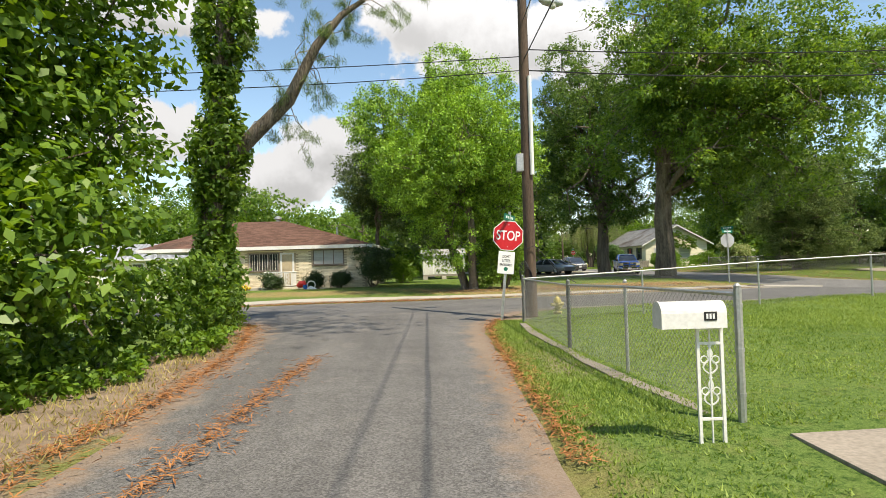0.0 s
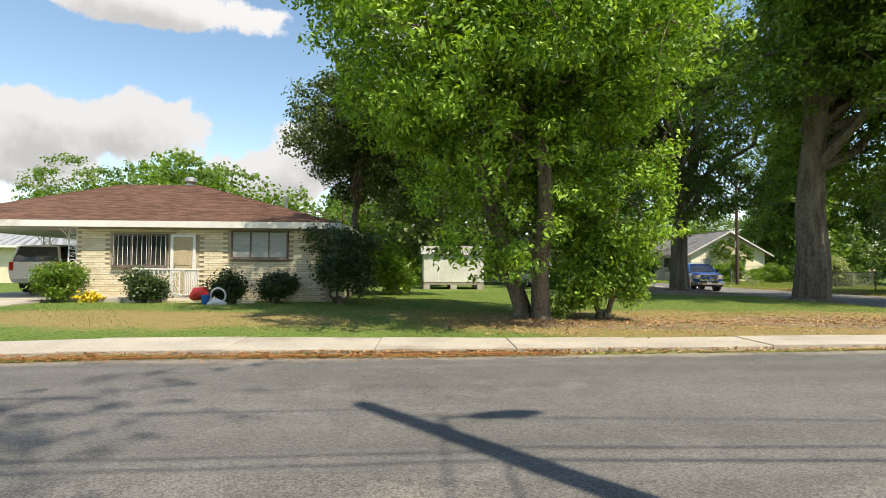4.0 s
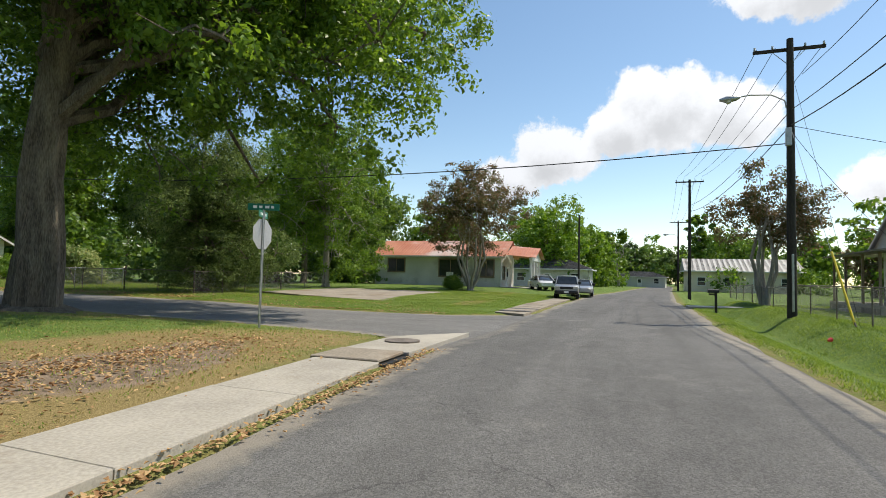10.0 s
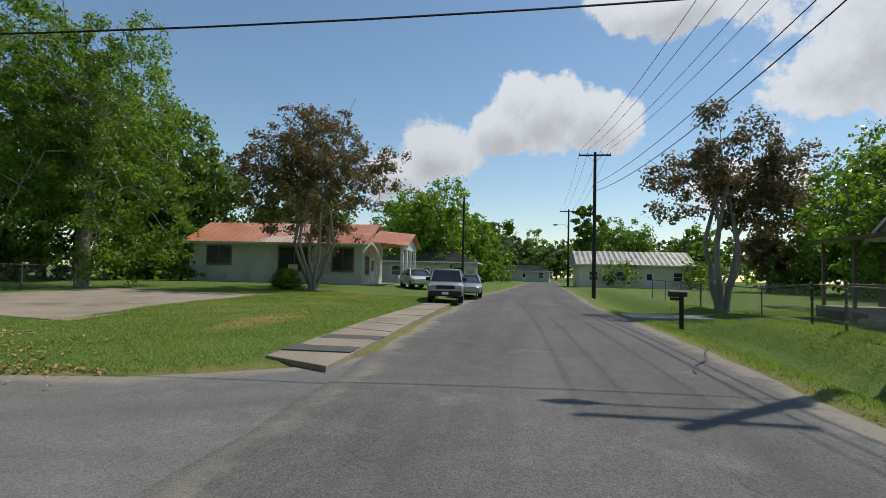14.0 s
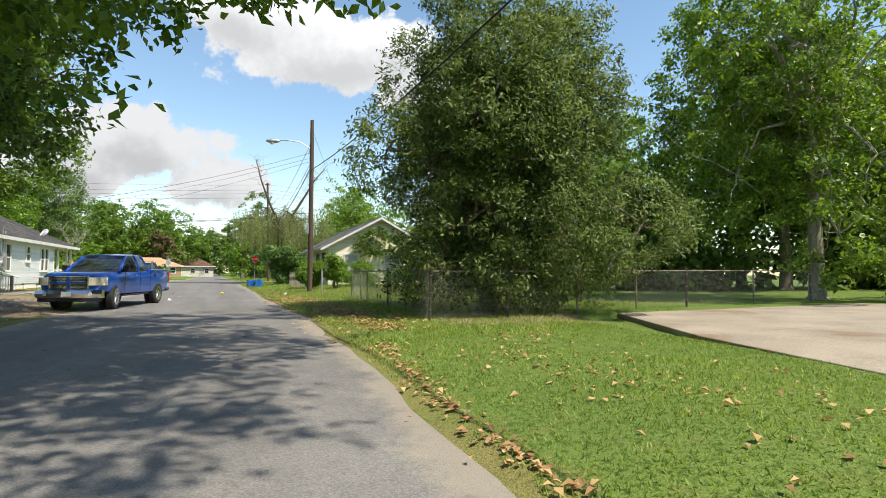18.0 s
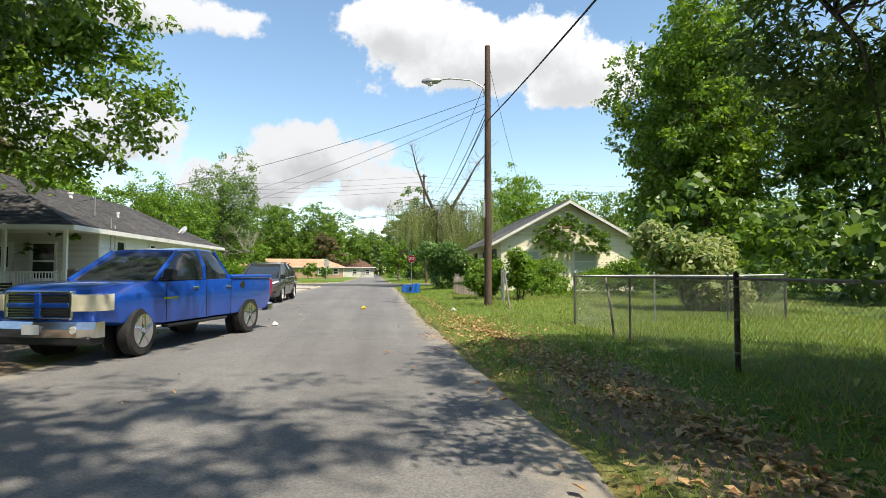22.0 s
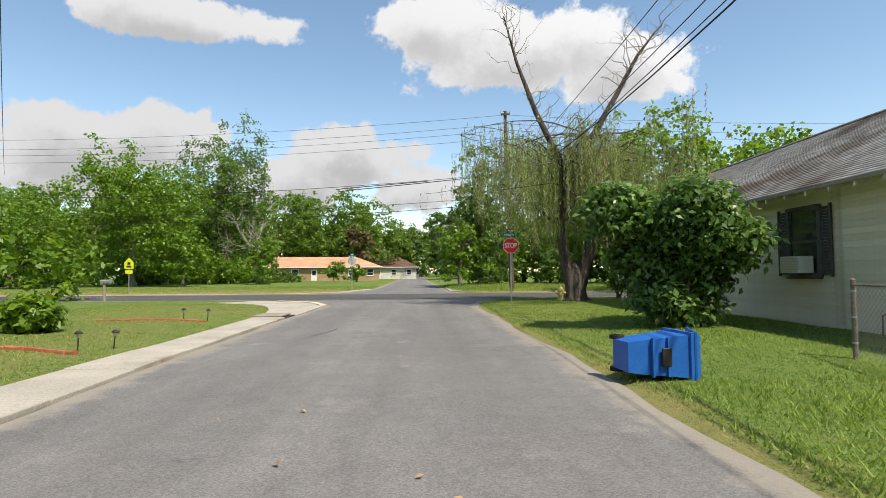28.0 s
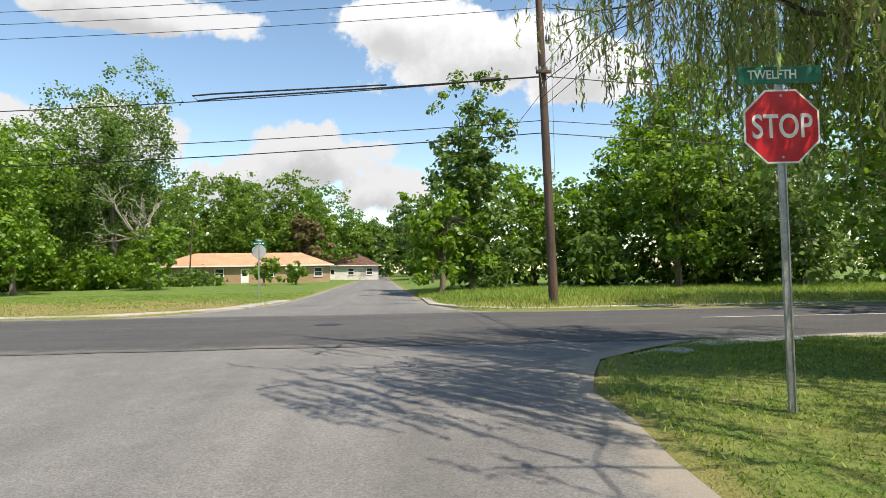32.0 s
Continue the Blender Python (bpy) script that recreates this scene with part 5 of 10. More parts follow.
FAR_EAST = [(48, 63, 12, 6, leaf_dark), (56, 60, 13, 6.5, leaf_mid), (66, 58, 13, 7, leaf_dark), (54, 55, 17, 6.5, leaf_mid), (64, 53, 15, 6, leaf_dark), (76, 46, 12, 6, leaf_mid),
    (92, 34, 14, 6.5, leaf_bright), (102, 40, 15, 7, leaf_mid), (112, 31, 13, 6, leaf_bright), (124, 30, 13, 6, leaf_mid), (150, 35, 15, 8, leaf_mid), (175, 22, 15, 9, leaf_dark),
    (128, 9, 17, 3.2, leaf_mid), (112, 4, 11, 6, leaf_mid), (140, 2, 10, 6, leaf_mid), (84, -6, 8, 4, leaf_red), (170, 2, 14, 8, leaf_mid), (232, 18, 15, 8, leaf_mid), (230, 8, 14, 7, leaf_oak), (245, 13, 18, 9, leaf_mid), (205, 26, 14, 7, leaf_oak), (208, -1, 14, 7, leaf_mid), (115, -6, 11, 6, leaf_mid),
    (66, -12, 17, 8, leaf_dark), (60, -27, 18, 8, leaf_dark), (78, -14, 16, 8, leaf_mid), (52, -30, 17, 8, leaf_mid), (90, -22, 17, 9, leaf_dark), (48, 4, 8, 3.6, leaf_mid),
    (50, 92, 14, 6.5, leaf_mid)]
FAR_NEAR = [(-9, 61, 8, 6.5, leaf_mid), (-1.5, 52, 11, 5.6, leaf_oak), (4.5, 56, 12, 5.5, leaf_oak), (-22, 62, 12, 6, leaf_mid), (-60, 105, 18, 9, leaf_mid), (-45, 95, 17, 8, leaf_mid), (-75, 70, 16, 9, leaf_mid),
    (-30, 75, 12, 6, leaf_bright), (-8, 93, 9, 4.5, leaf_bright), (-10, 84, 12, 6, leaf_mid), (-10, 97, 5.5, 3, leaf_bright), (-12, 98, 13, 6, leaf_mid), (-3.6, 73, 12, 4.6, leaf_red),
    (-5, 78, 11, 4.6, leaf_bright), (37.5, 106.5, 12.5, 6.0, leaf_bright), (44, 84, 12, 5, leaf_mid), (-18, -6, 12, 6, leaf_mid), (-14, -16, 13, 6, leaf_mid), (16, -22, 13, 7, leaf_mid),
    (-22, 10, 12, 6, leaf_mid)]
for i, (x, y, hgt, r, mt) in enumerate(FAR_NORTH + FAR_CROSSING + FAR_EAST + FAR_NEAR):
    dd = 1 if (y < 136 and -26 < x < 60) or (abs(y - 142) < 14 and x < 10) else 0
    mid = 0 if dd or y > 136 or x > 112 else 1
    tree(x, y, hgt, 0.09 * r ** 0.7, ((0, 0, hgt * 0.56), (r, r, hgt * 0.46)), {"green leaf": "broad green shade tree in the distance", "bright green leaf": "bright green broadleaf tree in the distance", "dark green leaf": "dense dark green tree in the distance", "bronze green leaf": "tree with a reddish bronze crown", "dull green leaf": "dull green shade tree in the distance", "dull oak leaf": "dense dull green oak in the distance"}[mt.name],
         mt, bark, 100 + i, int(r * hgt * (135 if dd else 130 if mid else 42)), 0.34 if dd else 0.42 if mid else 0.8, 0.22, 18, aspect=0.78, clump=0.08 * r + 0.25, per=36, shell=0.8, fat=(0.34, 0.52), twigs=0)
# bare grey dead trees
def dead_tree(x, y, h, seed, label, wood, name="dead_tree"):
    rng = np.random.default_rng(seed)
    m = Mb()
    def grow(p, way, length, r, depth):
        q = p + way * length
        limb(m, p, q, r, r * 0.55, rng, n=6 if depth < 2 else 4, steps=4)
        if depth < 4:
            for _ in range(3 if depth else 4):
                w = way + rng.normal(0, 0.45, 3) + np.array([0, 0, 0.12])
                grow(p + (q - p) * rng.uniform(0.55, 1.0), w / np.linalg.norm(w), length * rng.uniform(0.5, 0.75), r * 0.5, depth + 1)
    grow(np.zeros(3), np.array([0.0, 0, 1]), h * 0.42, h * 0.034, 0)
    return solo(name, m, wood, label, "tree", at=pose(x, y, gz(x, y) - 0.1), smooth=True)
dead_tree(-7.6, 144, 11.5, 3, "bare grey dead tree standing before the woods", bark_light)
dead_tree(140, 26, 13, 8, "bare leafless tree far down the street", bark_light)
# vines climbing the pine trunk, the overgrown fence and the cream gable
def vines(label, centres, spread, per, size, leaf, seed):
    rng = np.random.default_rng(seed)
    v, f = leaf_cloud(np.array(centres), spread, per, size, rng)
    return tagged(new("vines", np_mesh("vines", v, f, leaf)), label, "vines", kind="stuff")
rv = np.random.default_rng(5)
zt = rv.uniform(0, 9.5, 520)
an = rv.uniform(0, 6.28, 520)
rr = 0.46 + 0.18 * np.sin(zt * 1.7) + 0.05 * zt * (zt < 3) * 0
vines("dense ivy wrapped round the pine trunk", np.stack([PX + 0.06 * zt + rr * np.cos(an), PY + rr * np.sin(an), zt - 0.1], 1), 0.2, 34, 0.17, leaf_mid, 6)
yy = rv.uniform(1.0, 13.0, 900)
zz = rv.uniform(0, 1.5, 900) * (1 + 0.25 * np.sin(yy * 1.3))
vines("overgrown vine hedge along the lane", np.stack([-5.35 - 0.25 * np.sin(yy) + rv.normal(0, 0.28, 900), yy, zz - 0.05], 1), 0.13, 22, 0.13, leaf_mid, 7)
yy = rv.uniform(0.0, 11.5, 260)
vines("low weeds and yellowing vines along the lane edge", np.stack([-4.75 + 0.2 * np.sin(yy * 2) + rv.normal(0, 0.18, 260), yy, rv.uniform(0.0, 0.28, 260) - 0.05], 1), 0.09, 18, 0.1, leaf_bright, 8)
xx, zz = rv.uniform(30.6, 35.6, 210), rv.uniform(0, 1, 210) ** 1.4
vines("climbing vine hanging on the cream gable wall", np.stack([xx, 75.95 + rv.normal(0, 0.1, 210), 5.3 - np.abs(xx - 32.8) * 0.5 - zz * (2.6 - 0.5 * np.abs(xx - 32.8))], 1), 0.14, 26, 0.17, leaf_mid, 9)
xx = rv.uniform(28, 44, 300)
vines("tangled bramble hedge before the cream house", np.stack([xx, 68.5 + 1.2 * np.sin(xx) + rv.normal(0, 0.4, 300), rv.uniform(0, 1.25, 300)], 1), 0.2, 24, 0.13, leaf_bright, 10)


def woods():
    """A belt of far woods all round, beyond the houses."""
    rng = np.random.default_rng(77)
    cent = []
    for i in range(330):
        a = rng.uniform(0, 6.283)
        r = rng.uniform(190, 300)
        x, y = 25 + r * math.cos(a), 60 + r * math.sin(a)
        if road_dist(np.array([x]), np.array([y]))[0] < 9:
            continue
        h, w = rng.uniform(10, 19), rng.uniform(6, 10)
        d = rng.normal(0, 1, (46, 3))
        d /= np.linalg.norm(d, axis=1, keepdims=True)
        d[:, 2] = np.abs(d[:, 2]) * 1.25 - 0.25
        cent.append(np.array([x, y, h * 0.42]) + d * np.array([w, w, h * 0.55]) * rng.uniform(0.75, 1.0, (46, 1)))
    cent = np.concatenate(cent)
    v, f = leaf_cloud(cent[cent[:, 2] > 0], 1.2, 5, 1.5, rng, 0.8)
    tagged(new("far_woods", np_mesh("far_woods", v, f, leaf_far)), "belt of dense green woods on the horizon", "woods", kind="stuff")


woods()


def thicket(label, line, h, depth, n, leaf, seed):
    """A ragged line of bushes and young trees."""
    rng = np.random.default_rng(seed)
    cent = []
    for i in range(n):
        f = rng.random() * (len(line) - 1)
        k = min(int(f), len(line) - 2)
        g = f - k
        x, y = (line[k][j] + (line[k + 1][j] - line[k][j]) * g for j in (0, 1))
        x, y = x + rng.normal(0, depth), y + rng.normal(0, depth)
        hh, w = h * rng.uniform(0.45, 1.15), rng.uniform(1.4, 3.0)
        d = rng.normal(0, 1, (34, 3))
        d /= np.linalg.norm(d, axis=1, keepdims=True)
        cent.append(np.array([x, y, hh * 0.5]) + d * np.array([w, w, hh * 0.52]) * rng.uniform(0.6, 1.0, (34, 1)))
    cent = np.concatenate(cent)
    v, f = leaf_cloud(cent[cent[:, 2] > 0.05], 0.55, 9, 0.52, rng, 0.6)
    tagged(new("thicket", np_mesh("thicket", v, f, leaf)), label, "bushes", kind="stuff")


def wood_edge(label, line, h, n, leaf, seed):
    """The edge of a wood: many crowns standing close behind one another."""
    rng = np.random.default_rng(seed)
    cent = []
    for i in range(n):
        f = (i + rng.random()) / n * (len(line) - 1)
        k = min(int(f), len(line) - 2)
        x, y = (line[k][j] + (line[k + 1][j] - line[k][j]) * (f - k) for j in (0, 1))
        x, y = x + rng.normal(0, 3.0), y + rng.normal(0, 5.0)
        hh, w = h * rng.uniform(0.6, 1.15), rng.uniform(3.0, 5.5)
        d = rng.normal(0, 1, (60, 3))
        d /= np.linalg.norm(d, axis=1, keepdims=True)
        cent.append(np.array([x, y, hh * 0.55]) + d * np.array([w, w, hh * 0.46]) * rng.uniform(0.7, 1.0, (60, 1)))
    cent = np.concatenate(cent)
    v, f = leaf_cloud(cent[cent[:, 2] > 0.3], 0.8, 22, 0.55, rng, 0.7)
    tagged(new("wood_edge", np_mesh("wood_edge", v, f, leaf)), label, "woods", kind="stuff")


wood_edge("dense mixed wood behind the orange-roofed house", [(-70, 176), (-30, 184), (4, 196)], 19.0, 76, leaf_mid, 301)
wood_edge("dense wood beyond the far street end", [(-12, 262), (6, 285), (34, 275)], 19.0, 26, leaf_oak, 302)
wood_edge("dense wood beside the far street", [(23, 178), (26, 200), (24, 240)], 14.0, 24, leaf_oak, 303)
thicket("tangled green thicket edging the far field", [(-70, 138), (-32, 144), (-12, 150)], 4.5, 2.5, 60, leaf_bright, 201)
thicket("clipped hedge before the orange-roofed house", [(-17, 156), (-6, 157)], 2.0, 0.6, 22, leaf_dark, 202)
thicket("dark thicket beyond the crossing", [(22, 130), (50, 126), (95, 122)], 6.0, 2.5, 70, leaf_dark, 203)
thicket("dense undergrowth behind the fenced lots", [(42, 64), (56, 58), (80, 48)], 6.0, 3.0, 60, leaf_dark, 204)
thicket("bushes along the far end of the street", [(82, 34), (120, 33), (180, 28)], 5.0, 3.0, 50, leaf_mid, 205)
thicket("bushes behind the houses across the ditch", [(54, -14), (90, -2), (180, 0)], 5.0, 4.0, 50, leaf_mid, 206)
thicket("bushes behind the brick house", [(-60, 58), (-20, 60), (6, 64)], 5.0, 2.5, 44, leaf_mid, 207)
thicket("bushes behind the white cottage", [(-14, 64), (-10, 86), (-6, 100)], 5.0, 2.0, 40, leaf_bright, 208)
thicket("bushes behind the cream house", [(42, 74), (46, 90), (42, 104)], 5.0, 2.0, 36, leaf_mid, 209)


# ---- houses ----
def turned(x, y, z, rz=0):
    return pose(x, y, z, 0, 0, rz)


def window(house, m, w, h, frame_mat=None, pane_mat=None, lights=2, split="h", label="", bars=False, shutters=None, sill=True, unit=False, trim=0.07, sash=0.035, lower=None):
    """A window on a wall: x along the wall, y outwards, z up, from the middle of its sill."""
    fm, pm = frame_mat or white_paint, pane_mat or glass_dark
    b = Mb()
    for x0, x1, z0, z1 in ((-w / 2 - trim, -w / 2, -trim, h + trim), (w / 2, w / 2 + trim, -trim, h + trim), (-w / 2, w / 2, h, h + trim), (-w / 2, w / 2, -trim, 0)):
        b.box(x0, -0.05, z0, x1, 0.05, z1)
    win = part("window", b, fm, house, label, at=m)
    for i in range(lights):
        f0, f1 = i / lights, (i + 1) / lights
        x0, x1, z0, z1 = (-w / 2 + w * f0, -w / 2 + w * f1, 0, h) if split == "v" else (-w / 2, w / 2, h * f0, h * f1)
        g = Mb()
        k = sash
        yy = 0.02 if i % 2 == 0 else 0.008
        for a0, a1, c0, c1 in ((x0, x0 + k, z0, z1), (x1 - k, x1, z0, z1), (x0 + k, x1 - k, z1 - k, z1), (x0 + k, x1 - k, z0, z0 + k)):
            g.box(a0, yy - 0.025, c0, a1, yy + 0.012, c1)
        part("sash", g, fm, win)
        part("pane", Mb().box(x0 + k, yy - 0.02, z0 + k, x1 - k, yy - 0.012, z1 - k), lower if lower and i == 0 else pm, win)
    if sill:
        part("sill", Mb().box(-w / 2 - trim - 0.03, 0, -trim - 0.04, w / 2 + trim + 0.03, 0.09, -trim, 0.008), fm, win)
    if bars:
        n = int(w / 0.14)
        for i in range(n + 1):
            x = -w / 2 + w * i / n
            part("bar", Mb().cyl((x, 0.07, 0.02), (x, 0.07, h - 0.02), 0.008, n=5), white_paint, win)
    if shutters:
        for sx in (-1, 1):
            x0 = sx * (w / 2 + trim) + (0 if sx > 0 else -0.36)
            s = Mb()
            s.box(x0, 0.0, -0.05, x0 + 0.05, 0.05, h + 0.05).box(x0 + 0.31, 0.0, -0.05, x0 + 0.36, 0.05, h + 0.05)
            k = int(h / 0.07)
            for i in range(k):
                z = h * i / k
                s.add([(x0 + 0.05, 0.045, z - 0.01), (x0 + 0.31, 0.045, z - 0.01), (x0 + 0.31, 0.015, z + 0.06), (x0 + 0.05, 0.015, z + 0.06)], [(0, 1, 2, 3)])
            part("shutter", s, shutters, win, "dark louvred shutter")
    if unit:
        u = part("air_conditioner", Mb().box(-0.33, 0.03, 0.03, 0.33, 0.4, 0.43, 0.015), white_paint, win, "white window air conditioner")
        g = Mb()
        for i in range(9):
            g.box(-0.28, 0.4, 0.07 + i * 0.038, 0.28, 0.408, 0.085 + i * 0.038)
        part("grille", g, frame_alu, u)
    return win


def door(house, m, w=0.9, h=2.03, mat_=None, label="", panel=None):
    d = part("door", Mb().box(-w / 2, -0.03, 0, w / 2, 0.02, h, 0.008), mat_ or white_paint, house, label, at=m)
    f = Mb()
    for x0, x1, z0, z1 in ((-w / 2 - 0.09, -w / 2, 0, h + 0.09), (w / 2, w / 2 + 0.09, 0, h + 0.09), (-w / 2, w / 2, h, h + 0.09)):
        f.box(x0, -0.03, z0, x1, 0.05, z1)
    part("door_frame", f, white_paint, d)
    part("door_panel", Mb().box(-w / 2 + 0.12, 0.02, h * 0.52, w / 2 - 0.12, 0.032, h - 0.12), panel or glass_dark, d)
    part("door_panel", Mb().box(-w / 2 + 0.12, 0.02, 0.14, w / 2 - 0.12, 0.034, h * 0.46, 0.006), mat_ or white_paint, d)
    part("door_handle", Mb().cyl((w / 2 - 0.08, 0.02, 1.0), (w / 2 - 0.08, 0.08, 1.0), 0.025), chrome, d)
    return d


BOARDS = {}


def siding(house, m, length, z0, z1, pitch, material, gable=0.0, name="siding_board"):
    """Lapped boards on a wall: x along it from 0, y outwards, z up. gable: the rise of a gable above z1 over that length."""
    rows = int(round((z1 - z0) / pitch))

    def board(x0, x1, z):
        key = (round(x1 - x0, 3), round(pitch, 4), material.name)
        if key not in BOARDS:
            n = x1 - x0
            b = Mb()
            b.prism([(0.0, 0), (0.024, 0), (0.006, pitch + 0.01), (0.0, pitch + 0.01)], "x", 0, n)
            BOARDS[key] = b.mesh(name, material)
        part(name, BOARDS[key], material, house, at=m @ pose(x0, 0, z))
    for i in range(rows):
        board(0, length, z0 + i * pitch)
    if gable:
        k = int(gable / pitch)
        for i in range(k):
            f = (i + 1) * pitch / gable
            if f < 0.97:
                board(length / 2 * f, length * (1 - f / 2), z1 + i * pitch)


def roof_face(corners, material, course=0.15, tab=0.3, lift=0.02, seed=1):
    """Shingles over a roof plane: corners are two at the eave (left, right), then two above (right, left)."""
    a, b, c, d = [np.array(p, float) for p in corners]
    rng = np.random.default_rng(seed)
    nrm = np.cross(b - a, d - a)
    if np.linalg.norm(nrm) < 1e-6:
        nrm = np.cross(b - a, c - a)
    nrm /= np.linalg.norm(nrm)
    if nrm[2] < 0:
        nrm = -nrm
    rows = max(2, int(max(np.linalg.norm(d - a), np.linalg.norm(c - b)) / course))
    vs = []
    for i in range(rows):
        f0, f1 = i / rows, min(1.0, (i + 1.12) / rows)
        l0, r0, l1, r1 = a + (d - a) * f0, b + (c - b) * f0, a + (d - a) * f1, b + (c - b) * f1
        n = max(1, int(np.linalg.norm(r0 - l0) / tab))
        t = np.linspace(0, 1, n + 1) + np.r_[0, rng.uniform(-0.12, 0.12, max(0, n - 1)) / n, 0][: n + 1]
        g = 0.004 / max(0.3, np.linalg.norm(r0 - l0))
        up = nrm * lift
        jit = rng.uniform(0, 0.006, n)[:, None] * nrm
        p0, p1 = l0 + (r0 - l0) * (t[:-1, None] + g) + up + jit, l0 + (r0 - l0) * (t[1:, None] - g) + up + jit
        p2, p3 = l1 + (r1 - l1) * t[1:, None] + up * 0.3, l1 + (r1 - l1) * t[:-1, None] + up * 0.3
        q0, q1 = p0 - up, p1 - up
        vs.append(np.stack([p0, p1, p2, p3, q0, q1], 1).reshape(-1, 3))
    v = np.concatenate(vs)
    k = np.arange(0, len(v), 6)[:, None]
    return v, np.concatenate([k + [0, 1, 2, 3], k + [4, 5, 1, 0]])


def shingled(house, faces, material, seed=1):
    vs, fs, n = [], [], 0
    for i, c in enumerate(faces):
        v, f = roof_face(c, material, seed=seed + i)
        vs.append(v), fs.append(f + n)
        n += len(v)
    ob = part("shingles", np_mesh("shingles", np.concatenate(vs), np.concatenate(fs), material), material, house)
    return tagged(ob, kind="stuff")


def tin_sheets(house, corners, material, pitch=0.6):
    """Tin roof sheets with raised ribs running up the slope; corners as for shingles."""
    a, b, c, d = [Vector(p) for p in corners]
    nrm = (b - a).cross(d - a).normalized()
    if nrm.z < 0:
        nrm = -nrm
    n = max(1, int((b - a).length / pitch))
    for i in range(n):
        f0, f1 = i / n, (i + 1) / n
        e0, e1, t0, t1 = a.lerp(b, f0), a.lerp(b, f1), d.lerp(c, f0), d.lerp(c, f1)
        m = Mb()
        s = []
        for k, h in ((0.0, 0.0), (0.03, 0.045), (0.06, 0.045), (0.10, 0.0), (0.5, 0.002), (0.53, 0.016), (0.56, 0.0), (1.0, 0.0)):
            s.append((e0.lerp(e1, k) + nrm * h, t0.lerp(t1, k) + nrm * h))
        top = [p for p, _ in s] + [q for _, q in s[::-1]]
        k = len(s)
        m.add([p for p, _ in s] + [q for _, q in s] + [p - nrm * 0.01 for p, _ in s] + [q - nrm * 0.01 for _, q in s],
              [(j, j + 1, k + j + 1, k + j) for j in range(k - 1)] + [(2 * k + j, 3 * k + j, 3 * k + j + 1, 2 * k + j + 1) for j in range(k - 1)] + [(j, 2 * k + j, 2 * k + j + 1, j + 1) for j in range(k - 1)])
        part("roof_sheet", m, material, house)


def slab_roof(house, corners, thick, material, name="roof"):
    """The deck under a roof plane."""
    c = [Vector(p) for p in corners]
    m = Mb()
    m.loft([[p - Vector((0, 0, thick)) for p in c], c])
    return part(name, m, material, house)


def railing(parent, p, q, z, h, material, gap=0.11, post=0.045):
    p, q = Vector((*p, z)), Vector((*q, z))
    up = Vector((0, 0, 1))
    m = Mb()
    m.cyl(p + up * h, q + up * h, 0.03, n=6).cyl(p + up * 0.08, q + up * 0.08, 0.022, n=6)
    r = part("railing", m, material, parent)
    n = max(2, int((q - p).length / gap))
    b = Mb().box(-0.015, -0.015, 0, 0.015, 0.015, h - 0.1)
    me = b.mesh("baluster", material)
    for i in range(n + 1):
        part("baluster", me, material, r, at=Matrix.Translation(p.lerp(q, i / n) + up * 0.09))
    return r


def steps(parent, m, n, w, rise, run, material, name="step"):
    for i in range(n):
        part(name, Mb().box(-w / 2, -run * (i + 1), 0, w / 2, -run * i, rise * (n - i), 0.01), material, parent, at=m)


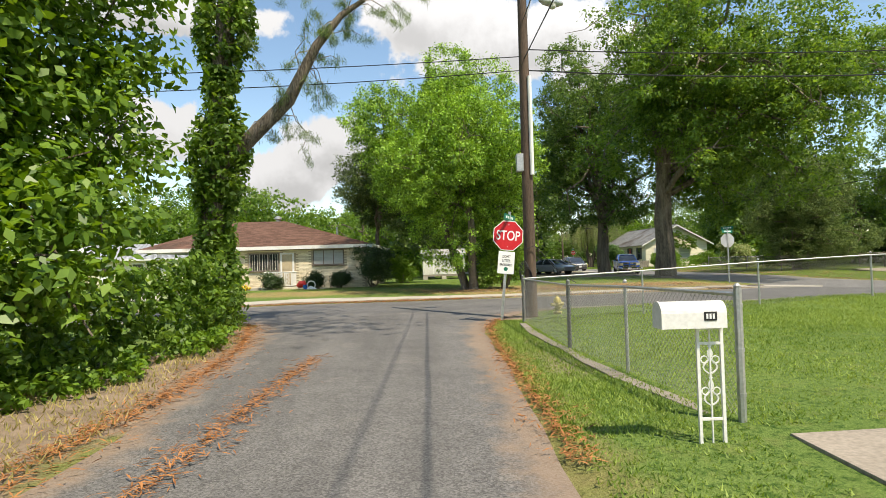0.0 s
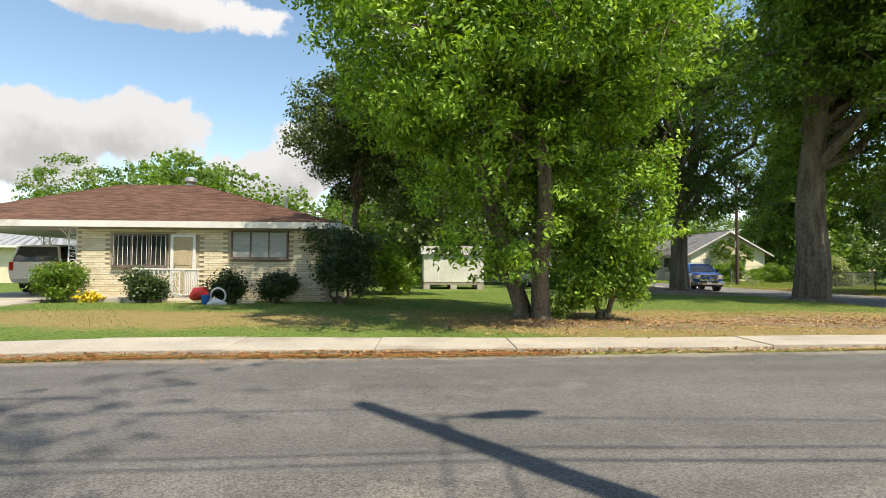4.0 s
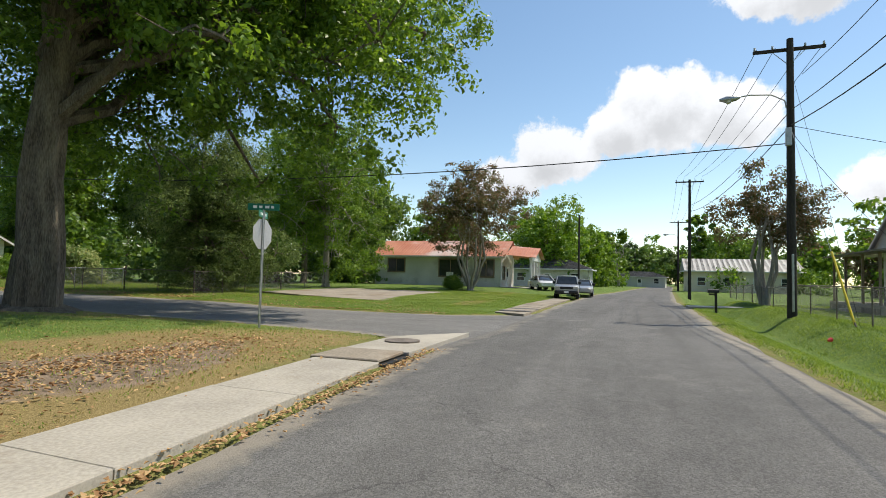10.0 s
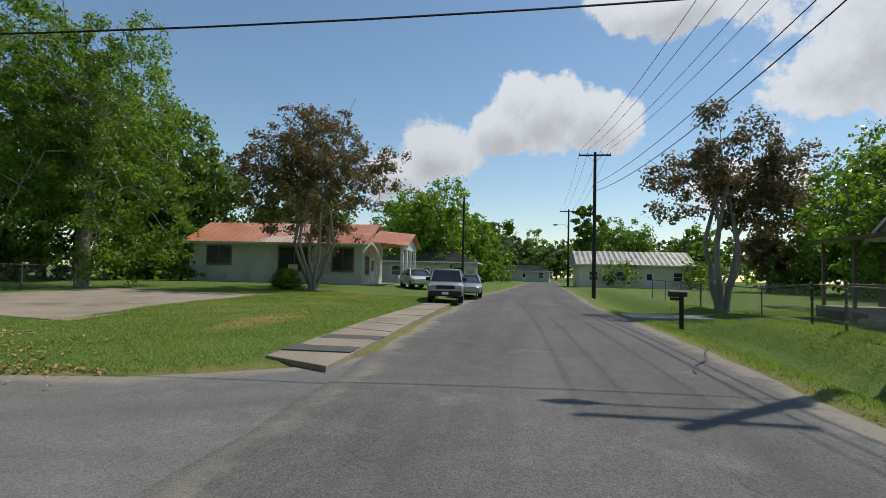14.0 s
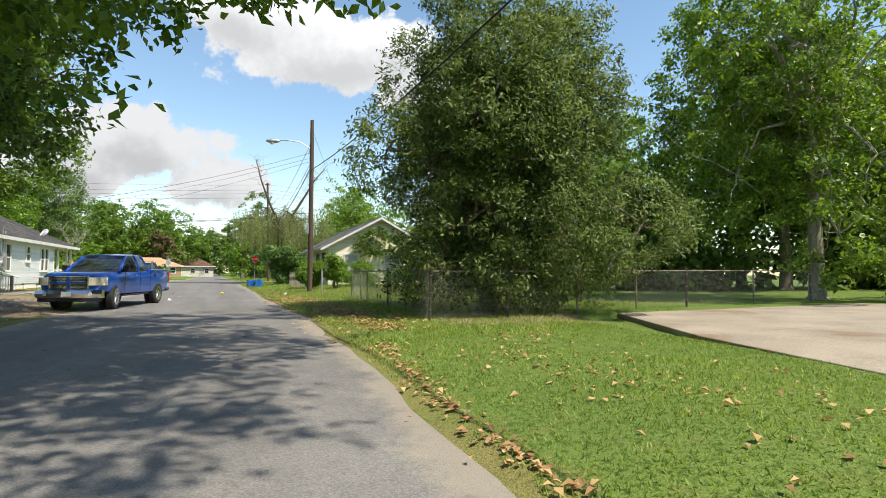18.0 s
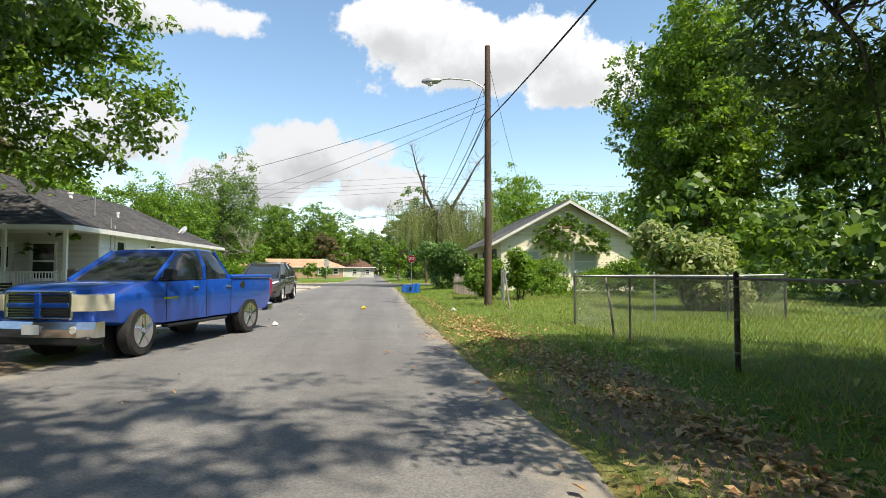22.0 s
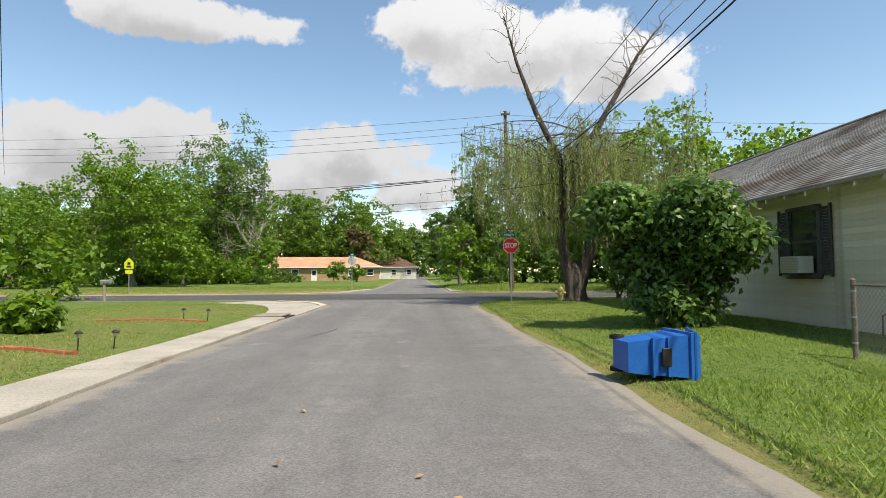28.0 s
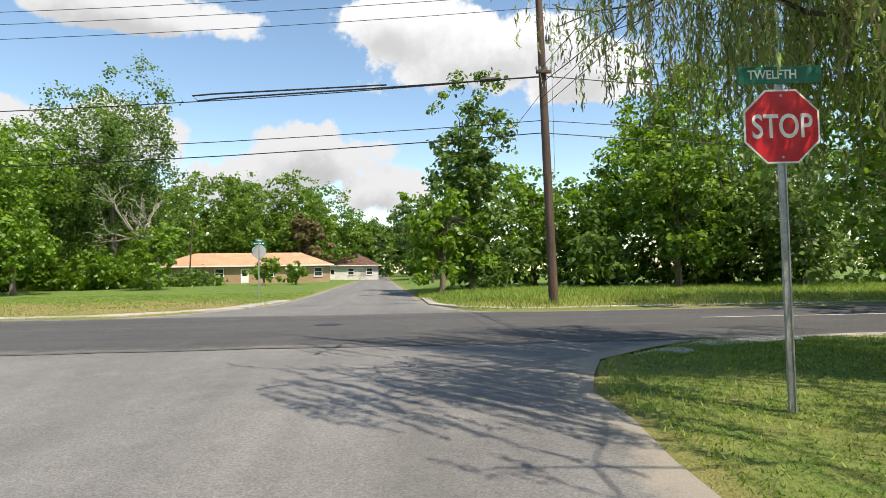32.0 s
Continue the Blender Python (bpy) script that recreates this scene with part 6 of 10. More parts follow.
# the tan brick house with a carport
def brick_house():
    z = 0.12
    h = thing("brick_house", turned(-4.6, 31.6, z), "low tan brick house with brown hipped roof and open carport", "house")
    E, D = 2.45, 8.9
    part("wall", Mb().box(-8.1, 0.02, -0.3, 0, 0.2, E), mortar, h)
    part("wall", Mb().box(-0.2, 0.2, -0.3, -0.02, D, E), mortar, h)
    part("wall", Mb().box(-8.1, D - 0.2, -0.3, -0.2, D, E), mortar, h)
    part("wall", Mb().box(-8.1, 0.2, -0.3, -7.9, D - 0.2, E), mortar, h)
    # long bricks, course by course, laid proud of the mortar
    bl, bh, gap = 0.29, 0.066, 0.011
    holes = [(-6.95, -5.2, 1.16, 2.24), (-5.1, -4.32, -0.1, 2.18), (-3.2, -1.33, 1.45, 2.4)]
    spots = []
    rows = int(E / (bh + gap))
    for r in range(rows):
        zz = r * (bh + gap)
        x = -8.1 + (0.15 if r % 2 else 0.0)
        while x + bl <= 0.0:
            if not any(x + bl > a and x < b and zz + bh > c and zz < d for a, b, c, d in holes):
                spots.append(("f", x, zz))
            x += bl + gap
        y = 0.1 if r % 2 else 0.25
        while y + bl < 3.4:
            spots.append(("s", y, zz))
            y += bl + gap
    one = Mb().box(0, 0, 0, bl, 0.03, bh, 0.004).mesh("brick", brick_tan)
    wall = part("wall", Mb().box(-8.1, 0.012, -0.3, 0, 0.02, 0.0), mortar, h, "tan brick front wall")
    near = [s for s in spots if s[0] == "f" and s[1] > -4.2 and s[2] < 1.35][:300]
    chosen = set(near)
    brick_piece = brick_obj
    one.materials.clear()
    one.materials.append(brick_piece)
    for s in near:
        part("brick", one, brick_piece, wall, at=pose(s[1], -0.006, s[2]))
    rest = Mb()
    for s in spots:
        if s in chosen:
            continue
        if s[0] == "f":
            rest.box(s[1], -0.006, s[2], s[1] + bl, 0.02, s[2] + bh)
        else:
            rest.box(-0.02, s[1], s[2], 0.006, s[1] + bl, s[2] + bh)
    tagged(part("bricks", rest, brick_tan, h), kind="stuff")
    # windows and door
    window(h, turned(-6.07, -0.01, 1.21, 180), 1.66, 0.99, rust_steel, glass_dark, 3, "v", "dark-framed three-light window behind white bars", bars=True, trim=0.03)
    window(h, turned(-2.26, -0.01, 1.5, 180), 1.76, 0.84, rust_steel, blind, 3, "v", "wide window with closed pale blinds", trim=0.03, sash=0.022)
    door(h, turned(-4.7, 0.0, 0.28, 180), 0.62, 1.86, door_tan, "tan screen door", door_tan)
    # porch rail with two cast panels
    rail = railing(h, (-5.75, -1.0), (-4.2, -1.0), 0.25, 0.85, white_paint, 0.12)
    railing(h, (-4.2, -1.0), (-4.2, 0.0), 0.25, 0.85, white_paint, 0.12)
    for x in (-5.45, -4.45):
        p = Mb()
        for i in range(3):
            zc = 0.5 + i * 0.22
            p.tube([(x + 0.09 * math.cos(t), -1.02, zc + 0.09 * math.sin(t)) for t in np.linspace(0, 2 * math.pi, 12)], 0.014, 4, False)
        p.box(x - 0.12, -1.03, 0.36, x + 0.12, -1.015, 0.39).box(x - 0.12, -1.03, 1.02, x + 0.12, -1.015, 1.05)
        part("cast_panel", p, white_paint, rail, "white cast scroll panel")
    part("porch_floor", Mb().box(-8.1, -1.1, -0.1, -4.1, 0.0, 0.24, 0.02), concrete, h)
    for i in range(13):
        part("brick", one, brick_piece, h, at=pose(-5.9 + i * 0.3, -1.13, 0.0))
        part("brick", one, brick_piece, h, at=pose(-5.9 + i * 0.3, -1.13, 0.077))
        part("brick", one, brick_piece, h, at=pose(-5.9 + i * 0.3, -1.13, 0.154))
    # carport: brick piers with white lattice columns
    def lattice(x, y, z0):
        c = Mb()
        for dx in (-0.13, 0.13):
            c.box(x + dx - 0.015, y - 0.015, z0, x + dx + 0.015, y + 0.015, E - 0.02)
        n = 8
        for i in range(n):
            zc = z0 + (E - z0) * (i + 0.5) / n
            c.tube([(x + 0.1 * math.cos(t), y, zc + 0.1 * math.sin(t) * (1 if i % 2 else 0.7)) for t in np.linspace(0, 2 * math.pi, 11)], 0.012, 4, False)
            c.tube([(x - 0.12, y, zc - 0.1), (x, y, zc), (x + 0.12, y, zc + 0.1)], 0.01, 4, False)
        for s in (-1, 1):
            c.tube([(x + s * 0.13, y, E - 0.55), (x + s * 0.22, y, E - 0.25), (x + s * 0.45, y, E - 0.05)], 0.014, 4, False)
            c.tube([(x + s * 0.28 + 0.07 * math.cos(t), y, E - 0.12 + 0.07 * math.sin(t)) for t in np.linspace(0, 6.28, 10)], 0.01, 4, False)
        part("lattice_column", c, white_paint, h, "white wrought lattice column")
    for x, y in ((-12.3, 0.1), (-8.3, 0.1), (-12.3, 4.5), (-8.6, 4.5)):
        rows = 10 if x < -10 else 6
        core = part("pier", Mb().box(x - 0.34, y - 0.185, -0.06, x + 0.34, y + 0.185, rows * 0.077 - 0.07), concrete_old, h, "low tan brick pier")
        for r in range(rows):
            part("brick_course", Mb().box(x - 0.36 + 0.01 * (r % 2), y - 0.2, r * 0.077 - 0.05, x + 0.36 - 0.01 * (r % 2), y + 0.2, r * 0.077 + 0.016), brick_tan, core)
        lattice(x, y, 0.72 if x < -10 else 0.42)
    part("carport_wall", Mb().box(-12.4, 4.8, -0.1, -8.5, 4.95, 0.95), brick_tan, h)
    # hipped roof
    o = 0.34
    x0, x1, y0, y1 = -13.4, o + 0.04, -o, D + o
    ym = D / 2
    za, zr = E + 0.16, E + 2.05
    ra, rb = (-9.3, ym, zr), (-6.2, ym, zr)
    part("soffit", Mb().box(x0, y0, E, x1, y1, E + 0.03), white_old, h)
    f = Mb()
    f.box(x0 - 0.02, y0 - 0.02, E - 0.02, x1 + 0.02, y0, za + 0.02).box(x0 - 0.02, y1, E - 0.02, x1 + 0.02, y1 + 0.02, za + 0.02)
    f.box(x0 - 0.02, y0, E - 0.02, x0, y1, za + 0.02).box(x1, y0, E - 0.02, x1 + 0.02, y1, za + 0.02)
    part("fascia", f, white_paint, h, "white painted fascia board")
    c = [(x0, y0, za), (x1, y0, za), (x1, y1, za), (x0, y1, za)]
    deck = Mb().add([*c, ra, rb], [(0, 1, 5, 4), (1, 2, 5), (2, 3, 4, 5), (3, 0, 4), (3, 2, 1, 0)])
    part("roof", deck, shingle_brown, h)
    shingled(h, [(c[0], c[1], rb, ra), (c[1], c[2], rb, rb), (c[2], c[3], ra, rb), (c[3], c[0], ra, ra)], shingle_brown, 3)
    v = Mb().cyl((-6.6, ym + 0.1, zr - 0.1), (-6.6, ym + 0.1, zr + 0.1), 0.16, n=12).tube([(-6.6, ym + 0.1, zr + 0.1), (-6.6, ym + 0.1, zr + 0.16), (-6.6, ym + 0.1, zr + 0.3), (-6.6, ym + 0.1, zr + 0.36)], [0.16, 0.24, 0.22, 0.08], 14)
    part("roof_vent", v, galv, h, "round metal turbine vent", smooth=True)
    part("vent_pipe", Mb().cyl((-2.4, ym - 1, zr - 1.1), (-2.4, ym - 1, zr - 0.55), 0.07), galv, h)


door_tan = S("tan door paint", (0.42, 0.34, 0.22), (0.55, 0.46, 0.31), 0.6, 3, 20, 0.1)
brick_obj = S("single tan brick", (0.64, 0.55, 0.38), (0.82, 0.75, 0.58), 0.85, 2.0, 40, 0.3, per="object")
brick_house()


# the white house with the rusty red tin roof
def tin_house():
    g = 0.35
    h = thing("white_house", turned(57.4, 34.0, g, 2), "long low white stucco house with a rusty red tin roof", "house")
    L, D, E = 13.6, 7.0, 3.25
    part("wall", Mb().box(0, 0, -0.4, 0.18, L, E), white_old, h, "grimy white wall stained near the ground")
    part("wall", Mb().box(0.18, 0, -0.4, D, 0.18, E), white_old, h)
    part("wall", Mb().box(0.18, L - 0.18, -0.4, D, L, E), white_old, h)
    part("wall", Mb().box(D - 0.18, 0.18, -0.4, D, L - 0.18, E), white_old, h)
    part("buttress", Mb().prism([(L, -0.4), (L + 0.35, -0.4), (L + 0.25, 2.0), (L, 2.2)], "x", 0.0, 0.3), white_old, h)
    for y, w, hh, lab, un in ((11.4, 1.9, 1.35, "brown-framed window", False), (5.3, 2.5, 1.75, "wide window with a box unit", True), (1.5, 1.6, 1.7, "wide dark window", False)):
        window(h, turned(-0.03, y, 2.85 - hh, 90), w, hh, frame_brown, glass_dark, 2, "v", lab, unit=un)
    # porch on the street end with square white posts
    part("porch_floor", Mb().box(0.4, -3.2, -0.4, D - 0.3, 0, 0.12, 0.02), concrete, h)
    for x in (0.6, 2.4, 4.2, D - 0.6):
        part("porch_post", Mb().box(x - 0.11, -3.05, 0.12, x + 0.11, -2.83, E - 0.35, 0.01), white_paint, h)
    part("porch_beam", Mb().box(0.4, -3.1, E - 0.35, D - 0.4, -2.8, E - 0.1), white_paint, h)
    door(h, turned(3.2, -0.02, 0.14, 180), 0.9, 2.0, white_paint, "white front door")
    window(h, turned(1.4, -0.02, 0.95, 180), 0.9, 1.3, frame_brown)
    o, zr = 0.55, E + 1.75
    xm = D / 2
    tin_sheets(h, [(-o, L + o, E - 0.05), (-o, -o, E - 0.05), (xm, -o, zr), (xm, L + o, zr)], tin_red, 0.62)
    tin_sheets(h, [(D + o, -o, E - 0.05), (D + o, L + o, E - 0.05), (xm, L + o, zr), (xm, -o, zr)], tin_red, 0.62)
    tin_sheets(h, [(0.1, -0.5, E + 0.15), (0.1, -3.5, E - 0.1), (xm, -3.5, zr - 0.75), (xm, -0.5, zr - 0.5)], tin_red, 0.6)
    tin_sheets(h, [(D - 0.1, -3.5, E - 0.1), (D - 0.1, -0.5, E + 0.15), (xm, -0.5, zr - 0.5), (xm, -3.5, zr - 0.75)], tin_red, 0.6)
    part("gable", Mb().prism([(0, E - 0.02), (D, E - 0.02), (xm, zr - 0.2)], "y", 0.02, 0.16), white_old, h)
    part("gable", Mb().prism([(0, E - 0.02), (D, E - 0.02), (xm, zr - 0.2)], "y", L - 0.16, L - 0.02), white_old, h)
    part("gable", Mb().prism([(0.5, E - 0.1), (D - 0.5, E - 0.1), (xm, zr - 0.8)], "y", -3.1, -2.95), white_old, h)
    part("fascia", Mb().box(-o - 0.02, -o, E - 0.2, -o + 0.01, L + o, E - 0.05), white_old, h)
    part("soffit", Mb().box(-o, -o, E - 0.22, 0, L + o, E - 0.19), white_old, h)
    d = Mb().tube([(0.3, L - 0.2, E + 0.1), (0.2, L - 0.2, E + 0.7)], 0.02, 6)
    part("aerial_mast", d, galv, h)
    for i in range(2):
        part("step", Mb().box(-0.9 + 0.35 * i, -2.4, -0.4, -0.5 + 0.35 * i + 0.5, -0.9, -0.15 + 0.16 * i, 0.01), concrete, h)


frame_brown = S("brown frame paint", (0.16, 0.11, 0.075), (0.24, 0.17, 0.12), 0.6, 3, 20, 0.1)
tin_house()


# the pale boarded house on piers, with a porch under its gable
def pier_house():
    h = thing("grey_house", turned(34.2, 8.5, gz(36, 8), -2), "pale boarded house on piers with a tin roof and front porch", "house")
    W, L, z0, E = 6.2, 14.5, 0.5, 3.05
    part("wall", Mb().box(0, -L, z0, 0.12, 0, E), siding_grey, h)
    part("wall", Mb().box(0.12, -0.12, z0, W, 0, E), siding_grey, h)
    part("wall", Mb().box(W - 0.12, -L, z0, W, -0.12, E), siding_grey, h)
    part("wall", Mb().box(0.12, -L, z0, W - 0.12, -L + 0.12, E), siding_grey, h)
    part("floor_frame", Mb().box(0.05, -L + 0.05, z0 - 0.12, W - 0.05, -0.05, z0), timber_grey, h)
    siding(h, turned(0, -L, 0, 90), L, z0, E, 0.15, siding_grey)
    siding(h, turned(0.0, 0, 0), W, z0, E, 0.15, siding_grey, gable=0)
    rise = 1.95
    part("gable_wall", Mb().prism([(-0.3, E), (W + 0.3, E), (W / 2, E + rise * 1.05)], "y", 0.4, 0.5), siding_grey, h)
    siding(h, turned(-0.3, 0.5, 0), W + 0.6, E, E, 0.15, siding_grey, gable=rise * 1.05)
    part("gable_vent", Mb().box(W / 2 - 0.18, 0.5, E + 1.0, W / 2 + 0.18, 0.55, E + 1.45), frame_brown, h, "dark louvred gable vent")
    for i in range(4):
        for x in (0.25, W - 0.25):
            y = -0.4 - i * (L - 0.8) / 3
            part("pier", Mb().box(x - 0.2, y - 0.2, -0.25, x + 0.2, y + 0.2, z0 - 0.12, 0.02), concrete, h)
    for y in (-1.7, -4.7, -8.0, -11.5):
        window(h, turned(-0.03, y, 1.27, 90), 0.85, 1.4, white_old, glass_dark, 2, "h", "sash window with a dark screen")
    for x in (0.9, 4.9):
        window(h, turned(x, 0.03, 1.2), 0.85, 1.4, white_old, glass_dark)
    door(h, turned(2.7, 0.03, z0, 0) , 0.9, 2.03, frame_brown, "dark front door behind iron bars")
    # porch
    P = 2.3
    part("porch_floor", Mb().box(-0.6, 0.02, 0.28, W + 0.8, P, 0.42), timber_grey, h)
    for x in (-0.3, 2.0, W - 1.6, W + 0.5):
        part("porch_post", Mb().box(x - 0.05, P - 0.2, 0.42, x + 0.05, P - 0.1, E - 0.2), frame_brown, h)
        part("pier", Mb().box(x - 0.15, P - 0.3, -0.25, x + 0.15, P - 0.02, 0.28, 0.02), concrete, h)
    part("porch_skirt", Mb().box(-0.6, P - 0.06, 0.0, W + 0.8, P - 0.02, 0.28), rust_steel, h)
    pr = Mb()
    pr.loft([[(-0.9, 0.3, E + 0.02), (W + 0.9, 0.3, E + 0.02), (W + 0.9, P + 0.3, E - 0.2), (-0.9, P + 0.3, E - 0.2)], [(-0.9, 0.3, E + 0.1), (W + 0.9, 0.3, E + 0.1), (W + 0.9, P + 0.3, E - 0.12), (-0.9, P + 0.3, E - 0.12)]])
    part("porch_roof", pr, rust_steel, h, "thin dark porch roof")
    steps(h, turned(2.4, P, 0, 180), 2, 1.2, 0.16, 0.3, concrete)
    o = 0.5
    xm, zr = W / 2, E + rise + 0.1
    tin_sheets(h, [(-o, 0.75, E - 0.12), (-o, -L - o, E - 0.12), (xm, -L - o, zr), (xm, 0.75, zr)], tin_grey, 0.6)
    tin_sheets(h, [(W + o, -L - o, E - 0.12), (W + o, 0.75, E - 0.12), (xm, 0.75, zr), (xm, -L - o, zr)], tin_grey, 0.6)
    b = Mb()
    for s in (-1, 1):
        b.loft([[(xm + s * (xm + o), 0.72, E - 0.28), (xm, 0.72, zr - 0.16), (xm, 0.72, zr - 0.02), (xm + s * (xm + o), 0.72, E - 0.13)], [(xm + s * (xm + o), 0.76, E - 0.28), (xm, 0.76, zr - 0.16), (xm, 0.76, zr - 0.02), (xm + s * (xm + o), 0.76, E - 0.13)]])
    part("bargeboard", b, white_old, h)
    part("soffit", Mb().box(-o + 0.02, -L, E - 0.16, 0, 0.5, E - 0.14), white_old, h)
    # satellite dish on the wall corner
    dish = Mb()
    rings = []
    for r, d in ((0.02, 0.0), (0.15, 0.02), (0.28, 0.07), (0.34, 0.11)):
        rings.append([(r * math.cos(a), -d * 1.0 + 0.11, r * math.sin(a)) for a in np.linspace(0, 2 * math.pi, 16, endpoint=False)])
    dish.loft(rings, caps=False)
    dd = part("satellite_dish", dish, frame_alu, h, "grey satellite dish on a bent arm", at=pose(-0.75, 0.1, 1.85, 35, 0, 60))
    part("dish_arm", Mb().tube([(0, 0.1, 0), (0, 0.35, -0.2), (0.1, 0.6, -0.6), (0.5, 0.7, -0.9)], 0.022, 6), galv, dd)
    part("feed_arm", Mb().tube([(0, 0.1, -0.3), (0, -0.25, -0.1)], 0.012, 5), galv, dd)


pier_house()


# the white boarded cottage with two porches
def cottage():
    h = thing("white_cottage", turned(9.72, 65.1, gz(8, 64) - 0.02, 3.3), "white clapboard cottage with a grey shingle roof and railed porches", "house")
    L, W, z0, E = 10.8, 9.2, 0.35, 2.95
    part("wall", Mb().box(-0.14, 0, z0, 0, L, E), siding_white, h)
    part("wall", Mb().box(-W, -0.0, z0, -0.14, 0.14, E), siding_white, h)
    part("wall", Mb().box(-W, L - 0.14, z0, -0.14, L, E), siding_white, h)
    part("wall", Mb().box(-W, 0.14, z0, -W + 0.14, L - 0.14, E), siding_white, h)
    base = part("skirt", Mb().box(-0.1, 0, -0.3, -0.03, L, z0), white_paint, h, "white skirting sheet round the floor")
    crease = Mb().box(-0.03, -0.018, -0.3, 0.0, 0.018, z0 - 0.01, 0.008).mesh("rib", white_paint)
    for i in range(int(L / 0.14)):
        part("rib", crease, white_paint, base, at=pose(0, 0.07 + i * 0.14, 0))
    siding(h, turned(0, L, 0, -90), L, z0, E, 0.115, siding_white)
    siding(h, turned(0, 0, 0, 180), W, z0, E, 0.115, siding_grey)
    c = Mb().box(-0.02, -0.02, z0, 0.05, 0.08, E).box(-0.02, L - 0.08, z0, 0.05, L + 0.02, E)
    part("corner_board", c, white_paint, h)
    for y, w, hh in ((1.8, 0.74, 1.5), (5.2, 0.66, 0.9), (8.05, 0.66, 1.48), (8.93, 0.66, 1.48)):
        window(h, turned(0.04, y, 2.62 - hh, -90), w, hh, white_paint, glass_dark, 2, "h", "white double-hung sash window", lower=screen_mesh)
    meter = part("meter_box", Mb().box(0.05, 0.55, 1.25, 0.2, 0.95, 1.85, 0.015), galv, h, "grey electric meter box")
    part("conduit", Mb().cyl((0.12, 0.62, -0.1), (0.12, 0.62, 1.3), 0.025, n=6).cyl((0.12, 0.75, 1.8), (0.12, 0.75, 3.6), 0.03, n=6), galv, meter)
    # street-end porch
    P = 2.2
    part("porch_floor", Mb().box(-W, -P, 0.22, 0, 0, 0.38), timber_grey, h)
    skirt = part("porch_skirt", Mb().box(-W, -P + 0.03, -0.25, 0, -P + 0.06, 0.26), white_paint, h, "white corrugated porch skirt")
    rib = Mb().box(-0.02, 0, -0.25, 0.02, 0.025, 0.25, 0.008).mesh("rib", white_paint)
    for i in range(int(W / 0.12)):
        part("rib", rib, white_paint, skirt, at=pose(-0.06 - i * 0.12, -P + 0.008, 0))
    for x in (-0.12, -2.3, -4.5, -6.8, -W + 0.1):
        part("porch_post", Mb().box(x - 0.06, -P + 0.03, 0.38, x + 0.06, -P + 0.15, E - 0.1), white_paint, h)
    railing(h, (-W, -P + 0.1), (-0.15, -P + 0.1), 0.38, 0.85, white_paint)
    railing(h, (-0.1, -P + 0.1), (-0.1, -1.25), 0.38, 0.85, white_paint)
    window(h, turned(-2.1, -0.06, 0.95, 180), 0.9, 1.5, white_paint)
    window(h, turned(-5.4, -0.06, 0.95, 180), 0.9, 1.5, white_paint)
    door(h, turned(-3.8, -0.05, 0.4, 180), 0.9, 2.0, white_paint, "white porch door")
    for i in range(4):
        part("step", Mb().box(0.02 + 0.28 * i, -1.2, -0.2, 0.3 + 0.28 * i, -0.15, 0.3 - 0.13 * i, 0.01), timber_grey, h)
    for y in (-1.22, -0.12):
        m = Mb().cyl((0, y, 1.2), (1.15, y, 0.75), 0.03, n=6)
        r = part("stair_rail", m, white_paint, h)
        for i in range(9):
            part("baluster", Mb().box(0.06 + i * 0.12, y - 0.012, 0.38 - i * 0.06, 0.085 + i * 0.12, y + 0.012, 1.17 - i * 0.046), white_paint, r)
    part("newel", Mb().box(1.1, -1.28, -0.3, 1.22, -1.16, 0.85, 0.01), timber_grey, h)
    # far porch, let into the corner
    Q = 5.2
    part("porch_floor", Mb().box(-3.2, L, 0.25, -0.02, L + Q, 0.38), timber_grey, h)
    part("porch_skirt", Mb().box(-0.06, L, -0.3, -0.02, L + Q, 0.3), white_paint, h)
    for x, y in ((-0.1, L + 1.5), (-0.1, L + 3.9), (-0.1, L + Q - 0.1), (-3.1, L + Q - 0.1)):
        part("porch_post", Mb().box(x - 0.06, y - 0.06, 0.38, x + 0.06, y + 0.06, E - 0.1), white_paint, h)
    railing(h, (-0.1, L + 1.5), (-0.1, L + Q), 0.38, 0.85, white_paint)
    railing(h, (-0.1, L + Q - 0.08), (-3.1, L + Q - 0.08), 0.38, 0.85, white_paint)
    for i in range(4):
        part("step", Mb().box(-0.02 + 0.28 * i, L + 0.3, -0.2, 0.26 + 0.28 * i, L + 1.4, 0.3 - 0.13 * i, 0.01), concrete, h)
    for y in (L + 0.26, L + 1.45):
        r = part("stair_rail", Mb().cyl((-0.05, y, 1.2), (1.15, y, 0.7), 0.03, n=6), white_paint, h)
        for i in range(9):
            part("baluster", Mb().box(0.04 + i * 0.12, y - 0.012, 0.36 - i * 0.06, 0.065 + i * 0.12, y + 0.012, 1.16 - i * 0.05), white_paint, r)
    door(h, turned(-1.4, L + 0.03, 0.4), 0.9, 2.0, white_paint, "white side door")
    part("porch_chair", Mb().box(-1.0, L + 1.8, 0.38, -0.5, L + 2.3, 0.8, 0.03).box(-1.05, L + 1.8, 0.8, -0.95, L + 2.3, 1.25, 0.02), plastic_black, h, "dark porch chair")
    # hipped roof over house and porches
    o = 0.4
    x0, x1, y0, y1 = -W - o, o, -P - o, L + Q + o
    za, zr = E + 0.05, E + 2.55
    xm = (x0 + x1) / 2
    ra, rb = (xm, y0 + 3.2, zr), (xm, y1 - 4.2, zr)
    part("soffit", Mb().box(x0, y0, E - 0.1, x1, y1, E - 0.07), white_paint, h)
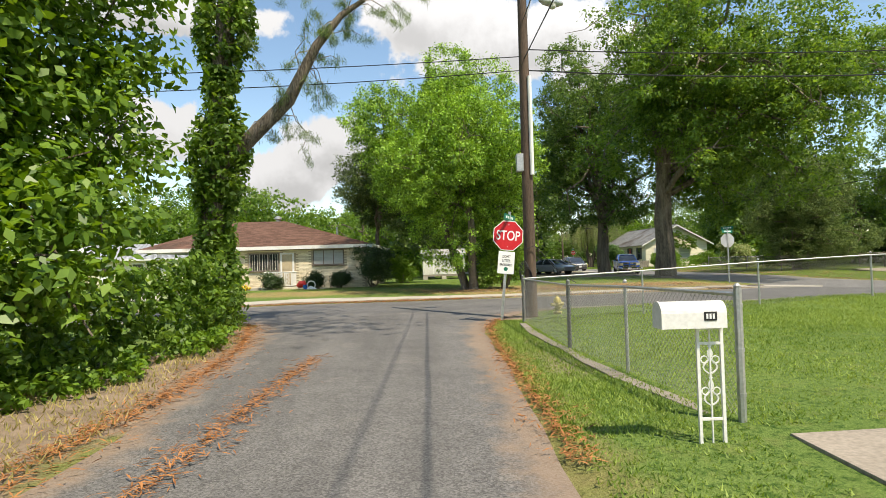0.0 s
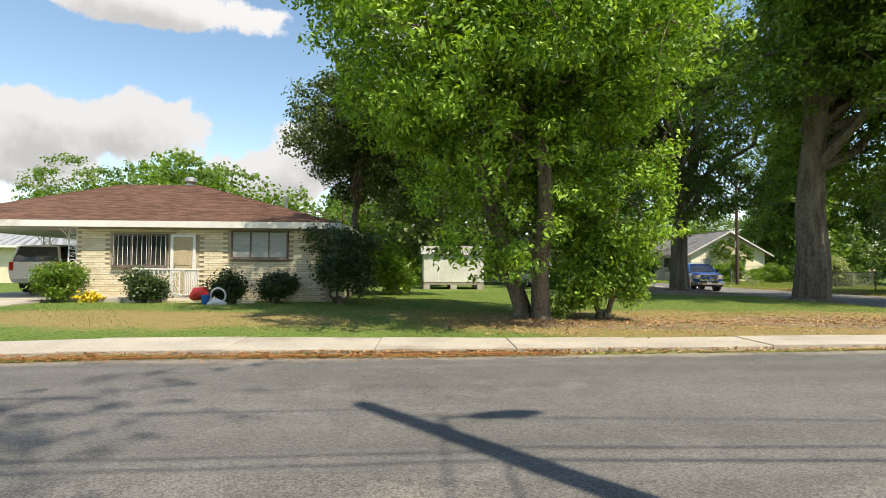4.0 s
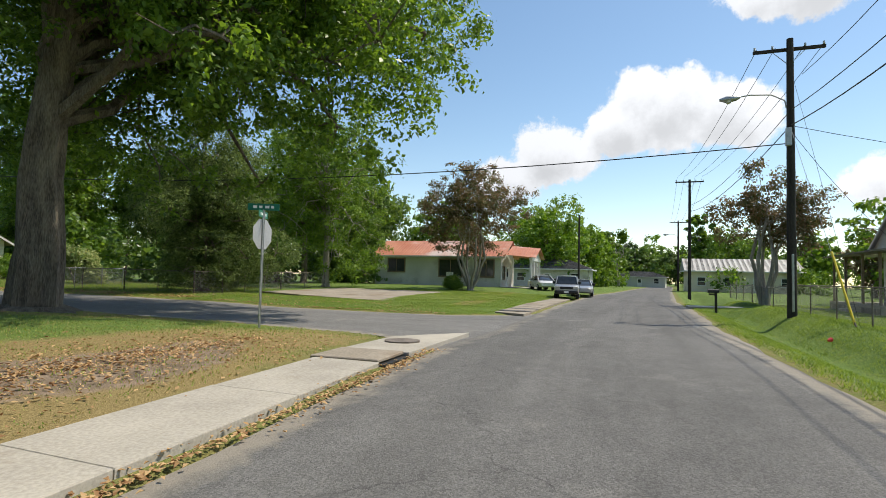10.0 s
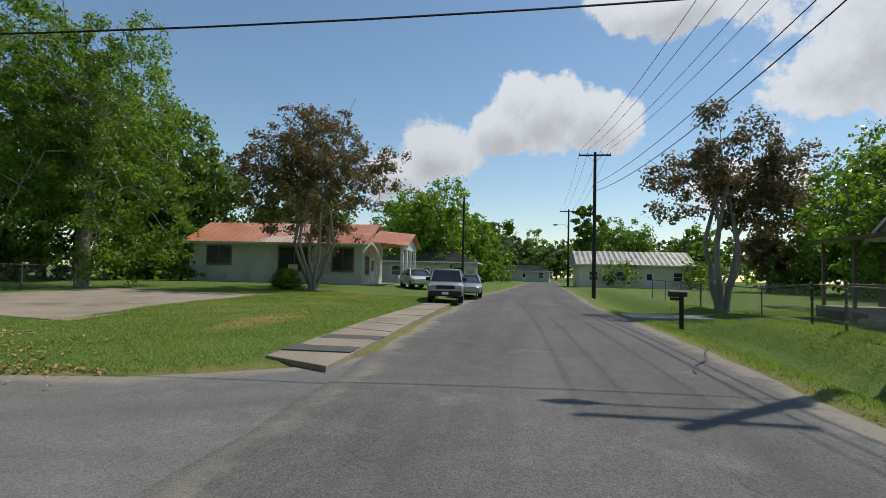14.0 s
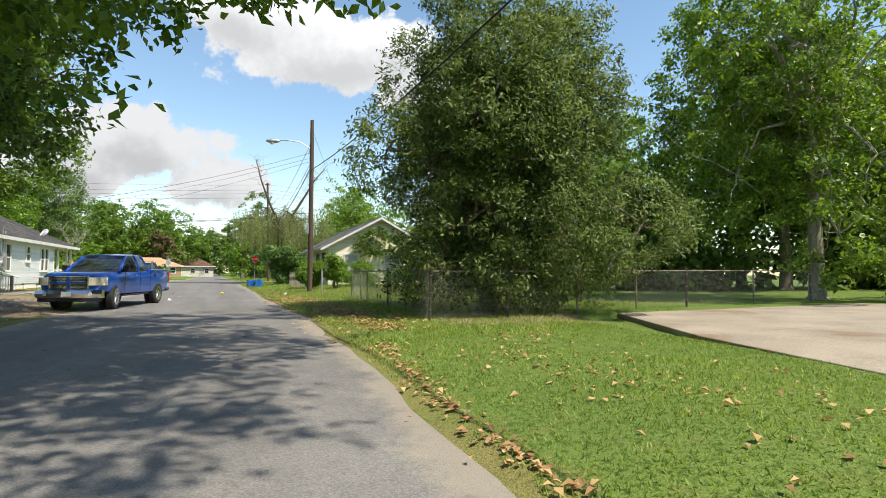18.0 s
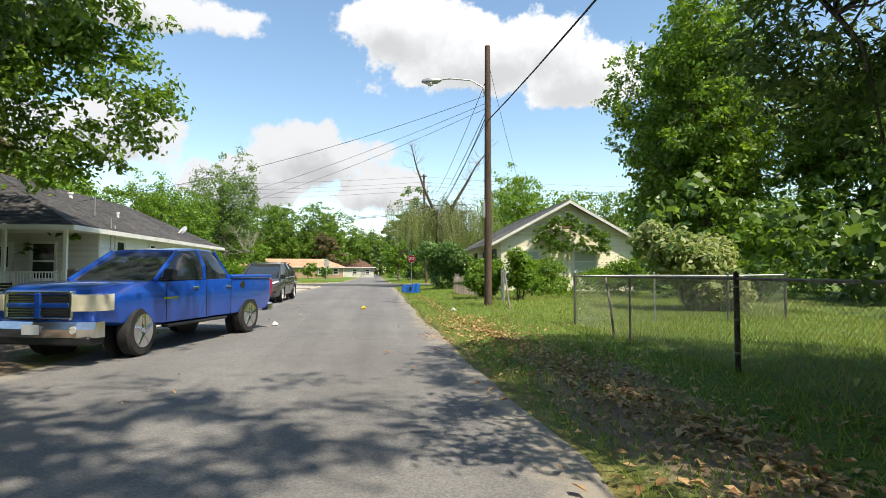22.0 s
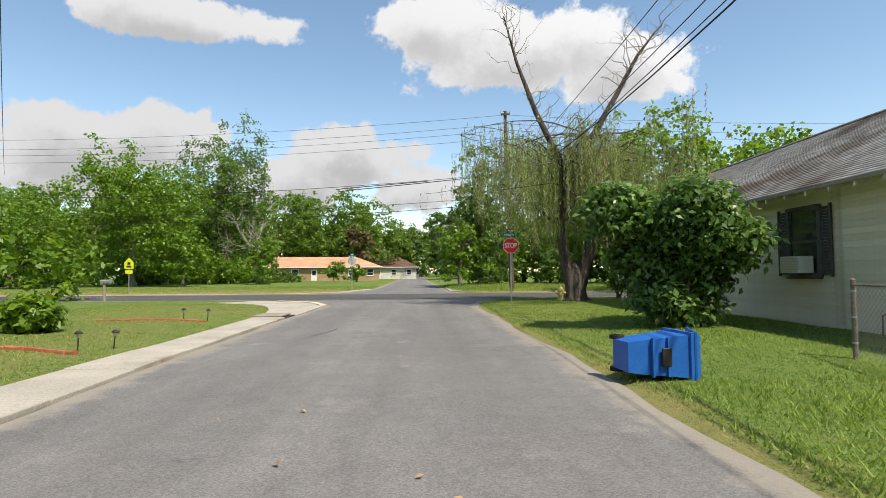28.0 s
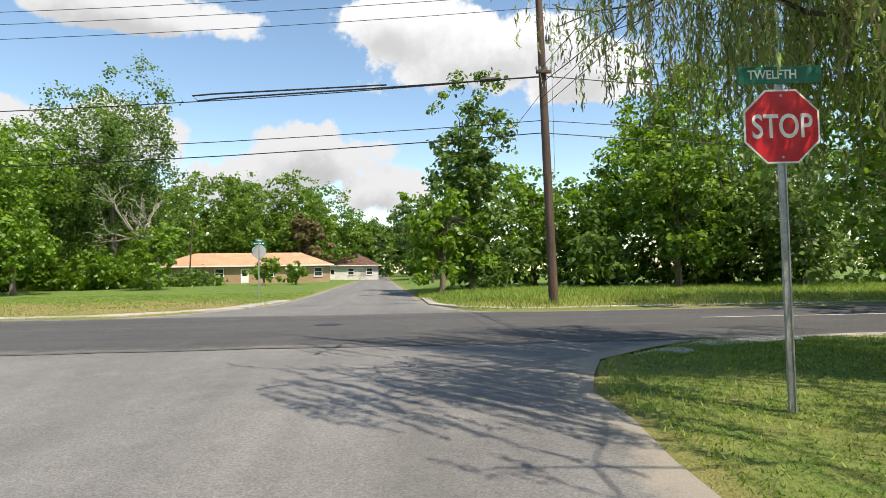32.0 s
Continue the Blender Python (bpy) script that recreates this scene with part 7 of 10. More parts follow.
    f = Mb().box(x1, y0, E - 0.13, x1 + 0.03, y1, za + 0.01).box(x0, y0 - 0.03, E - 0.13, x1, y0, za + 0.01).box(x0, y1, E - 0.13, x1, y1 + 0.03, za + 0.01)
    part("fascia", f, white_paint, h)
    c = [(x0, y0, za), (x1, y0, za), (x1, y1, za), (x0, y1, za)]
    part("roof", Mb().add([*c, ra, rb], [(0, 1, 4), (1, 2, 5, 4), (2, 3, 5), (3, 0, 4, 5), (3, 2, 1, 0)]), shingle_grey, h)
    shingled(h, [(c[1], c[2], rb, ra), (c[0], c[1], ra, ra), (c[2], c[3], rb, rb), (c[3], c[0], ra, rb)], shingle_grey, 21)
    for y, up, r in ((4.0, 0.75, 0.09), (5.2, 0.42, 0.06)):
        zz = za + (zr - za) * up
        xx = x1 + (xm - x1) * up
        part("roof_pipe", Mb().cyl((xx, y, zz - 0.1), (xx, y, zz + 0.22), r).cyl((xx, y, zz + 0.2), (xx, y, zz + 0.28), r * 1.5), white_paint, h)
    part("aerial_mast", Mb().cyl((-1.2, 2.0, za + 0.4), (-1.2, 2.0, za + 1.7), 0.025), galv, h)
    rings = [[(r * math.cos(a), 0.1 - d, r * math.sin(a)) for a in np.linspace(0, 2 * math.pi, 14, endpoint=False)] for r, d in ((0.02, 0.0), (0.17, 0.03), (0.3, 0.1))]
    dm = Mb().loft(rings, caps=False).tube([(0, 0.1, 0), (0, 0.2, -0.4)], 0.02, 6)
    part("satellite_dish", dm, frame_alu, h, "small grey satellite dish", at=pose(-0.9, L + 1.2, za + 0.95, 30, 0, 150))
    # meter boxes and their conduit on the wall
    part("meter_box", Mb().box(0.03, 0.75, 1.15, 0.2, 1.2, 2.05, 0.015).cyl((0.12, 0.95, 0.2), (0.12, 0.95, 1.2), 0.025, n=6).cyl((0.1, 1.15, 2.0), (0.1, 1.15, 3.3), 0.03, n=6), frame_alu, h, "grey electric meter boxes with conduit")
    part("meter_box", Mb().box(0.03, 0.35, 1.35, 0.16, 0.7, 1.75, 0.015).cyl((0.16, 0.52, 1.55), (0.24, 0.52, 1.55), 0.09, n=12), frame_alu, h)
    part("meter_box", Mb().box(0.03, 1.0, 0.8, 0.13, 1.3, 1.1, 0.015), frame_alu, h)


cottage()


# the cream gabled house, overgrown
def cream_house():
    h = thing("cream_house", turned(28.6, 76.4, gz(30, 80), 2.6), "cream boarded gable house, overgrown, with a weathered shingle roof", "house")
    W, L, z0, E = 8.9, 15.0, 0.4, 3.45
    part("wall", Mb().box(0, 0, -0.2, 0.14, L, E), siding_cream, h)
    part("wall", Mb().box(0.14, 0, -0.2, W, 0.14, E), siding_cream, h)
    part("wall", Mb().box(W - 0.14, 0.14, -0.2, W, L, E), siding_cream, h)
    part("wall", Mb().box(0.14, L - 0.14, -0.2, W - 0.14, L, E), siding_cream, h)
    rise = 2.35
    part("gable_wall", Mb().prism([(0, E), (W, E), (W / 2, E + rise)], "y", 0.02, 0.14), siding_cream, h)
    part("gable_wall", Mb().prism([(0, E), (W, E), (W / 2, E + rise)], "y", L - 0.14, L - 0.02), siding_cream, h)
    siding(h, turned(0, 0, 0, 90), L, z0 - 0.3, E, 0.14, siding_cream)
    siding(h, turned(W, 0, 0, 180), W, z0 - 0.3, E, 0.14, siding_cream, gable=rise)
    for y, un in ((2.2, False), (5.6, True), (10.3, True)):
        window(h, turned(-0.04, y, 1.2, 90), 0.95, 1.55, frame_dark, glass_dark, 2, "h", "dark sash window with louvred shutters", shutters=frame_dark, unit=un)
    for x, w in ((1.9, 1.1), (5.6, 1.5)):
        window(h, turned(x, -0.04, 1.25, 180), w, 1.35, white_old, blind, 2, "h", "pale boarded window in the gable end")
    part("gable_vent", Mb().box(W / 2 - 0.35, -0.06, E + 0.7, W / 2 + 0.35, 0, E + 1.3), frame_brown, h)
    # porch at the far end, on iron posts
    Q = 2.6
    part("porch_floor", Mb().box(-0.2, L, -0.2, W, L + Q, 0.1, 0.02), concrete, h)
    for x in (0.1, 3.0, 6.0, W - 0.2):
        c = Mb()
        for dx, dy in ((-0.09, 0), (0.09, 0), (0, 0.09)):
            c.box(x + dx - 0.014, L + Q - 0.25 + dy - 0.014, 0.1, x + dx + 0.014, L + Q - 0.25 + dy + 0.014, E - 0.2)
        for i in range(9):
            zc = 0.3 + i * 0.33
            c.tube([(x - 0.08, L + Q - 0.25, zc), (x, L + Q - 0.25, zc + 0.16), (x + 0.08, L + Q - 0.25, zc + 0.32)], 0.009, 4, False)
        part("iron_post", c, black_iron, h, "black wrought-iron porch post")
    part("porch_beam", Mb().box(-0.1, L + Q - 0.35, E - 0.2, W, L + Q - 0.15, E - 0.02), white_old, h)
    o = 0.75
    xm, zr, ze = W / 2, E + rise + 0.12, E - 0.35
    y0, y1 = -0.55, L + Q + 0.3
    lft, rgt = [(-o, y1, ze), (-o, y0, ze), (xm, y0, zr), (xm, y1, zr)], [(W + o, y0, ze), (W + o, y1, ze), (xm, y1, zr), (xm, y0, zr)]
    slab_roof(h, lft, 0.06, timber_grey)
    slab_roof(h, rgt, 0.06, timber_grey)
    shingled(h, [lft, rgt], shingle_ash, 31)
    part("roof_ridge", Mb().cyl((xm, y0, zr + 0.01), (xm, y1, zr + 0.01), 0.07, n=6), rust_steel, h)
    n = 26
    for i in range(n):
        y = y0 + 0.3 + i * (y1 - y0 - 0.5) / n
        part("rafter_tail", Mb().prism([(-o + 0.05, ze - 0.16), (0, ze + 0.06), (0, ze + 0.16), (-o + 0.05, ze - 0.07)], "y", y, y + 0.05), siding_cream, h)
    b = Mb()
    for s in (-1, 1):
        xe = xm + s * (xm + o)
        b.loft([[(xe, y0 - 0.03, ze - 0.2), (xm, y0 - 0.03, zr - 0.2), (xm, y0 - 0.03, zr), (xe, y0 - 0.03, ze - 0.02)], [(xe, y0, ze - 0.2), (xm, y0, zr - 0.2), (xm, y0, zr), (xe, y0, ze - 0.02)]])
    part("bargeboard", b, white_old, h)
    part("gas_pipe", Mb().tube([(-0.15, 3.0, -0.1), (-0.15, 3.0, 0.55), (0.02, 3.0, 0.6)], 0.02, 6).tube([(-0.15, 3.35, -0.1), (-0.15, 3.35, 0.4), (0.02, 3.35, 0.45)], 0.018, 6), rust_steel, h)


frame_dark = S("dark grey paint", (0.06, 0.06, 0.055), (0.11, 0.11, 0.1), 0.7, 3, 20, 0.1)
cream_house()


# smaller and farther houses
def far_house(name, x, y, rz, w, d, e, rise, wall_mat, roof_mat, label, tin=False, hip=True):
    h = thing(name, turned(x, y, gz(x, y), rz), label, "house")
    part("wall", Mb().box(-w / 2, 0, -0.3, w / 2, 0.15, e), wall_mat, h)
    part("wall", Mb().box(-w / 2, 0.15, -0.3, -w / 2 + 0.15, d, e), wall_mat, h)
    part("wall", Mb().box(w / 2 - 0.15, 0.15, -0.3, w / 2, d, e), wall_mat, h)
    part("wall", Mb().box(-w / 2 + 0.15, d - 0.15, -0.3, w / 2 - 0.15, d, e), wall_mat, h)
    o = 0.6
    x0, x1, y0, y1, ym = -w / 2 - o, w / 2 + o, -o, d + o, d / 2
    k = d / 2 if hip else -o
    c = [(x0, y0, e), (x1, y0, e), (x1, y1, e), (x0, y1, e)]
    ra, rb = (x0 + (k if hip else 0.01), ym, e + rise), (x1 - (k if hip else 0.01), ym, e + rise)
    part("roof", Mb().add([*c, ra, rb], [(0, 1, 5, 4), (1, 2, 5), (2, 3, 4, 5), (3, 0, 4), (3, 2, 1, 0)]), roof_mat, h)
    if tin:
        tin_sheets(h, [c[0], c[1], rb, ra], roof_mat, 0.7)
    else:
        shingled(h, [(c[0], c[1], rb, ra), (c[1], c[2], rb, rb), (c[3], c[0], ra, ra)], roof_mat, 41)
    part("fascia", Mb().box(x0, y0 - 0.02, e - 0.14, x1, y0, e + 0.02).box(x0 - 0.02, y0, e - 0.14, x0, y1, e + 0.02).box(x1, y0, e - 0.14, x1 + 0.02, y1, e + 0.02), white_paint, h)
    n = max(2, int(w / 3.2))
    for i in range(n):
        if i == n // 2:
            door(h, turned(-w / 2 + w * (i + 0.5) / n, -0.03, 0.05, 180), 0.9, 2.0, white_paint)
        else:
            window(h, turned(-w / 2 + w * (i + 0.5) / n, -0.03, 0.95, 180), 1.1, 1.2, white_paint, glass_dark)
    return h


far_house("far_house", 93, 6.8, -90, 14.5, 9, 3.1, 2.0, siding_cream, tin_grey, "low cream house with a pale tin roof behind a fence", tin=True, hip=False)
far_house("far_house", 150, 21, -95, 12, 8, 2.6, 1.4, siding_grey, shingle_grey, "small grey house at the street's far end")
far_house("far_house", -6, 168, 10, 24, 10, 2.6, 2.0, tan_brick, roof_orange, "low orange-roofed house behind hedges")
far_house("far_house", 2, 196, 8, 18, 9, 2.8, 2.4, white_old, shingle_brown, "low house with a dark red roof")
far_house("far_house", -33, 52, 0, 16, 9, 2.6, 1.7, brick_tan, frame_alu, "brick house with a pale metal roof beyond the carport", tin=True)
far_house("far_house", 86, 34, -90, 12, 8, 2.8, 1.6, white_old, shingle_grey, "white house beyond the red-roofed one")
far_house("far_house", 55, -4, 180, 9, 8, 2.9, 1.6, white_paint, tin_grey, "white boarded neighbour house with a tin roof", tin=True, hip=False)


def shed():
    h = thing("garden_shed", turned(-1.9, 46.0, gz(0, 46), 3), "white panel shed raised on concrete blocks", "shed")
    part("wall", Mb().box(0, 0, 0.4, 3.6, 2.6, 2.05, 0.02), white_old, h)
    part("roof", Mb().prism([(-0.15, 2.05), (2.75, 2.05), (1.3, 2.6)], "x", -0.15, 3.75), tin_grey, h)
    part("floor_frame", Mb().box(0.02, 0.02, 0.25, 3.58, 2.58, 0.4), timber_grey, h)
    for x in (0.2, 1.8, 3.4):
        for y in (0.2, 2.4):
            part("block", Mb().box(x - 0.2, y - 0.2, -0.1, x + 0.2, y + 0.2, 0.25, 0.01), concrete, h)
    for x in (0.9, 1.8, 2.7):
        part("batten", Mb().box(x - 0.02, -0.012, 0.42, x + 0.02, 0, 2.03), white_paint, h)


shed()


# ---- poles, wires, signs ----
def pole(x, y, h, r, wood, label, arm=None, lamp=None, box=None, lean=(0, 0)):
    """arm: (height, half length, turn); lamp: (height, reach, turn)."""
    root = thing("utility_pole", pose(x, y, gz(x, y)), label, "utility pole", "utility poles")
    part("post", Mb().tube([(0, 0, -0.3), (lean[0] * 0.5, lean[1] * 0.5, h * 0.5), (*lean, h)], [r, r * 0.86, r * 0.68], 14), wood, root, smooth=True)
    if arm:
        for k, (z, half, turn) in enumerate(arm):
            a = part("crossarm", Mb().box(-half, -0.06, -0.06, half, 0.06, 0.06, 0.01), wood, root, at=pose(lean[0] * z / h, lean[1] * z / h + 0.0, z, 0, 0, turn) @ pose(0, -r - 0.02, 0))
            for s in (-0.95, -0.45, 0.45, 0.95):
                part("insulator", Mb().tube([(half * s, 0, 0.06), (half * s, 0, 0.12), (half * s, 0, 0.15), (half * s, 0, 0.2)], [0.02, 0.05, 0.035, 0.045], 8), galv, a)
            for s in (-1, 1):
                part("brace", Mb().cyl((s * half * 0.45, 0.0, -0.06), (s * 0.05, 0.03, -0.6), 0.014, n=5), galv, a)
    if lamp:
        z, reach, turn = lamp
        m = Mb().tube([(0, 0, -0.35), (0.05, 0, -0.05), (reach * 0.3, 0, 0.22), (reach * 0.75, 0, 0.28), (reach, 0, 0.22)], 0.028, 8)
        l = part("lamp_arm", m, galv, root, at=pose(0, 0, z, 0, 0, turn) @ pose(r * 0.8, 0, 0))
        part("lamp_head", Mb().tube([(reach - 0.1, 0, 0.22), (reach + 0.05, 0, 0.2), (reach + 0.4, 0, 0.17), (reach + 0.65, 0, 0.17)], [0.04, 0.11, 0.14, 0.05], 10), galv, l, "grey street lamp head", smooth=True)
        part("lens", Mb().tube([(reach + 0.32, 0, 0.1), (reach + 0.32, 0, 0.02), (reach + 0.32, 0, -0.02)], [0.12, 0.1, 0.03], 10), lamp_clear, l)
    for b in box or ():
        z, dx, dy, w, hh = b
        part("pole_box", Mb().box(dx - w / 2, dy - w / 2, z, dx + w / 2, dy + w / 2, z + hh, 0.015), galv, root, "grey metal box on the pole")
    part("ground_wire", Mb().tube([(r * 0.95, 0.02, 0), (r * 0.9, 0.02, h * 0.4), (r * 0.75, 0.02, h * 0.9)], 0.008, 4), cable_black, root)
    return root


p0 = pole(2.42, 15.1, 10.4, 0.172, pole_wood, "weathered brown utility pole with cables, at the corner", lamp=(8.9, 0.5, 15), box=((4.1, -0.22, -0.1, 0.2, 0.5),))
part("conduit", Mb().cyl((0.12, -0.15, 4.0), (0.12, -0.14, 6.8), 0.06), white_paint, p0, "white conduit cover")
coil = Mb()
for i in range(5):
    coil.tube([(-0.2 + 0.02 * i + 0.13 * math.cos(a), -0.2 - 0.02 * i, 1.25 + 0.33 * math.sin(a) - 0.05 * i) for a in np.linspace(0, 6.28, 18)], 0.011, 5, False)
coil.tube([(-0.2, -0.22, 1.9), (0.1, -0.24, 2.0), (0.3, -0.18, 1.8), (0.8, -0.1, 1.2), (1.2, -0.3, 0.95)], 0.012, 5)
part("cable_coil", coil, cable_black, p0, "loose coil of black cable")
p1 = pole(28.6, 15.3, 10.9, 0.175, pole_dark, "dark creosoted utility pole with a crossarm and lamp", arm=[(10.55, 1.25, 90)], lamp=(8.5, 1.7, 90), box=((6.6, -0.2, 0.12, 0.2, 0.7), (0.2, -0.17, 0.0, 0.08, 2.2)))
p2 = pole(63.0, 16.2, 12.0, 0.17, pole_dark, "dark utility pole with a crossarm further along", arm=[(11.8, 1.3, 90)])
p3 = pole(100.0, 15.0, 11.5, 0.17, pole_dark, "far utility pole with crossarm and lamp", arm=[(11.2, 1.3, 90)], lamp=(9, 1.5, 90))
pole(78.0, 28.5, 10.0, 0.15, pole_dark, "plain dark pole behind the parked cars")
p4 = pole(25.8, 61.9, 9.9, 0.148, pole_wood, "brown timber utility pole with a curved street lamp", lamp=(8.35, 1.75, 178), box=((3.3, -0.16, -0.05, 0.1, 0.6),))
p5 = pole(24.4, 110.6, 14.0, 0.19, pole_wood, "tall brown utility pole at the far crossing", arm=[(13.7, 0.35, 0), (9.2, 0.3, 0)], lamp=(11.0, 0.9, 75), lean=(-0.35, 0))
p6 = pole(20.6, 150.0, 11.0, 0.16, pole_wood, "far timber pole with a street lamp", arm=[(10.4, 0.8, 0)], lamp=(8.2, 1.6, 175))
p7 = pole(-34.0, 112.4, 13.0, 0.18, pole_wood, "far timber pole on the cross road", arm=[(12.6, 0.4, 0)])
p8 = pole(78.0, 110.6, 13.0, 0.18, pole_wood, "far timber pole on the cross road", arm=[(12.6, 0.4, 0)])
p9 = pole(-31.0, 13.2, 10.4, 0.17, pole_wood, "weathered pole down the cross street")
pole(-10.5, 160, 9, 0.1, pole_wood, "slim leaning pole before the orange-roofed house", lean=(0.5, 0))


def wire(a, b, sag, r=0.012, label="overhead power line between poles", n=14):
    a, b = Vector(a), Vector(b)
    pts = []
    for i in range(n + 1):
        f = i / n
        p = a.lerp(b, f)
        p.z -= sag * 4 * f * (1 - f)
        pts.append(p)
    return solo("power_line", Mb().tube(pts, r, 5), cable_black, label, "cable", group="overhead lines")


for dy in (-1.15, -0.5, 0.5, 1.15):
    wire((28.6, 15.3 + dy, 10.75), (63, 16.2 + dy, 12.0), 0.7)
    wire((63, 16.2 + dy, 12.0), (100, 15 + dy, 11.5), 0.7)
for z, s, r in ((8.2, 0.6, 0.016), (7.6, 0.7, 0.02)):
    wire((28.6, 15.3, z), (63, 16.2, z + 0.9), s, r)
    wire((28.6, 15.3, z), (2.42, 15.1, z - 0.7), s, r)
wire((28.6, 14.9, 9.6), (2.42, 15.1, 9.4), 0.8)
wire((2.42, 15.1, 8.3), (2.9, -26, 8.6), 0.5, 0.013, "overhead line along the lane")
wire((2.42, 15.1, 7.2), (3.3, -26, 7.6), 0.6, 0.016, "overhead cable along the lane")
for z, s in ((9.9, 0.9), (7.3, 0.6), (6.9, 0.7)):
    wire((2.42, 15.1, z), (-31, 13.2, z + 0.3), s, 0.013)
wire((28.6, 15.3, 6.9), (25.8, 61.9, 7.2), 0.9, 0.022, "thick black cable across the street")
wire((28.6, 15.3, 7.4), (36, 9.2, 3.4), 0.3, 0.01, "service line to the pale boarded house")
wire((28.6, 15.3, 7.6), (42, -10, 7.5), 0.8, 0.012, "overhead line beside the pale boarded house")
for z in (8.9, 7.7, 7.3):
    wire((25.8, 61.9, z), (24.1, 110.6, z + 0.6), 0.9, 0.013)
wire((25.8, 61.9, 7.5), (24.1, 110.6, 8.9), 1.6, 0.02)
wire((25.8, 61.9, 8.2), (8.5, 65.7, 4.5), 0.5, 0.009, "service line to the white cottage")
wire((25.8, 61.9, 7.9), (-4, 96, 7.6), 1.0, 0.008)
wire((25.8, 61.9, 7.7), (-4, 97, 7.0), 1.2, 0.008)
wire((25.8, 61.9, 9.6), (30.5, 77, 5.4), 0.3, 0.009, "service line to the cream house")
for z, s, r in ((13.8, 0.8, 0.012), (13.1, 0.9, 0.012), (12.6, 0.9, 0.012), (12.0, 0.9, 0.012), (9.2, 1.0, 0.02), (7.4, 0.8, 0.016), (6.9, 0.9, 0.02)):
    wire((24.1, 110.6, z), (-34, 112.4, z - 0.6), s, r)
    wire((24.1, 110.6, z), (78, 110.6, z - 0.6), s, r)
wire((24.1, 110.6, 8.5), (20.6, 150, 8.2), 0.7)
loop = Mb().tube([(24.0, 110.4, 9.1), (18, 109.6, 8.4), (12.2, 108.8, 7.75), (11.4, 108.7, 7.62), (11.2, 108.7, 7.8), (11.9, 108.8, 7.9), (18, 109.6, 8.5)], 0.03, 6)
loop.tube([(22.4, 110.2, 8.95), (21.6, 110.1, 8.85)], 0.09, 8)
solo("cable_loop", loop, cable_black, "spare black cable looped back along the line", "cable")
guy = thing("guy_wire", pose(0, 0, 0), "steel guy wire with a yellow plastic guard in the grass", "guy wire")
gzv = gz(22.9, 15.05)
part("wire", Mb().cyl((22.9, 15.05, gzv - 0.05), (28.5, 15.3, 7.4), 0.008, n=5), galv, guy)
part("guard", Mb().tube([(22.95, 15.06, gzv + 0.05), (24.6, 15.13, gzv + 2.2)], 0.035, 8), yellow_plastic, guy, "bright yellow plastic guard")
part("anchor", Mb().tube([(22.8, 15.05, gzv - 0.1), (22.95, 15.06, gzv + 0.1)], 0.03, 6), rust_steel, guy)
wire((22.75, 15.0, gz(22.75, 15) + 0.02), (28.5, 15.3, 9.8), 0.0, 0.006, "second steel guy wire of the pole")


def octagon(r, y0, y1, z):
    return Mb().prism([(r * math.cos(math.pi / 8 + k * math.pi / 4), z + r * math.sin(math.pi / 8 + k * math.pi / 4)) for k in range(8)], "y", y0, y1)


def blade(root, z, turn, words, length=0.8):
    b = part("name_blade", Mb().box(-length / 2, -0.004, z, length / 2, 0.004, z + 0.17, 0.003), paint_green, root, "green street name blade", at=pose(0, 0, 0, 0, 0, turn))
    for s in (-1, 1):
        if words:
            part("lettering", text_mesh(words, 0.125, sign_white), sign_white, b, at=pose(-0.07, s * 0.006, z + 0.085, 90, 0, 0 if s < 0 else 180) @ Matrix.Diagonal((0.85, 1, 1, 1)))
        else:
            m = Mb()
            for i, w in enumerate((0.12, 0.1, 0.13, 0.09)):
                m.box(-0.26 + i * 0.15, s * 0.006 - 0.001, z + 0.055, -0.26 + i * 0.15 + w * 0.8, s * 0.006 + 0.001, z + 0.12)
            part("lettering", m, sign_white, b)


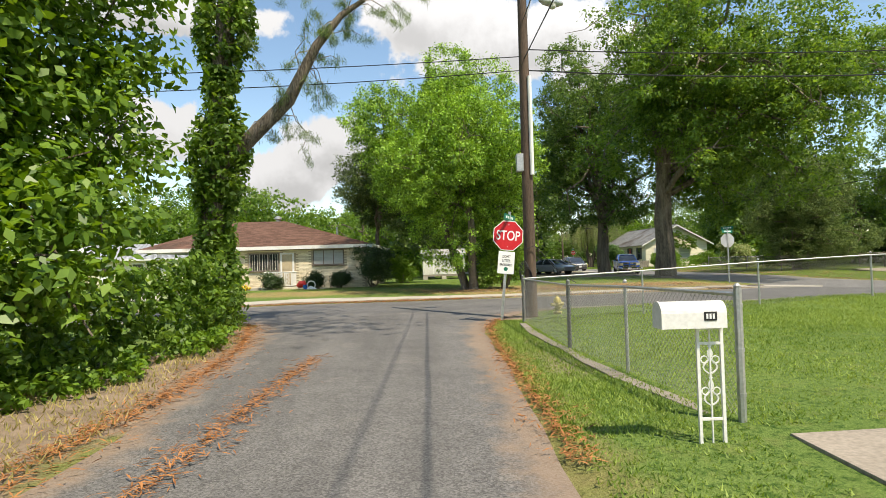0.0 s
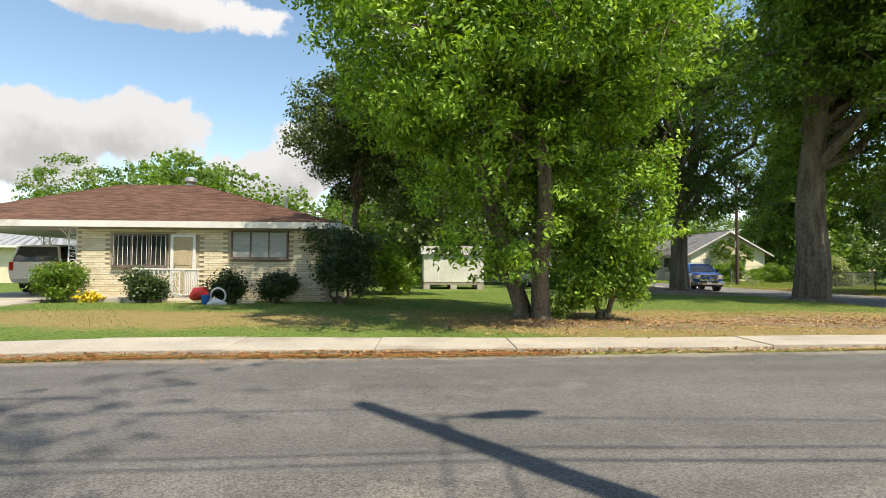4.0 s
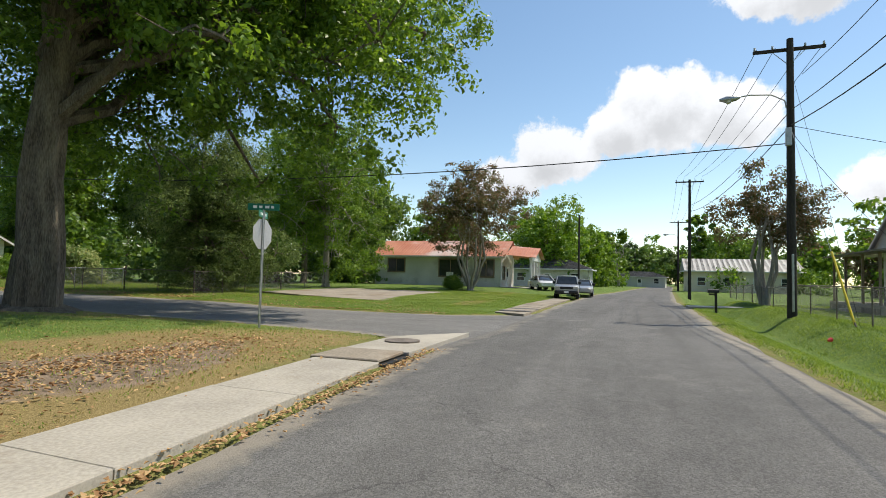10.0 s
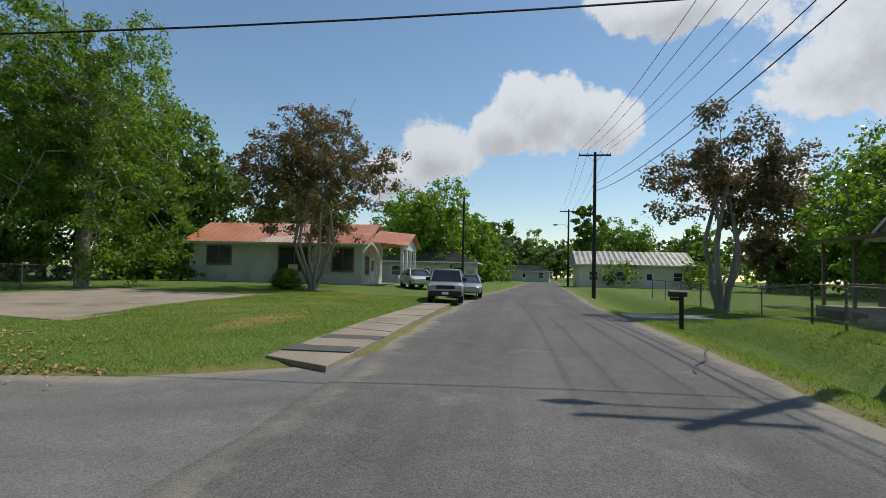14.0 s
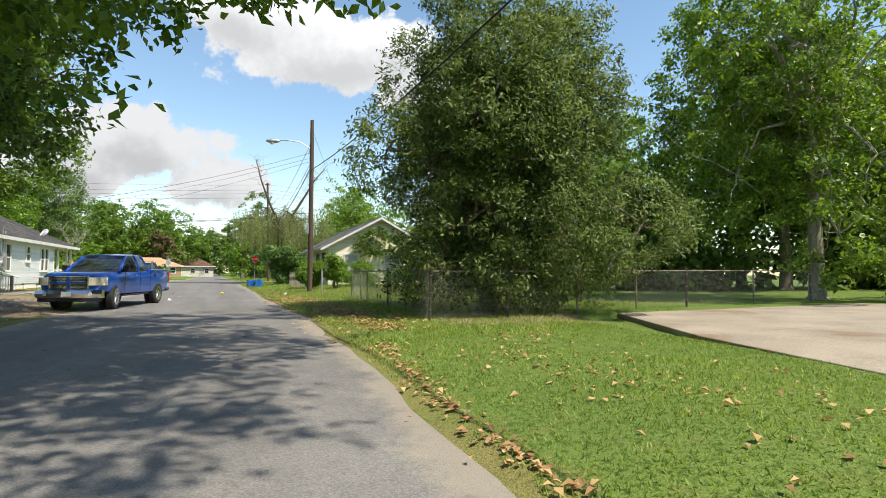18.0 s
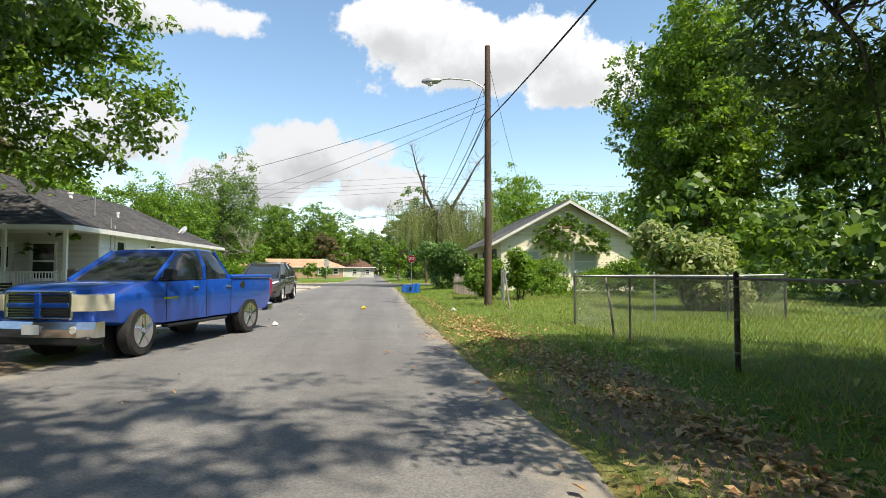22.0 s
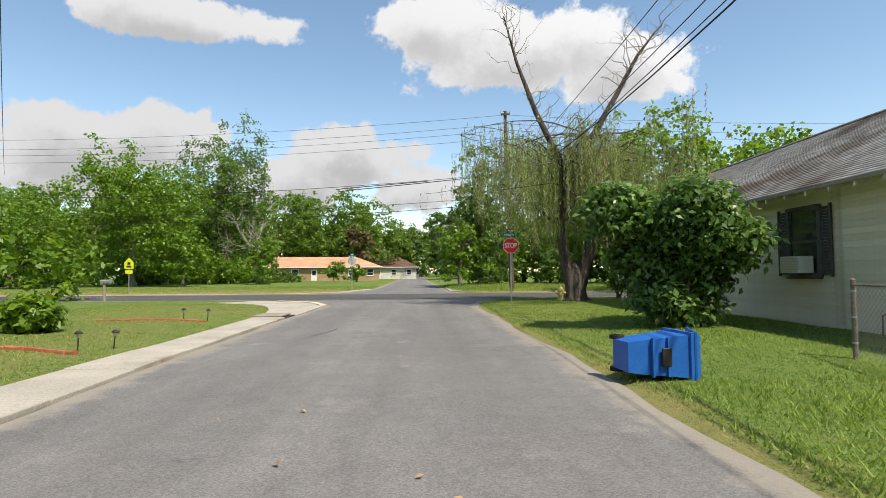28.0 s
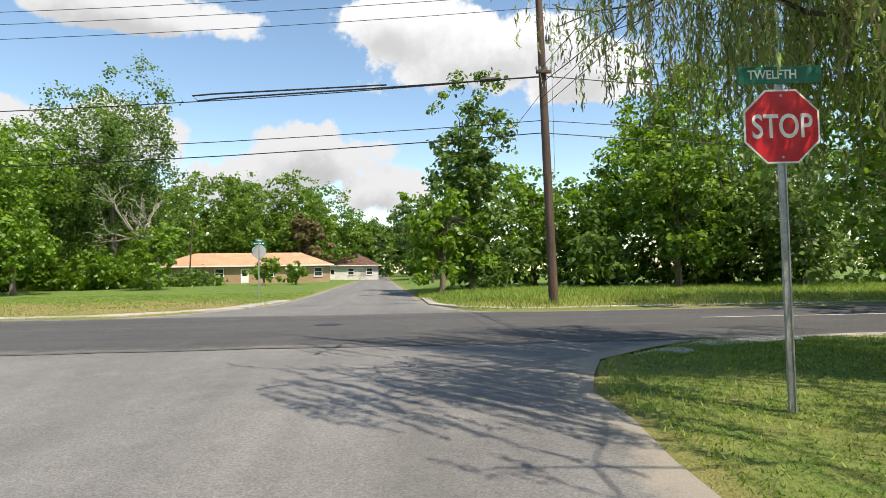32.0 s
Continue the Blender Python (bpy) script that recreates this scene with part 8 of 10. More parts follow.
def stop_sign(x, y, rz, bottom, label, blades=(), litter=False, width=0.76, lean=0.0, post=None):
    root = thing("stop_sign", pose(x, y, gz(x, y), 0, lean, rz), label, "stop sign", "stop signs")
    c = bottom + width / 2
    r = width / 2 / math.cos(math.pi / 8)
    m = Mb()
    for a0, a1, b0, b1 in ((-0.035, 0.035, 0.012, 0.02), (-0.035, -0.022, 0.0, 0.03), (0.022, 0.035, 0.0, 0.03)):
        m.box(a0, b0, -0.2, a1, b1, c + width / 2 + (0.25 if blades else 0.0))
    part("post", m, post or galv, root, "galvanised channel post")
    plate = part("plate", octagon(r, -0.004, 0.0, c), sign_back, root, "octagonal plate with a bare metal back")
    part("border", octagon(r, -0.006, -0.004, c), sign_white, plate)
    part("face", octagon(r * 0.95, -0.008, -0.006, c), sign_red, plate, "red octagonal face")
    part("lettering", text_mesh("STOP", 0.345 * width / 0.76, sign_white), sign_white, plate, at=pose(0, -0.010, c - 0.01, 90, 0, 0) @ Matrix.Diagonal((0.74, 1, 1, 1)))
    for z in (c + 0.3, c - 0.3):
        part("bolt", Mb().cyl((0, -0.014, z), (0, -0.006, z), 0.013, n=8), galv, plate)
    for z, turn, words in blades:
        blade(root, z, turn, words)
    if litter:
        pl = part("notice_plate", Mb().box(-0.22, -0.004, bottom - 0.63, 0.22, 0.0, bottom - 0.03, 0.003), sign_white, root, "white notice plate against litter")
        for w, z, sz in (("DON'T", -0.14, 0.1), ("LITTER", -0.25, 0.1), ("BROUSSARD", -0.36, 0.082)):
            part("lettering", text_mesh(w, sz, ink_black), ink_black, pl, at=pose(0, -0.006, bottom + z - 0.03, 90, 0, 0) @ Matrix.Diagonal((0.72, 1, 1, 1)))
        part("emblem", Mb().prism([(0.055 * math.cos(a), bottom - 0.5 + 0.055 * math.sin(a)) for a in np.linspace(0, 6.28, 16, endpoint=False)], "y", -0.006, -0.004), paint_green, pl, "round green emblem")
    return root


stop_sign(1.5, 14.4, 0, 1.9, "red stop sign over a white litter notice on a metal post", [(2.7, 62, "")], litter=True, lean=6.0, width=0.8)
stop_sign(15.75, 29.8, 183, 1.98, "back of a stop sign with green street name blades", [(2.78, 20, ""), (2.97, 110, "")], width=0.76)
stop_sign(22.65, 94.6, -4, 2.38, "red stop sign under green street name blades", [(3.16, 0, "TWELFTH"), (3.36, 62, "")], width=0.72)
stop_sign(10.3, 119.6, 180, 2.2, "back of a distant stop sign with green blades", [(2.95, 0, ""), (3.12, 80, "")])
stop_sign(17.9, 182, -4, 2.0, "small distant stop sign beside the street")
school = thing("school_sign", pose(-5.9, 111.2, gz(-5.9, 111.2)), "lime yellow school crossing sign on a post", "road sign")
part("post", Mb().box(-0.03, 0.0, -0.2, 0.03, 0.03, 2.7), galv, school)
part("plate", Mb().prism([(-0.38, 2.0), (0.38, 2.0), (0.38, 2.5), (0, 2.9), (-0.38, 2.5)], "y", -0.005, 0.0), sign_yellow, school)
part("symbol_bars", Mb().box(-0.2, -0.008, 2.1, 0.2, -0.005, 2.25).box(-0.12, -0.008, 2.32, 0.12, -0.005, 2.52), ink_black, school)
part("lower_plate", Mb().box(-0.3, -0.005, 1.6, 0.3, 0.0, 1.9), sign_yellow, school)


def hydrant(x, y, rz, label, s=1.0):
    root = thing("fire_hydrant", pose(x, y, gz(x, y), 0, 0, rz) @ Matrix.Scale(s, 4), label, "fire hydrant", "fire hydrants")
    part("barrel", Mb().tube([(0, 0, -0.1), (0, 0, 0.06), (0, 0, 0.061), (0, 0, 0.1), (0, 0, 0.11), (0, 0, 0.46), (0, 0, 0.47), (0, 0, 0.52)], [0.16, 0.16, 0.19, 0.19, 0.12, 0.12, 0.165, 0.165], 14), hydrant_yellow, root, smooth=True)
    part("bonnet", Mb().tube([(0, 0, 0.52), (0, 0, 0.56), (0, 0, 0.63), (0, 0, 0.68), (0, 0, 0.69), (0, 0, 0.76)], [0.15, 0.145, 0.11, 0.05, 0.03, 0.028], 14), hydrant_yellow, root, smooth=True)
    for a, b, r in (((-0.1, 0, 0.38), (-0.26, 0, 0.38), 0.07), ((0.1, 0, 0.38), (0.26, 0, 0.38), 0.07), ((0, -0.1, 0.34), (0, -0.25, 0.34), 0.09)):
        n = part("nozzle", Mb().cyl(a, b, r, r * 0.95, 10), hydrant_yellow, root)
        d = [q - p for p, q in zip(a, b)]
        e = [q + v * 0.18 for q, v in zip(b, d)]
        part("cap_nut", Mb().cyl(b, e, 0.03, n=6), hydrant_yellow, n)
    return root


hydrant(3.2, 15.35, 20, "faded yellow fire hydrant beside the corner fence", 0.72)
hydrant(25.02, 94.85, 0, "yellow and grey fire hydrant under the willow", 1.0)


# ---- chain-link fences ----
def fence(line, h, label, post_mat=None, gap=3.05, rail=True, mesh_to=None, pitch=0.075, skip=(), wire_r=0.0022, lean=0.0):
    """Posts, top rail and woven wire along a line of ground points."""
    post_mat = post_mat or galv
    root = thing("chain_link_fence", Matrix(), label, "fence")
    wv, wf = [], []
    for (ax, ay), (bx, by) in zip(line, line[1:]):
        length = math.dist((ax, ay), (bx, by))
        n = max(1, round(length / gap))
        for i in range(n + 1):
            f = i / n
            x, y = ax + (bx - ax) * f, ay + (by - ay) * f
            z = gz(x, y)
            end = i in (0, n)
            m = Mb().cyl((x, y, z - 0.2), (x + lean, y, z + h + (0.05 if end else 0)), 0.036 if end else 0.024, n=8)
            m.tube([(x + lean, y, z + h + 0.05), (x + lean, y, z + h + 0.075), (x + lean, y, z + h + 0.1)], [0.03, 0.034, 0.008] if end else [0.026, 0.03, 0.008], 8)
            p = part("post", m, post_mat, root)
            if end:
                for k in (0.2, 0.55, 0.9):
                    part("band", Mb().cyl((x, y, z + h * k), (x, y, z + h * k + 0.03), 0.041, n=8), galv, p)
        za, zb = gz(ax, ay), gz(bx, by)
        if rail:
            for i in range(n):
                p, q = [(ax + (bx - ax) * f, ay + (by - ay) * f) for f in (i / n, (i + 1) / n)]
                part("top_rail", Mb().cyl((*p, gz(*p) + h), (*q, gz(*q) + h), 0.02, n=6), post_mat, root)
        # woven wire: two families of slanting strands
        k = int(length / pitch)
        ux, uy = (bx - ax) / length, (by - ay) / length
        span = h - 0.05
        for s in (-1, 1):
            t0 = np.arange(-int(span / pitch) - 1, k + int(span / pitch) + 2) * pitch
            t1 = t0 + s * span
            lo, hi = np.clip((0 - t0) / (s * span), 0, 1), np.clip((length - t0) / (s * span), 0, 1)
            f0, f1 = np.minimum(lo, hi), np.maximum(lo, hi)
            ok = f1 - f0 > 0.02
            t0, f0, f1 = t0[ok], f0[ok], f1[ok]
            a, b = t0 + s * span * f0, t0 + s * span * f1
            gA, gB = za + (zb - za) * a / length, za + (zb - za) * b / length
            P = np.stack([ax + ux * a, ay + uy * a, gA + 0.04 + span * f0], 1)
            Q = np.stack([ax + ux * b, ay + uy * b, gB + 0.04 + span * f1], 1)
            side = np.array([-uy, ux, 0]) * wire_r
            off = np.array([ux * wire_r * 0.9, uy * wire_r * 0.9, 0])
            base = sum(len(v) for v in wv)
            v = np.stack([P + side, P - side * 0.5 + off, P - side * 0.5 - off, Q + side, Q - side * 0.5 + off, Q - side * 0.5 - off], 1).reshape(-1, 3)
            kk = base + np.arange(len(P))[:, None] * 6
            wv.append(v)
            wf += [kk + [0, 1, 4, 3], kk + [1, 2, 5, 4], kk + [2, 0, 3, 5]]
    v, f = np.concatenate(wv), np.concatenate(wf)
    tagged(part("wire_mesh", np_mesh("wire_mesh", v, f, wire_grey), wire_grey, root), kind="stuff")
    return root


fence([(2.6, 4.7), (2.15, 9.3), (2.0, 13.75), (14.6, 14.6)], 1.12, "galvanised chain-link fence round the corner lawn")
kerb = slab_strip("kerb_1", [(2.42, 5.0), (2.02, 7.2), (2.0, 9.3), (1.8, 11.5), (1.84, 13.4)], [(2.58, 5.0), (2.24, 7.2), (2.14, 9.3), (2.0, 11.5), (1.99, 13.4)], concrete_old, "low broken concrete footing under the wire fence", top=0.07, joint=0.9)
fence([(17.2, 14.6), (31.9, 14.6)], 1.12, "weathered chain-link fence above the ditch bank", rust_steel, pitch=0.085)
fence([(34.2, 14.2), (44, 14.0), (53, 14.0)], 1.12, "weathered chain-link fence of the next yard", rust_steel, pitch=0.11)
fence([(34.2, 14.2), (34.0, 10.5)], 1.12, "chain-link side fence of the porch yard", rust_steel, pitch=0.11)
fence([(27.1, 55.2), (27.25, 48.6), (27.1, 43.3), (29.3, 43.4), (36.8, 45.0), (44, 46.0)], 1.22, "weathered dark chain-link fence round the shady lot", rust_steel, pitch=0.08)
fence([(27.1, 55.2), (31.6, 56.1), (33.3, 56.2), (33.2, 60)], 1.22, "chain-link fence panel with a broad top rail", pitch=0.08)
fence([(26.6, 63.2), (26.75, 64.6)], 1.25, "short slack remnant of chain-link fence", pitch=0.09, rail=False)
solo("leaning_post", Mb().cyl((26.3, 60.0, gz(26.3, 60.0) - 0.1), (26.62, 63.0, gz(26.6, 63) + 1.2), 0.035, n=8), rust_steel, "fallen brace post leaning on the fence remnant", "post")
solo("bent_post", Mb().tube([(27.0, 52.2, gz(27, 52.2) - 0.2), (27.02, 52.5, gz(27, 52.2) + 0.6), (27.1, 53.0, gz(27, 52.2) + 1.2)], 0.024, 8), rust_steel, "bent rusty fence post in the grass", "post")
yard = thing("picket_fence", Matrix(), "low grey weathered picket fence with wire, by the cream house", "fence")
for i in range(26):
    f = i / 25
    x, y = 25.35 + 0.9 * f, 73.4 - 4.2 * f
    part("picket", Mb().box(x - 0.04, y - 0.01, gz(x, y) - 0.1, x + 0.04, y + 0.012, gz(x, y) + 0.95 + 0.06 * math.sin(i * 2.3)), timber_grey, yard)
part("rail", Mb().cyl((25.38, 73.4, gz(25.4, 73) + 0.75), (26.28, 69.2, gz(26, 69) + 0.75), 0.025, n=6), timber_grey, yard)
fence([(25.4, 73.6), (25.9, 77.2)], 1.1, "short wire fence with rusty pipe rail beside the house", rust_steel, pitch=0.09)


# ---- boxes, bins and small street things ----
mb1 = thing("mailbox", pose(2.02, 4.25, gz(2.1, 4.3)), "white steel mailbox on a white scrollwork stand", "mailbox")
box = Mb()
sec = [(-0.09, 0.0), (0.09, 0.0), (0.09, 0.12)] + [(0.09 * math.cos(a), 0.12 + 0.09 * math.sin(a)) for a in np.linspace(0.3, math.pi - 0.3, 7)] + [(-0.09, 0.12)]
box.prism([(y, z + 0.92) for y, z in sec], "x", -0.3, 0.2)
part("box", box, white_paint, mb1)
part("box_door", Mb().prism([(y * 1.04, z * 1.03 + 0.918) for y, z in sec], "x", -0.315, -0.3), white_paint, mb1)
part("number_plate", Mb().box(0.02, -0.094, 0.98, 0.12, -0.09, 1.05), ink_black, mb1, "small dark plate with illegible bars")
part("number_bars", Mb().box(0.035, -0.097, 0.995, 0.05, -0.094, 1.035).box(0.06, -0.097, 0.995, 0.075, -0.094, 1.035).box(0.085, -0.097, 0.995, 0.1, -0.094, 1.035), sign_white, mb1)
stand = Mb()
for x in (0.0, 0.19):
    stand.box(x - 0.012, -0.012, -0.15, x + 0.012, 0.012, 0.93)
for z in (0.18, 0.78, 0.9):
    stand.box(0.0, -0.01, z, 0.19, 0.01, z + 0.02)
for z0 in (0.3, 0.55):
    for s in (-1, 1):
        stand.tube([(0.095 + s * (0.01 + 0.055 * math.sin(t) * (1 - t / 9)), 0, z0 + 0.22 * t / 6.28) for t in np.linspace(0, 6.28, 14)], 0.007, 4, False)
        stand.tube([(0.095 + s * (0.045 + 0.03 * math.cos(t)), 0, z0 + 0.11 + 0.03 * math.sin(t)) for t in np.linspace(0, 6.28, 9)], 0.006, 4, False)
stand.box(0.09, -0.008, 0.0, 0.1, 0.008, 0.9)
part("stand", stand, white_paint, mb1, "white wrought scroll stand")
mb2 = thing("mailbox", pose(36.4, 17.0, gz(36.4, 17.0)), "dark mailbox on a timber post beside the ditch", "mailbox")
part("post", Mb().box(-0.06, -0.06, -0.4, 0.06, 0.06, 1.05, 0.01), pole_dark, mb2)
part("box", Mb().prism([(x * 1.2, z + 1.02) for x, z in sec], "y", -0.15, 0.4), black_iron, mb2)
part("brace", Mb().box(-0.03, 0.05, 0.9, 0.03, 0.35, 1.0), pole_dark, mb2)
mb3 = thing("mailbox", pose(0.6, 98.4, gz(0.6, 98.4)), "grey mailbox on a grey timber post", "mailbox")
part("post", Mb().box(-0.06, -0.06, -0.3, 0.06, 0.06, 1.05, 0.01), timber_grey, mb3)
part("box", Mb().prism([(y * 1.1, z + 1.03) for y, z in sec], "x", -0.2, 0.35), galv, mb3)


def bin_lying():
    root = thing("wheelie_bin", pose(22.2, 76.45, gz(22.6, 76.6) + 0.02, 0, 90, 10) @ Matrix.Scale(0.86, 4), "blue plastic wheelie bin tipped over on its side", "bin")
    b = Mb()
    ring = lambda w, d, z: [(-w, -d, z), (w, -d, z), (w, d, z), (-w, d, z)]
    b.loft([ring(0.23, 0.25, 0.0), ring(0.25, 0.27, 0.12), ring(0.33, 0.36, 0.95), ring(0.37, 0.4, 0.96), ring(0.37, 0.4, 1.02), ring(0.33, 0.36, 1.02), ring(0.3, 0.33, 0.9), ring(0.2, 0.22, 0.05)])
    body = part("body", b, bin_blue, root, at=pose(-0.36, 0, 0))
    l = Mb().loft([ring(0.38, 0.41, 0), ring(0.38, 0.41, 0.03), ring(0.3, 0.33, 0.09), ring(0.2, 0.22, 0.1)])
    part("lid", l, bin_blue, root, "hinged blue lid hanging ajar", at=pose(-0.36, 0, 1.0) @ pose(0, -0.4, 0.02, 24, 0, 0) @ pose(0, 0.4, 0))
    part("handle", Mb().cyl((-0.66, 0.46, 0.95), (-0.06, 0.46, 0.95), 0.025), plastic_black, root)
    for x in (-0.62, -0.1):
        w = part("wheel", Mb().tube([(x - 0.03, 0.27, 0.08), (x + 0.03, 0.27, 0.08)], 0.12, 14), rubber, root)
        part("hub", Mb().cyl((x - 0.04, 0.27, 0.08), (x + 0.04, 0.27, 0.08), 0.05), plastic_black, w)
    for z in (0.35, 0.6):
        part("rib", Mb().box(-0.36 - 0.3, -0.36, z, -0.36 + 0.3, -0.3, z + 0.03), bin_blue, body, at=pose(0.36, 0, 0))
    # the recess is not hollowed: its shade is a black block on the side
    part("moulded_recess", Mb().box(-0.5, -0.375, 0.5, -0.22, -0.34, 0.66, 0.01), plastic_black, root, "black block in place of the shade in a moulded recess")


bin_lying()


def bench(m, label, slat_mat, iron):
    root = thing("garden_bench", m, label, "bench")
    for i in range(4):
        part("seat_slat", Mb().box(-0.62, -0.2 + i * 0.11, 0.42, 0.62, -0.11 + i * 0.11, 0.445, 0.005), slat_mat, root)
    for i in range(3):
        part("back_slat", Mb().box(-0.62, 0.25 + i * 0.03, 0.52 + i * 0.11, 0.62, 0.27 + i * 0.03, 0.6 + i * 0.11, 0.005), slat_mat, root)
    for x in (-0.6, 0.6):
        c = Mb().tube([(x, -0.25, 0), (x, -0.2, 0.2), (x, -0.22, 0.42), (x, 0.1, 0.4), (x, 0.26, 0.42), (x, 0.36, 0.86)], 0.018, 6)
        c.tube([(x, 0.3, 0), (x, 0.22, 0.22), (x, 0.2, 0.42)], 0.018, 6).tube([(x, -0.2, 0.42), (x, -0.28, 0.55), (x, -0.2, 0.66), (x, 0.05, 0.66), (x, 0.28, 0.62)], 0.016, 6)
        c.tube([(x, 0.05 + 0.08 * math.cos(a), 0.54 + 0.08 * math.sin(a)) for a in np.linspace(0, 6.28, 12)], 0.01, 5)
        part("end_frame", c, iron, root, "cast iron end frame")
    return root


bench(pose(28.25, 92.75, gz(28.2, 92.7), 0, 0, -60), "black iron garden bench with dark slats by the porch", black_iron, black_iron)
bench(pose(8.2, 61.9, gz(8.2, 61.9), 0, 0, 180), "dark metal bench before the railed porch", black_iron, black_iron)


def solar(x, y, h=0.36, tilt=0.0):
    root = thing("garden_light", pose(x, y, gz(x, y), tilt * 0.6, tilt, 0), "small black solar garden light on a stake", "garden light", "garden lights")
    part("stake", Mb().cyl((0, 0, -0.1), (0, 0, h - 0.08), 0.012, n=6), plastic_black, root)
    part("lens", Mb().tube([(0, 0, h - 0.1), (0, 0, h - 0.02)], [0.03, 0.045], 8), lamp_clear, root)
    part("cap", Mb().tube([(0, 0, h - 0.02), (0, 0, h), (0, 0, h + 0.03)], [0.075, 0.07, 0.03], 10), plastic_black, root)


for x, y, t in ((14.25, 65.9, 0), (14.05, 66.3, 6), (11.0, 65.3, -5), (11.6, 65.3, 3), (12.3, 65.4, 0), (12.9, 79.0, 4), (13.2, 79.6, 9), (11.6, 85.5, 0), (12.2, 85.8, 5)):
    solar(x, y, 0.36, t)
edging = thing("brick_edging", Matrix(), "line of red bricks edging the lawn", "edging")
me_b = Mb().box(-0.1, -0.05, -0.03, 0.1, 0.05, 0.05, 0.008).mesh("brick", brick_red)
for (ax, ay), (bx, by) in (((10.2, 64.9), (14.4, 65.5)), ((9.2, 79.3), (13.1, 78.7)), ((9.0, 85.3), (12.3, 85.5))):
    n = int(math.dist((ax, ay), (bx, by)) / 0.21)
    for i in range(n):
        f = (i + 0.5) / n
        x, y = ax + (bx - ax) * f, ay + (by - ay) * f
        part("brick", me_b, brick_red, edging, at=pose(x, y, gz(x, y) + 0.01, random.uniform(-6, 6), random.uniform(-6, 6), math.degrees(math.atan2(by - ay, bx - ax)) + random.uniform(-8, 8)))
# toys and small finds on the lawn
toys = thing("toy_heap", pose(-7.9, 29.9, gz(-7.9, 29.9)), "heap of red, blue and white plastic toys on the lawn", "toys")
part("toy_car", Mb().tube([(-0.35, 0, 0.18), (-0.2, 0, 0.3), (0.0, 0, 0.32), (0.1, 0, 0.2)], [0.1, 0.2, 0.2, 0.08], 10), toy_red, toys, "red plastic ride-on", smooth=True)
part("toy_bucket", Mb().tube([(0.1, -0.1, 0.0), (0.1, -0.12, 0.28)], [0.09, 0.13], 10), bin_blue, toys)
part("toy_hoop", Mb().tube([(0.4 + 0.22 * math.cos(a), 0.05, 0.25 + 0.22 * math.sin(a)) for a in np.linspace(0, 6.28, 16)], 0.03, 6, False), white_paint, toys)
part("white_bag", Mb().tube([(0.25, -0.25, 0.02), (0.45, -0.3, 0.08), (0.75, -0.25, 0.03)], [0.06, 0.14, 0.05], 8), white_paint, toys, "white plastic bag", smooth=True)
fl = np.random.default_rng(3)
v, f = leaf_cloud(np.stack([fl.uniform(-11.9, -11.1, 40), fl.uniform(30.2, 30.6, 40), 0.2 + fl.uniform(0, 0.35, 40)], 1), 0.05, 14, 0.08, fl, 0.8)
tagged(new("flowers", np_mesh("flowers", v, f, yellow_plastic)), "clump of yellow flowers beside the brick house", "flowers", kind="stuff")
solo("scroll_ornament", Mb().tube([(0.05 * math.sin(t * 2), 0.35 * math.cos(t) * (1 - t / 12), 0.3 + 0.28 * math.sin(t)) for t in np.linspace(0, 6.28, 24)], 0.03, 6).tube([(0, -0.3, 0), (0, -0.1, 0.45), (0, 0.2, 0.1)], 0.03, 6), timber_grey, "weathered scroll ornament leaning on the cottage wall", "ornament", at=pose(9.75, 72.0, gz(9.8, 72)))


# street inlets, manhole and road marks
def inlet(x, y, w, d, rz, label):
    root = thing("storm_drain", pose(x, y, float(level(x, y)), 0, 0, rz), label, "drain")
    # no hollow here: a solid black block gives the opening its inner shade
    part("throat", Mb().box(-w / 2, -d / 2, -0.12, w / 2, d / 2, 0.035), black_iron, root, "black block in place of the shade in the open throat")
    part("cover_slab", Mb().box(-w / 2, -d / 2 + 0.12, 0.05, w / 2, d / 2 + 0.1, 0.11, 0.015), concrete_old, root, "dark stained cover slab")


inlet(12.55, 25.05, 1.1, 1.2, 3, "storm drain slab with a dark throat in the kerb walk")
inlet(13.55, 88.2, 1.25, 1.0, 93, "storm drain with a dark slab beside the side street")
inlet(-13.0, 21.85, 1.4, 0.5, 4, "dark storm drain slot in the kerb")
for i, (x0, x1) in enumerate(((27.6, 28.3), (29.5, 30.2))):
    m = Mb().box(x0, 25.25, 0, x1, 26.6, 0.012)
    solo("walk_patch", m, asphalt_dark, "dark stained patch on the concrete walk", "patch", "structure", at=pose(0, 0, float(level(28, 26)) + 0.094))
mh = thing("manhole_cover", pose(16.6, 104.6, float(level(16.6, 104.6)) + 0.03), "dark round iron manhole cover in the road", "manhole cover", kind="structure")
part("disc", Mb().cyl((0, 0, -0.03), (0, 0, 0.012), 0.36, n=20), black_iron, mh)
mh2 = thing("manhole_cover", pose(14.6, 25.3, float(level(14.6, 25.3)) + 0.09), "iron manhole cover set in the corner slab", "manhole cover", kind="structure")
part("disc", Mb().cyl((0, 0, -0.03), (0, 0, 0.012), 0.36, n=20), rust_steel, mh2)
ln = Mb()
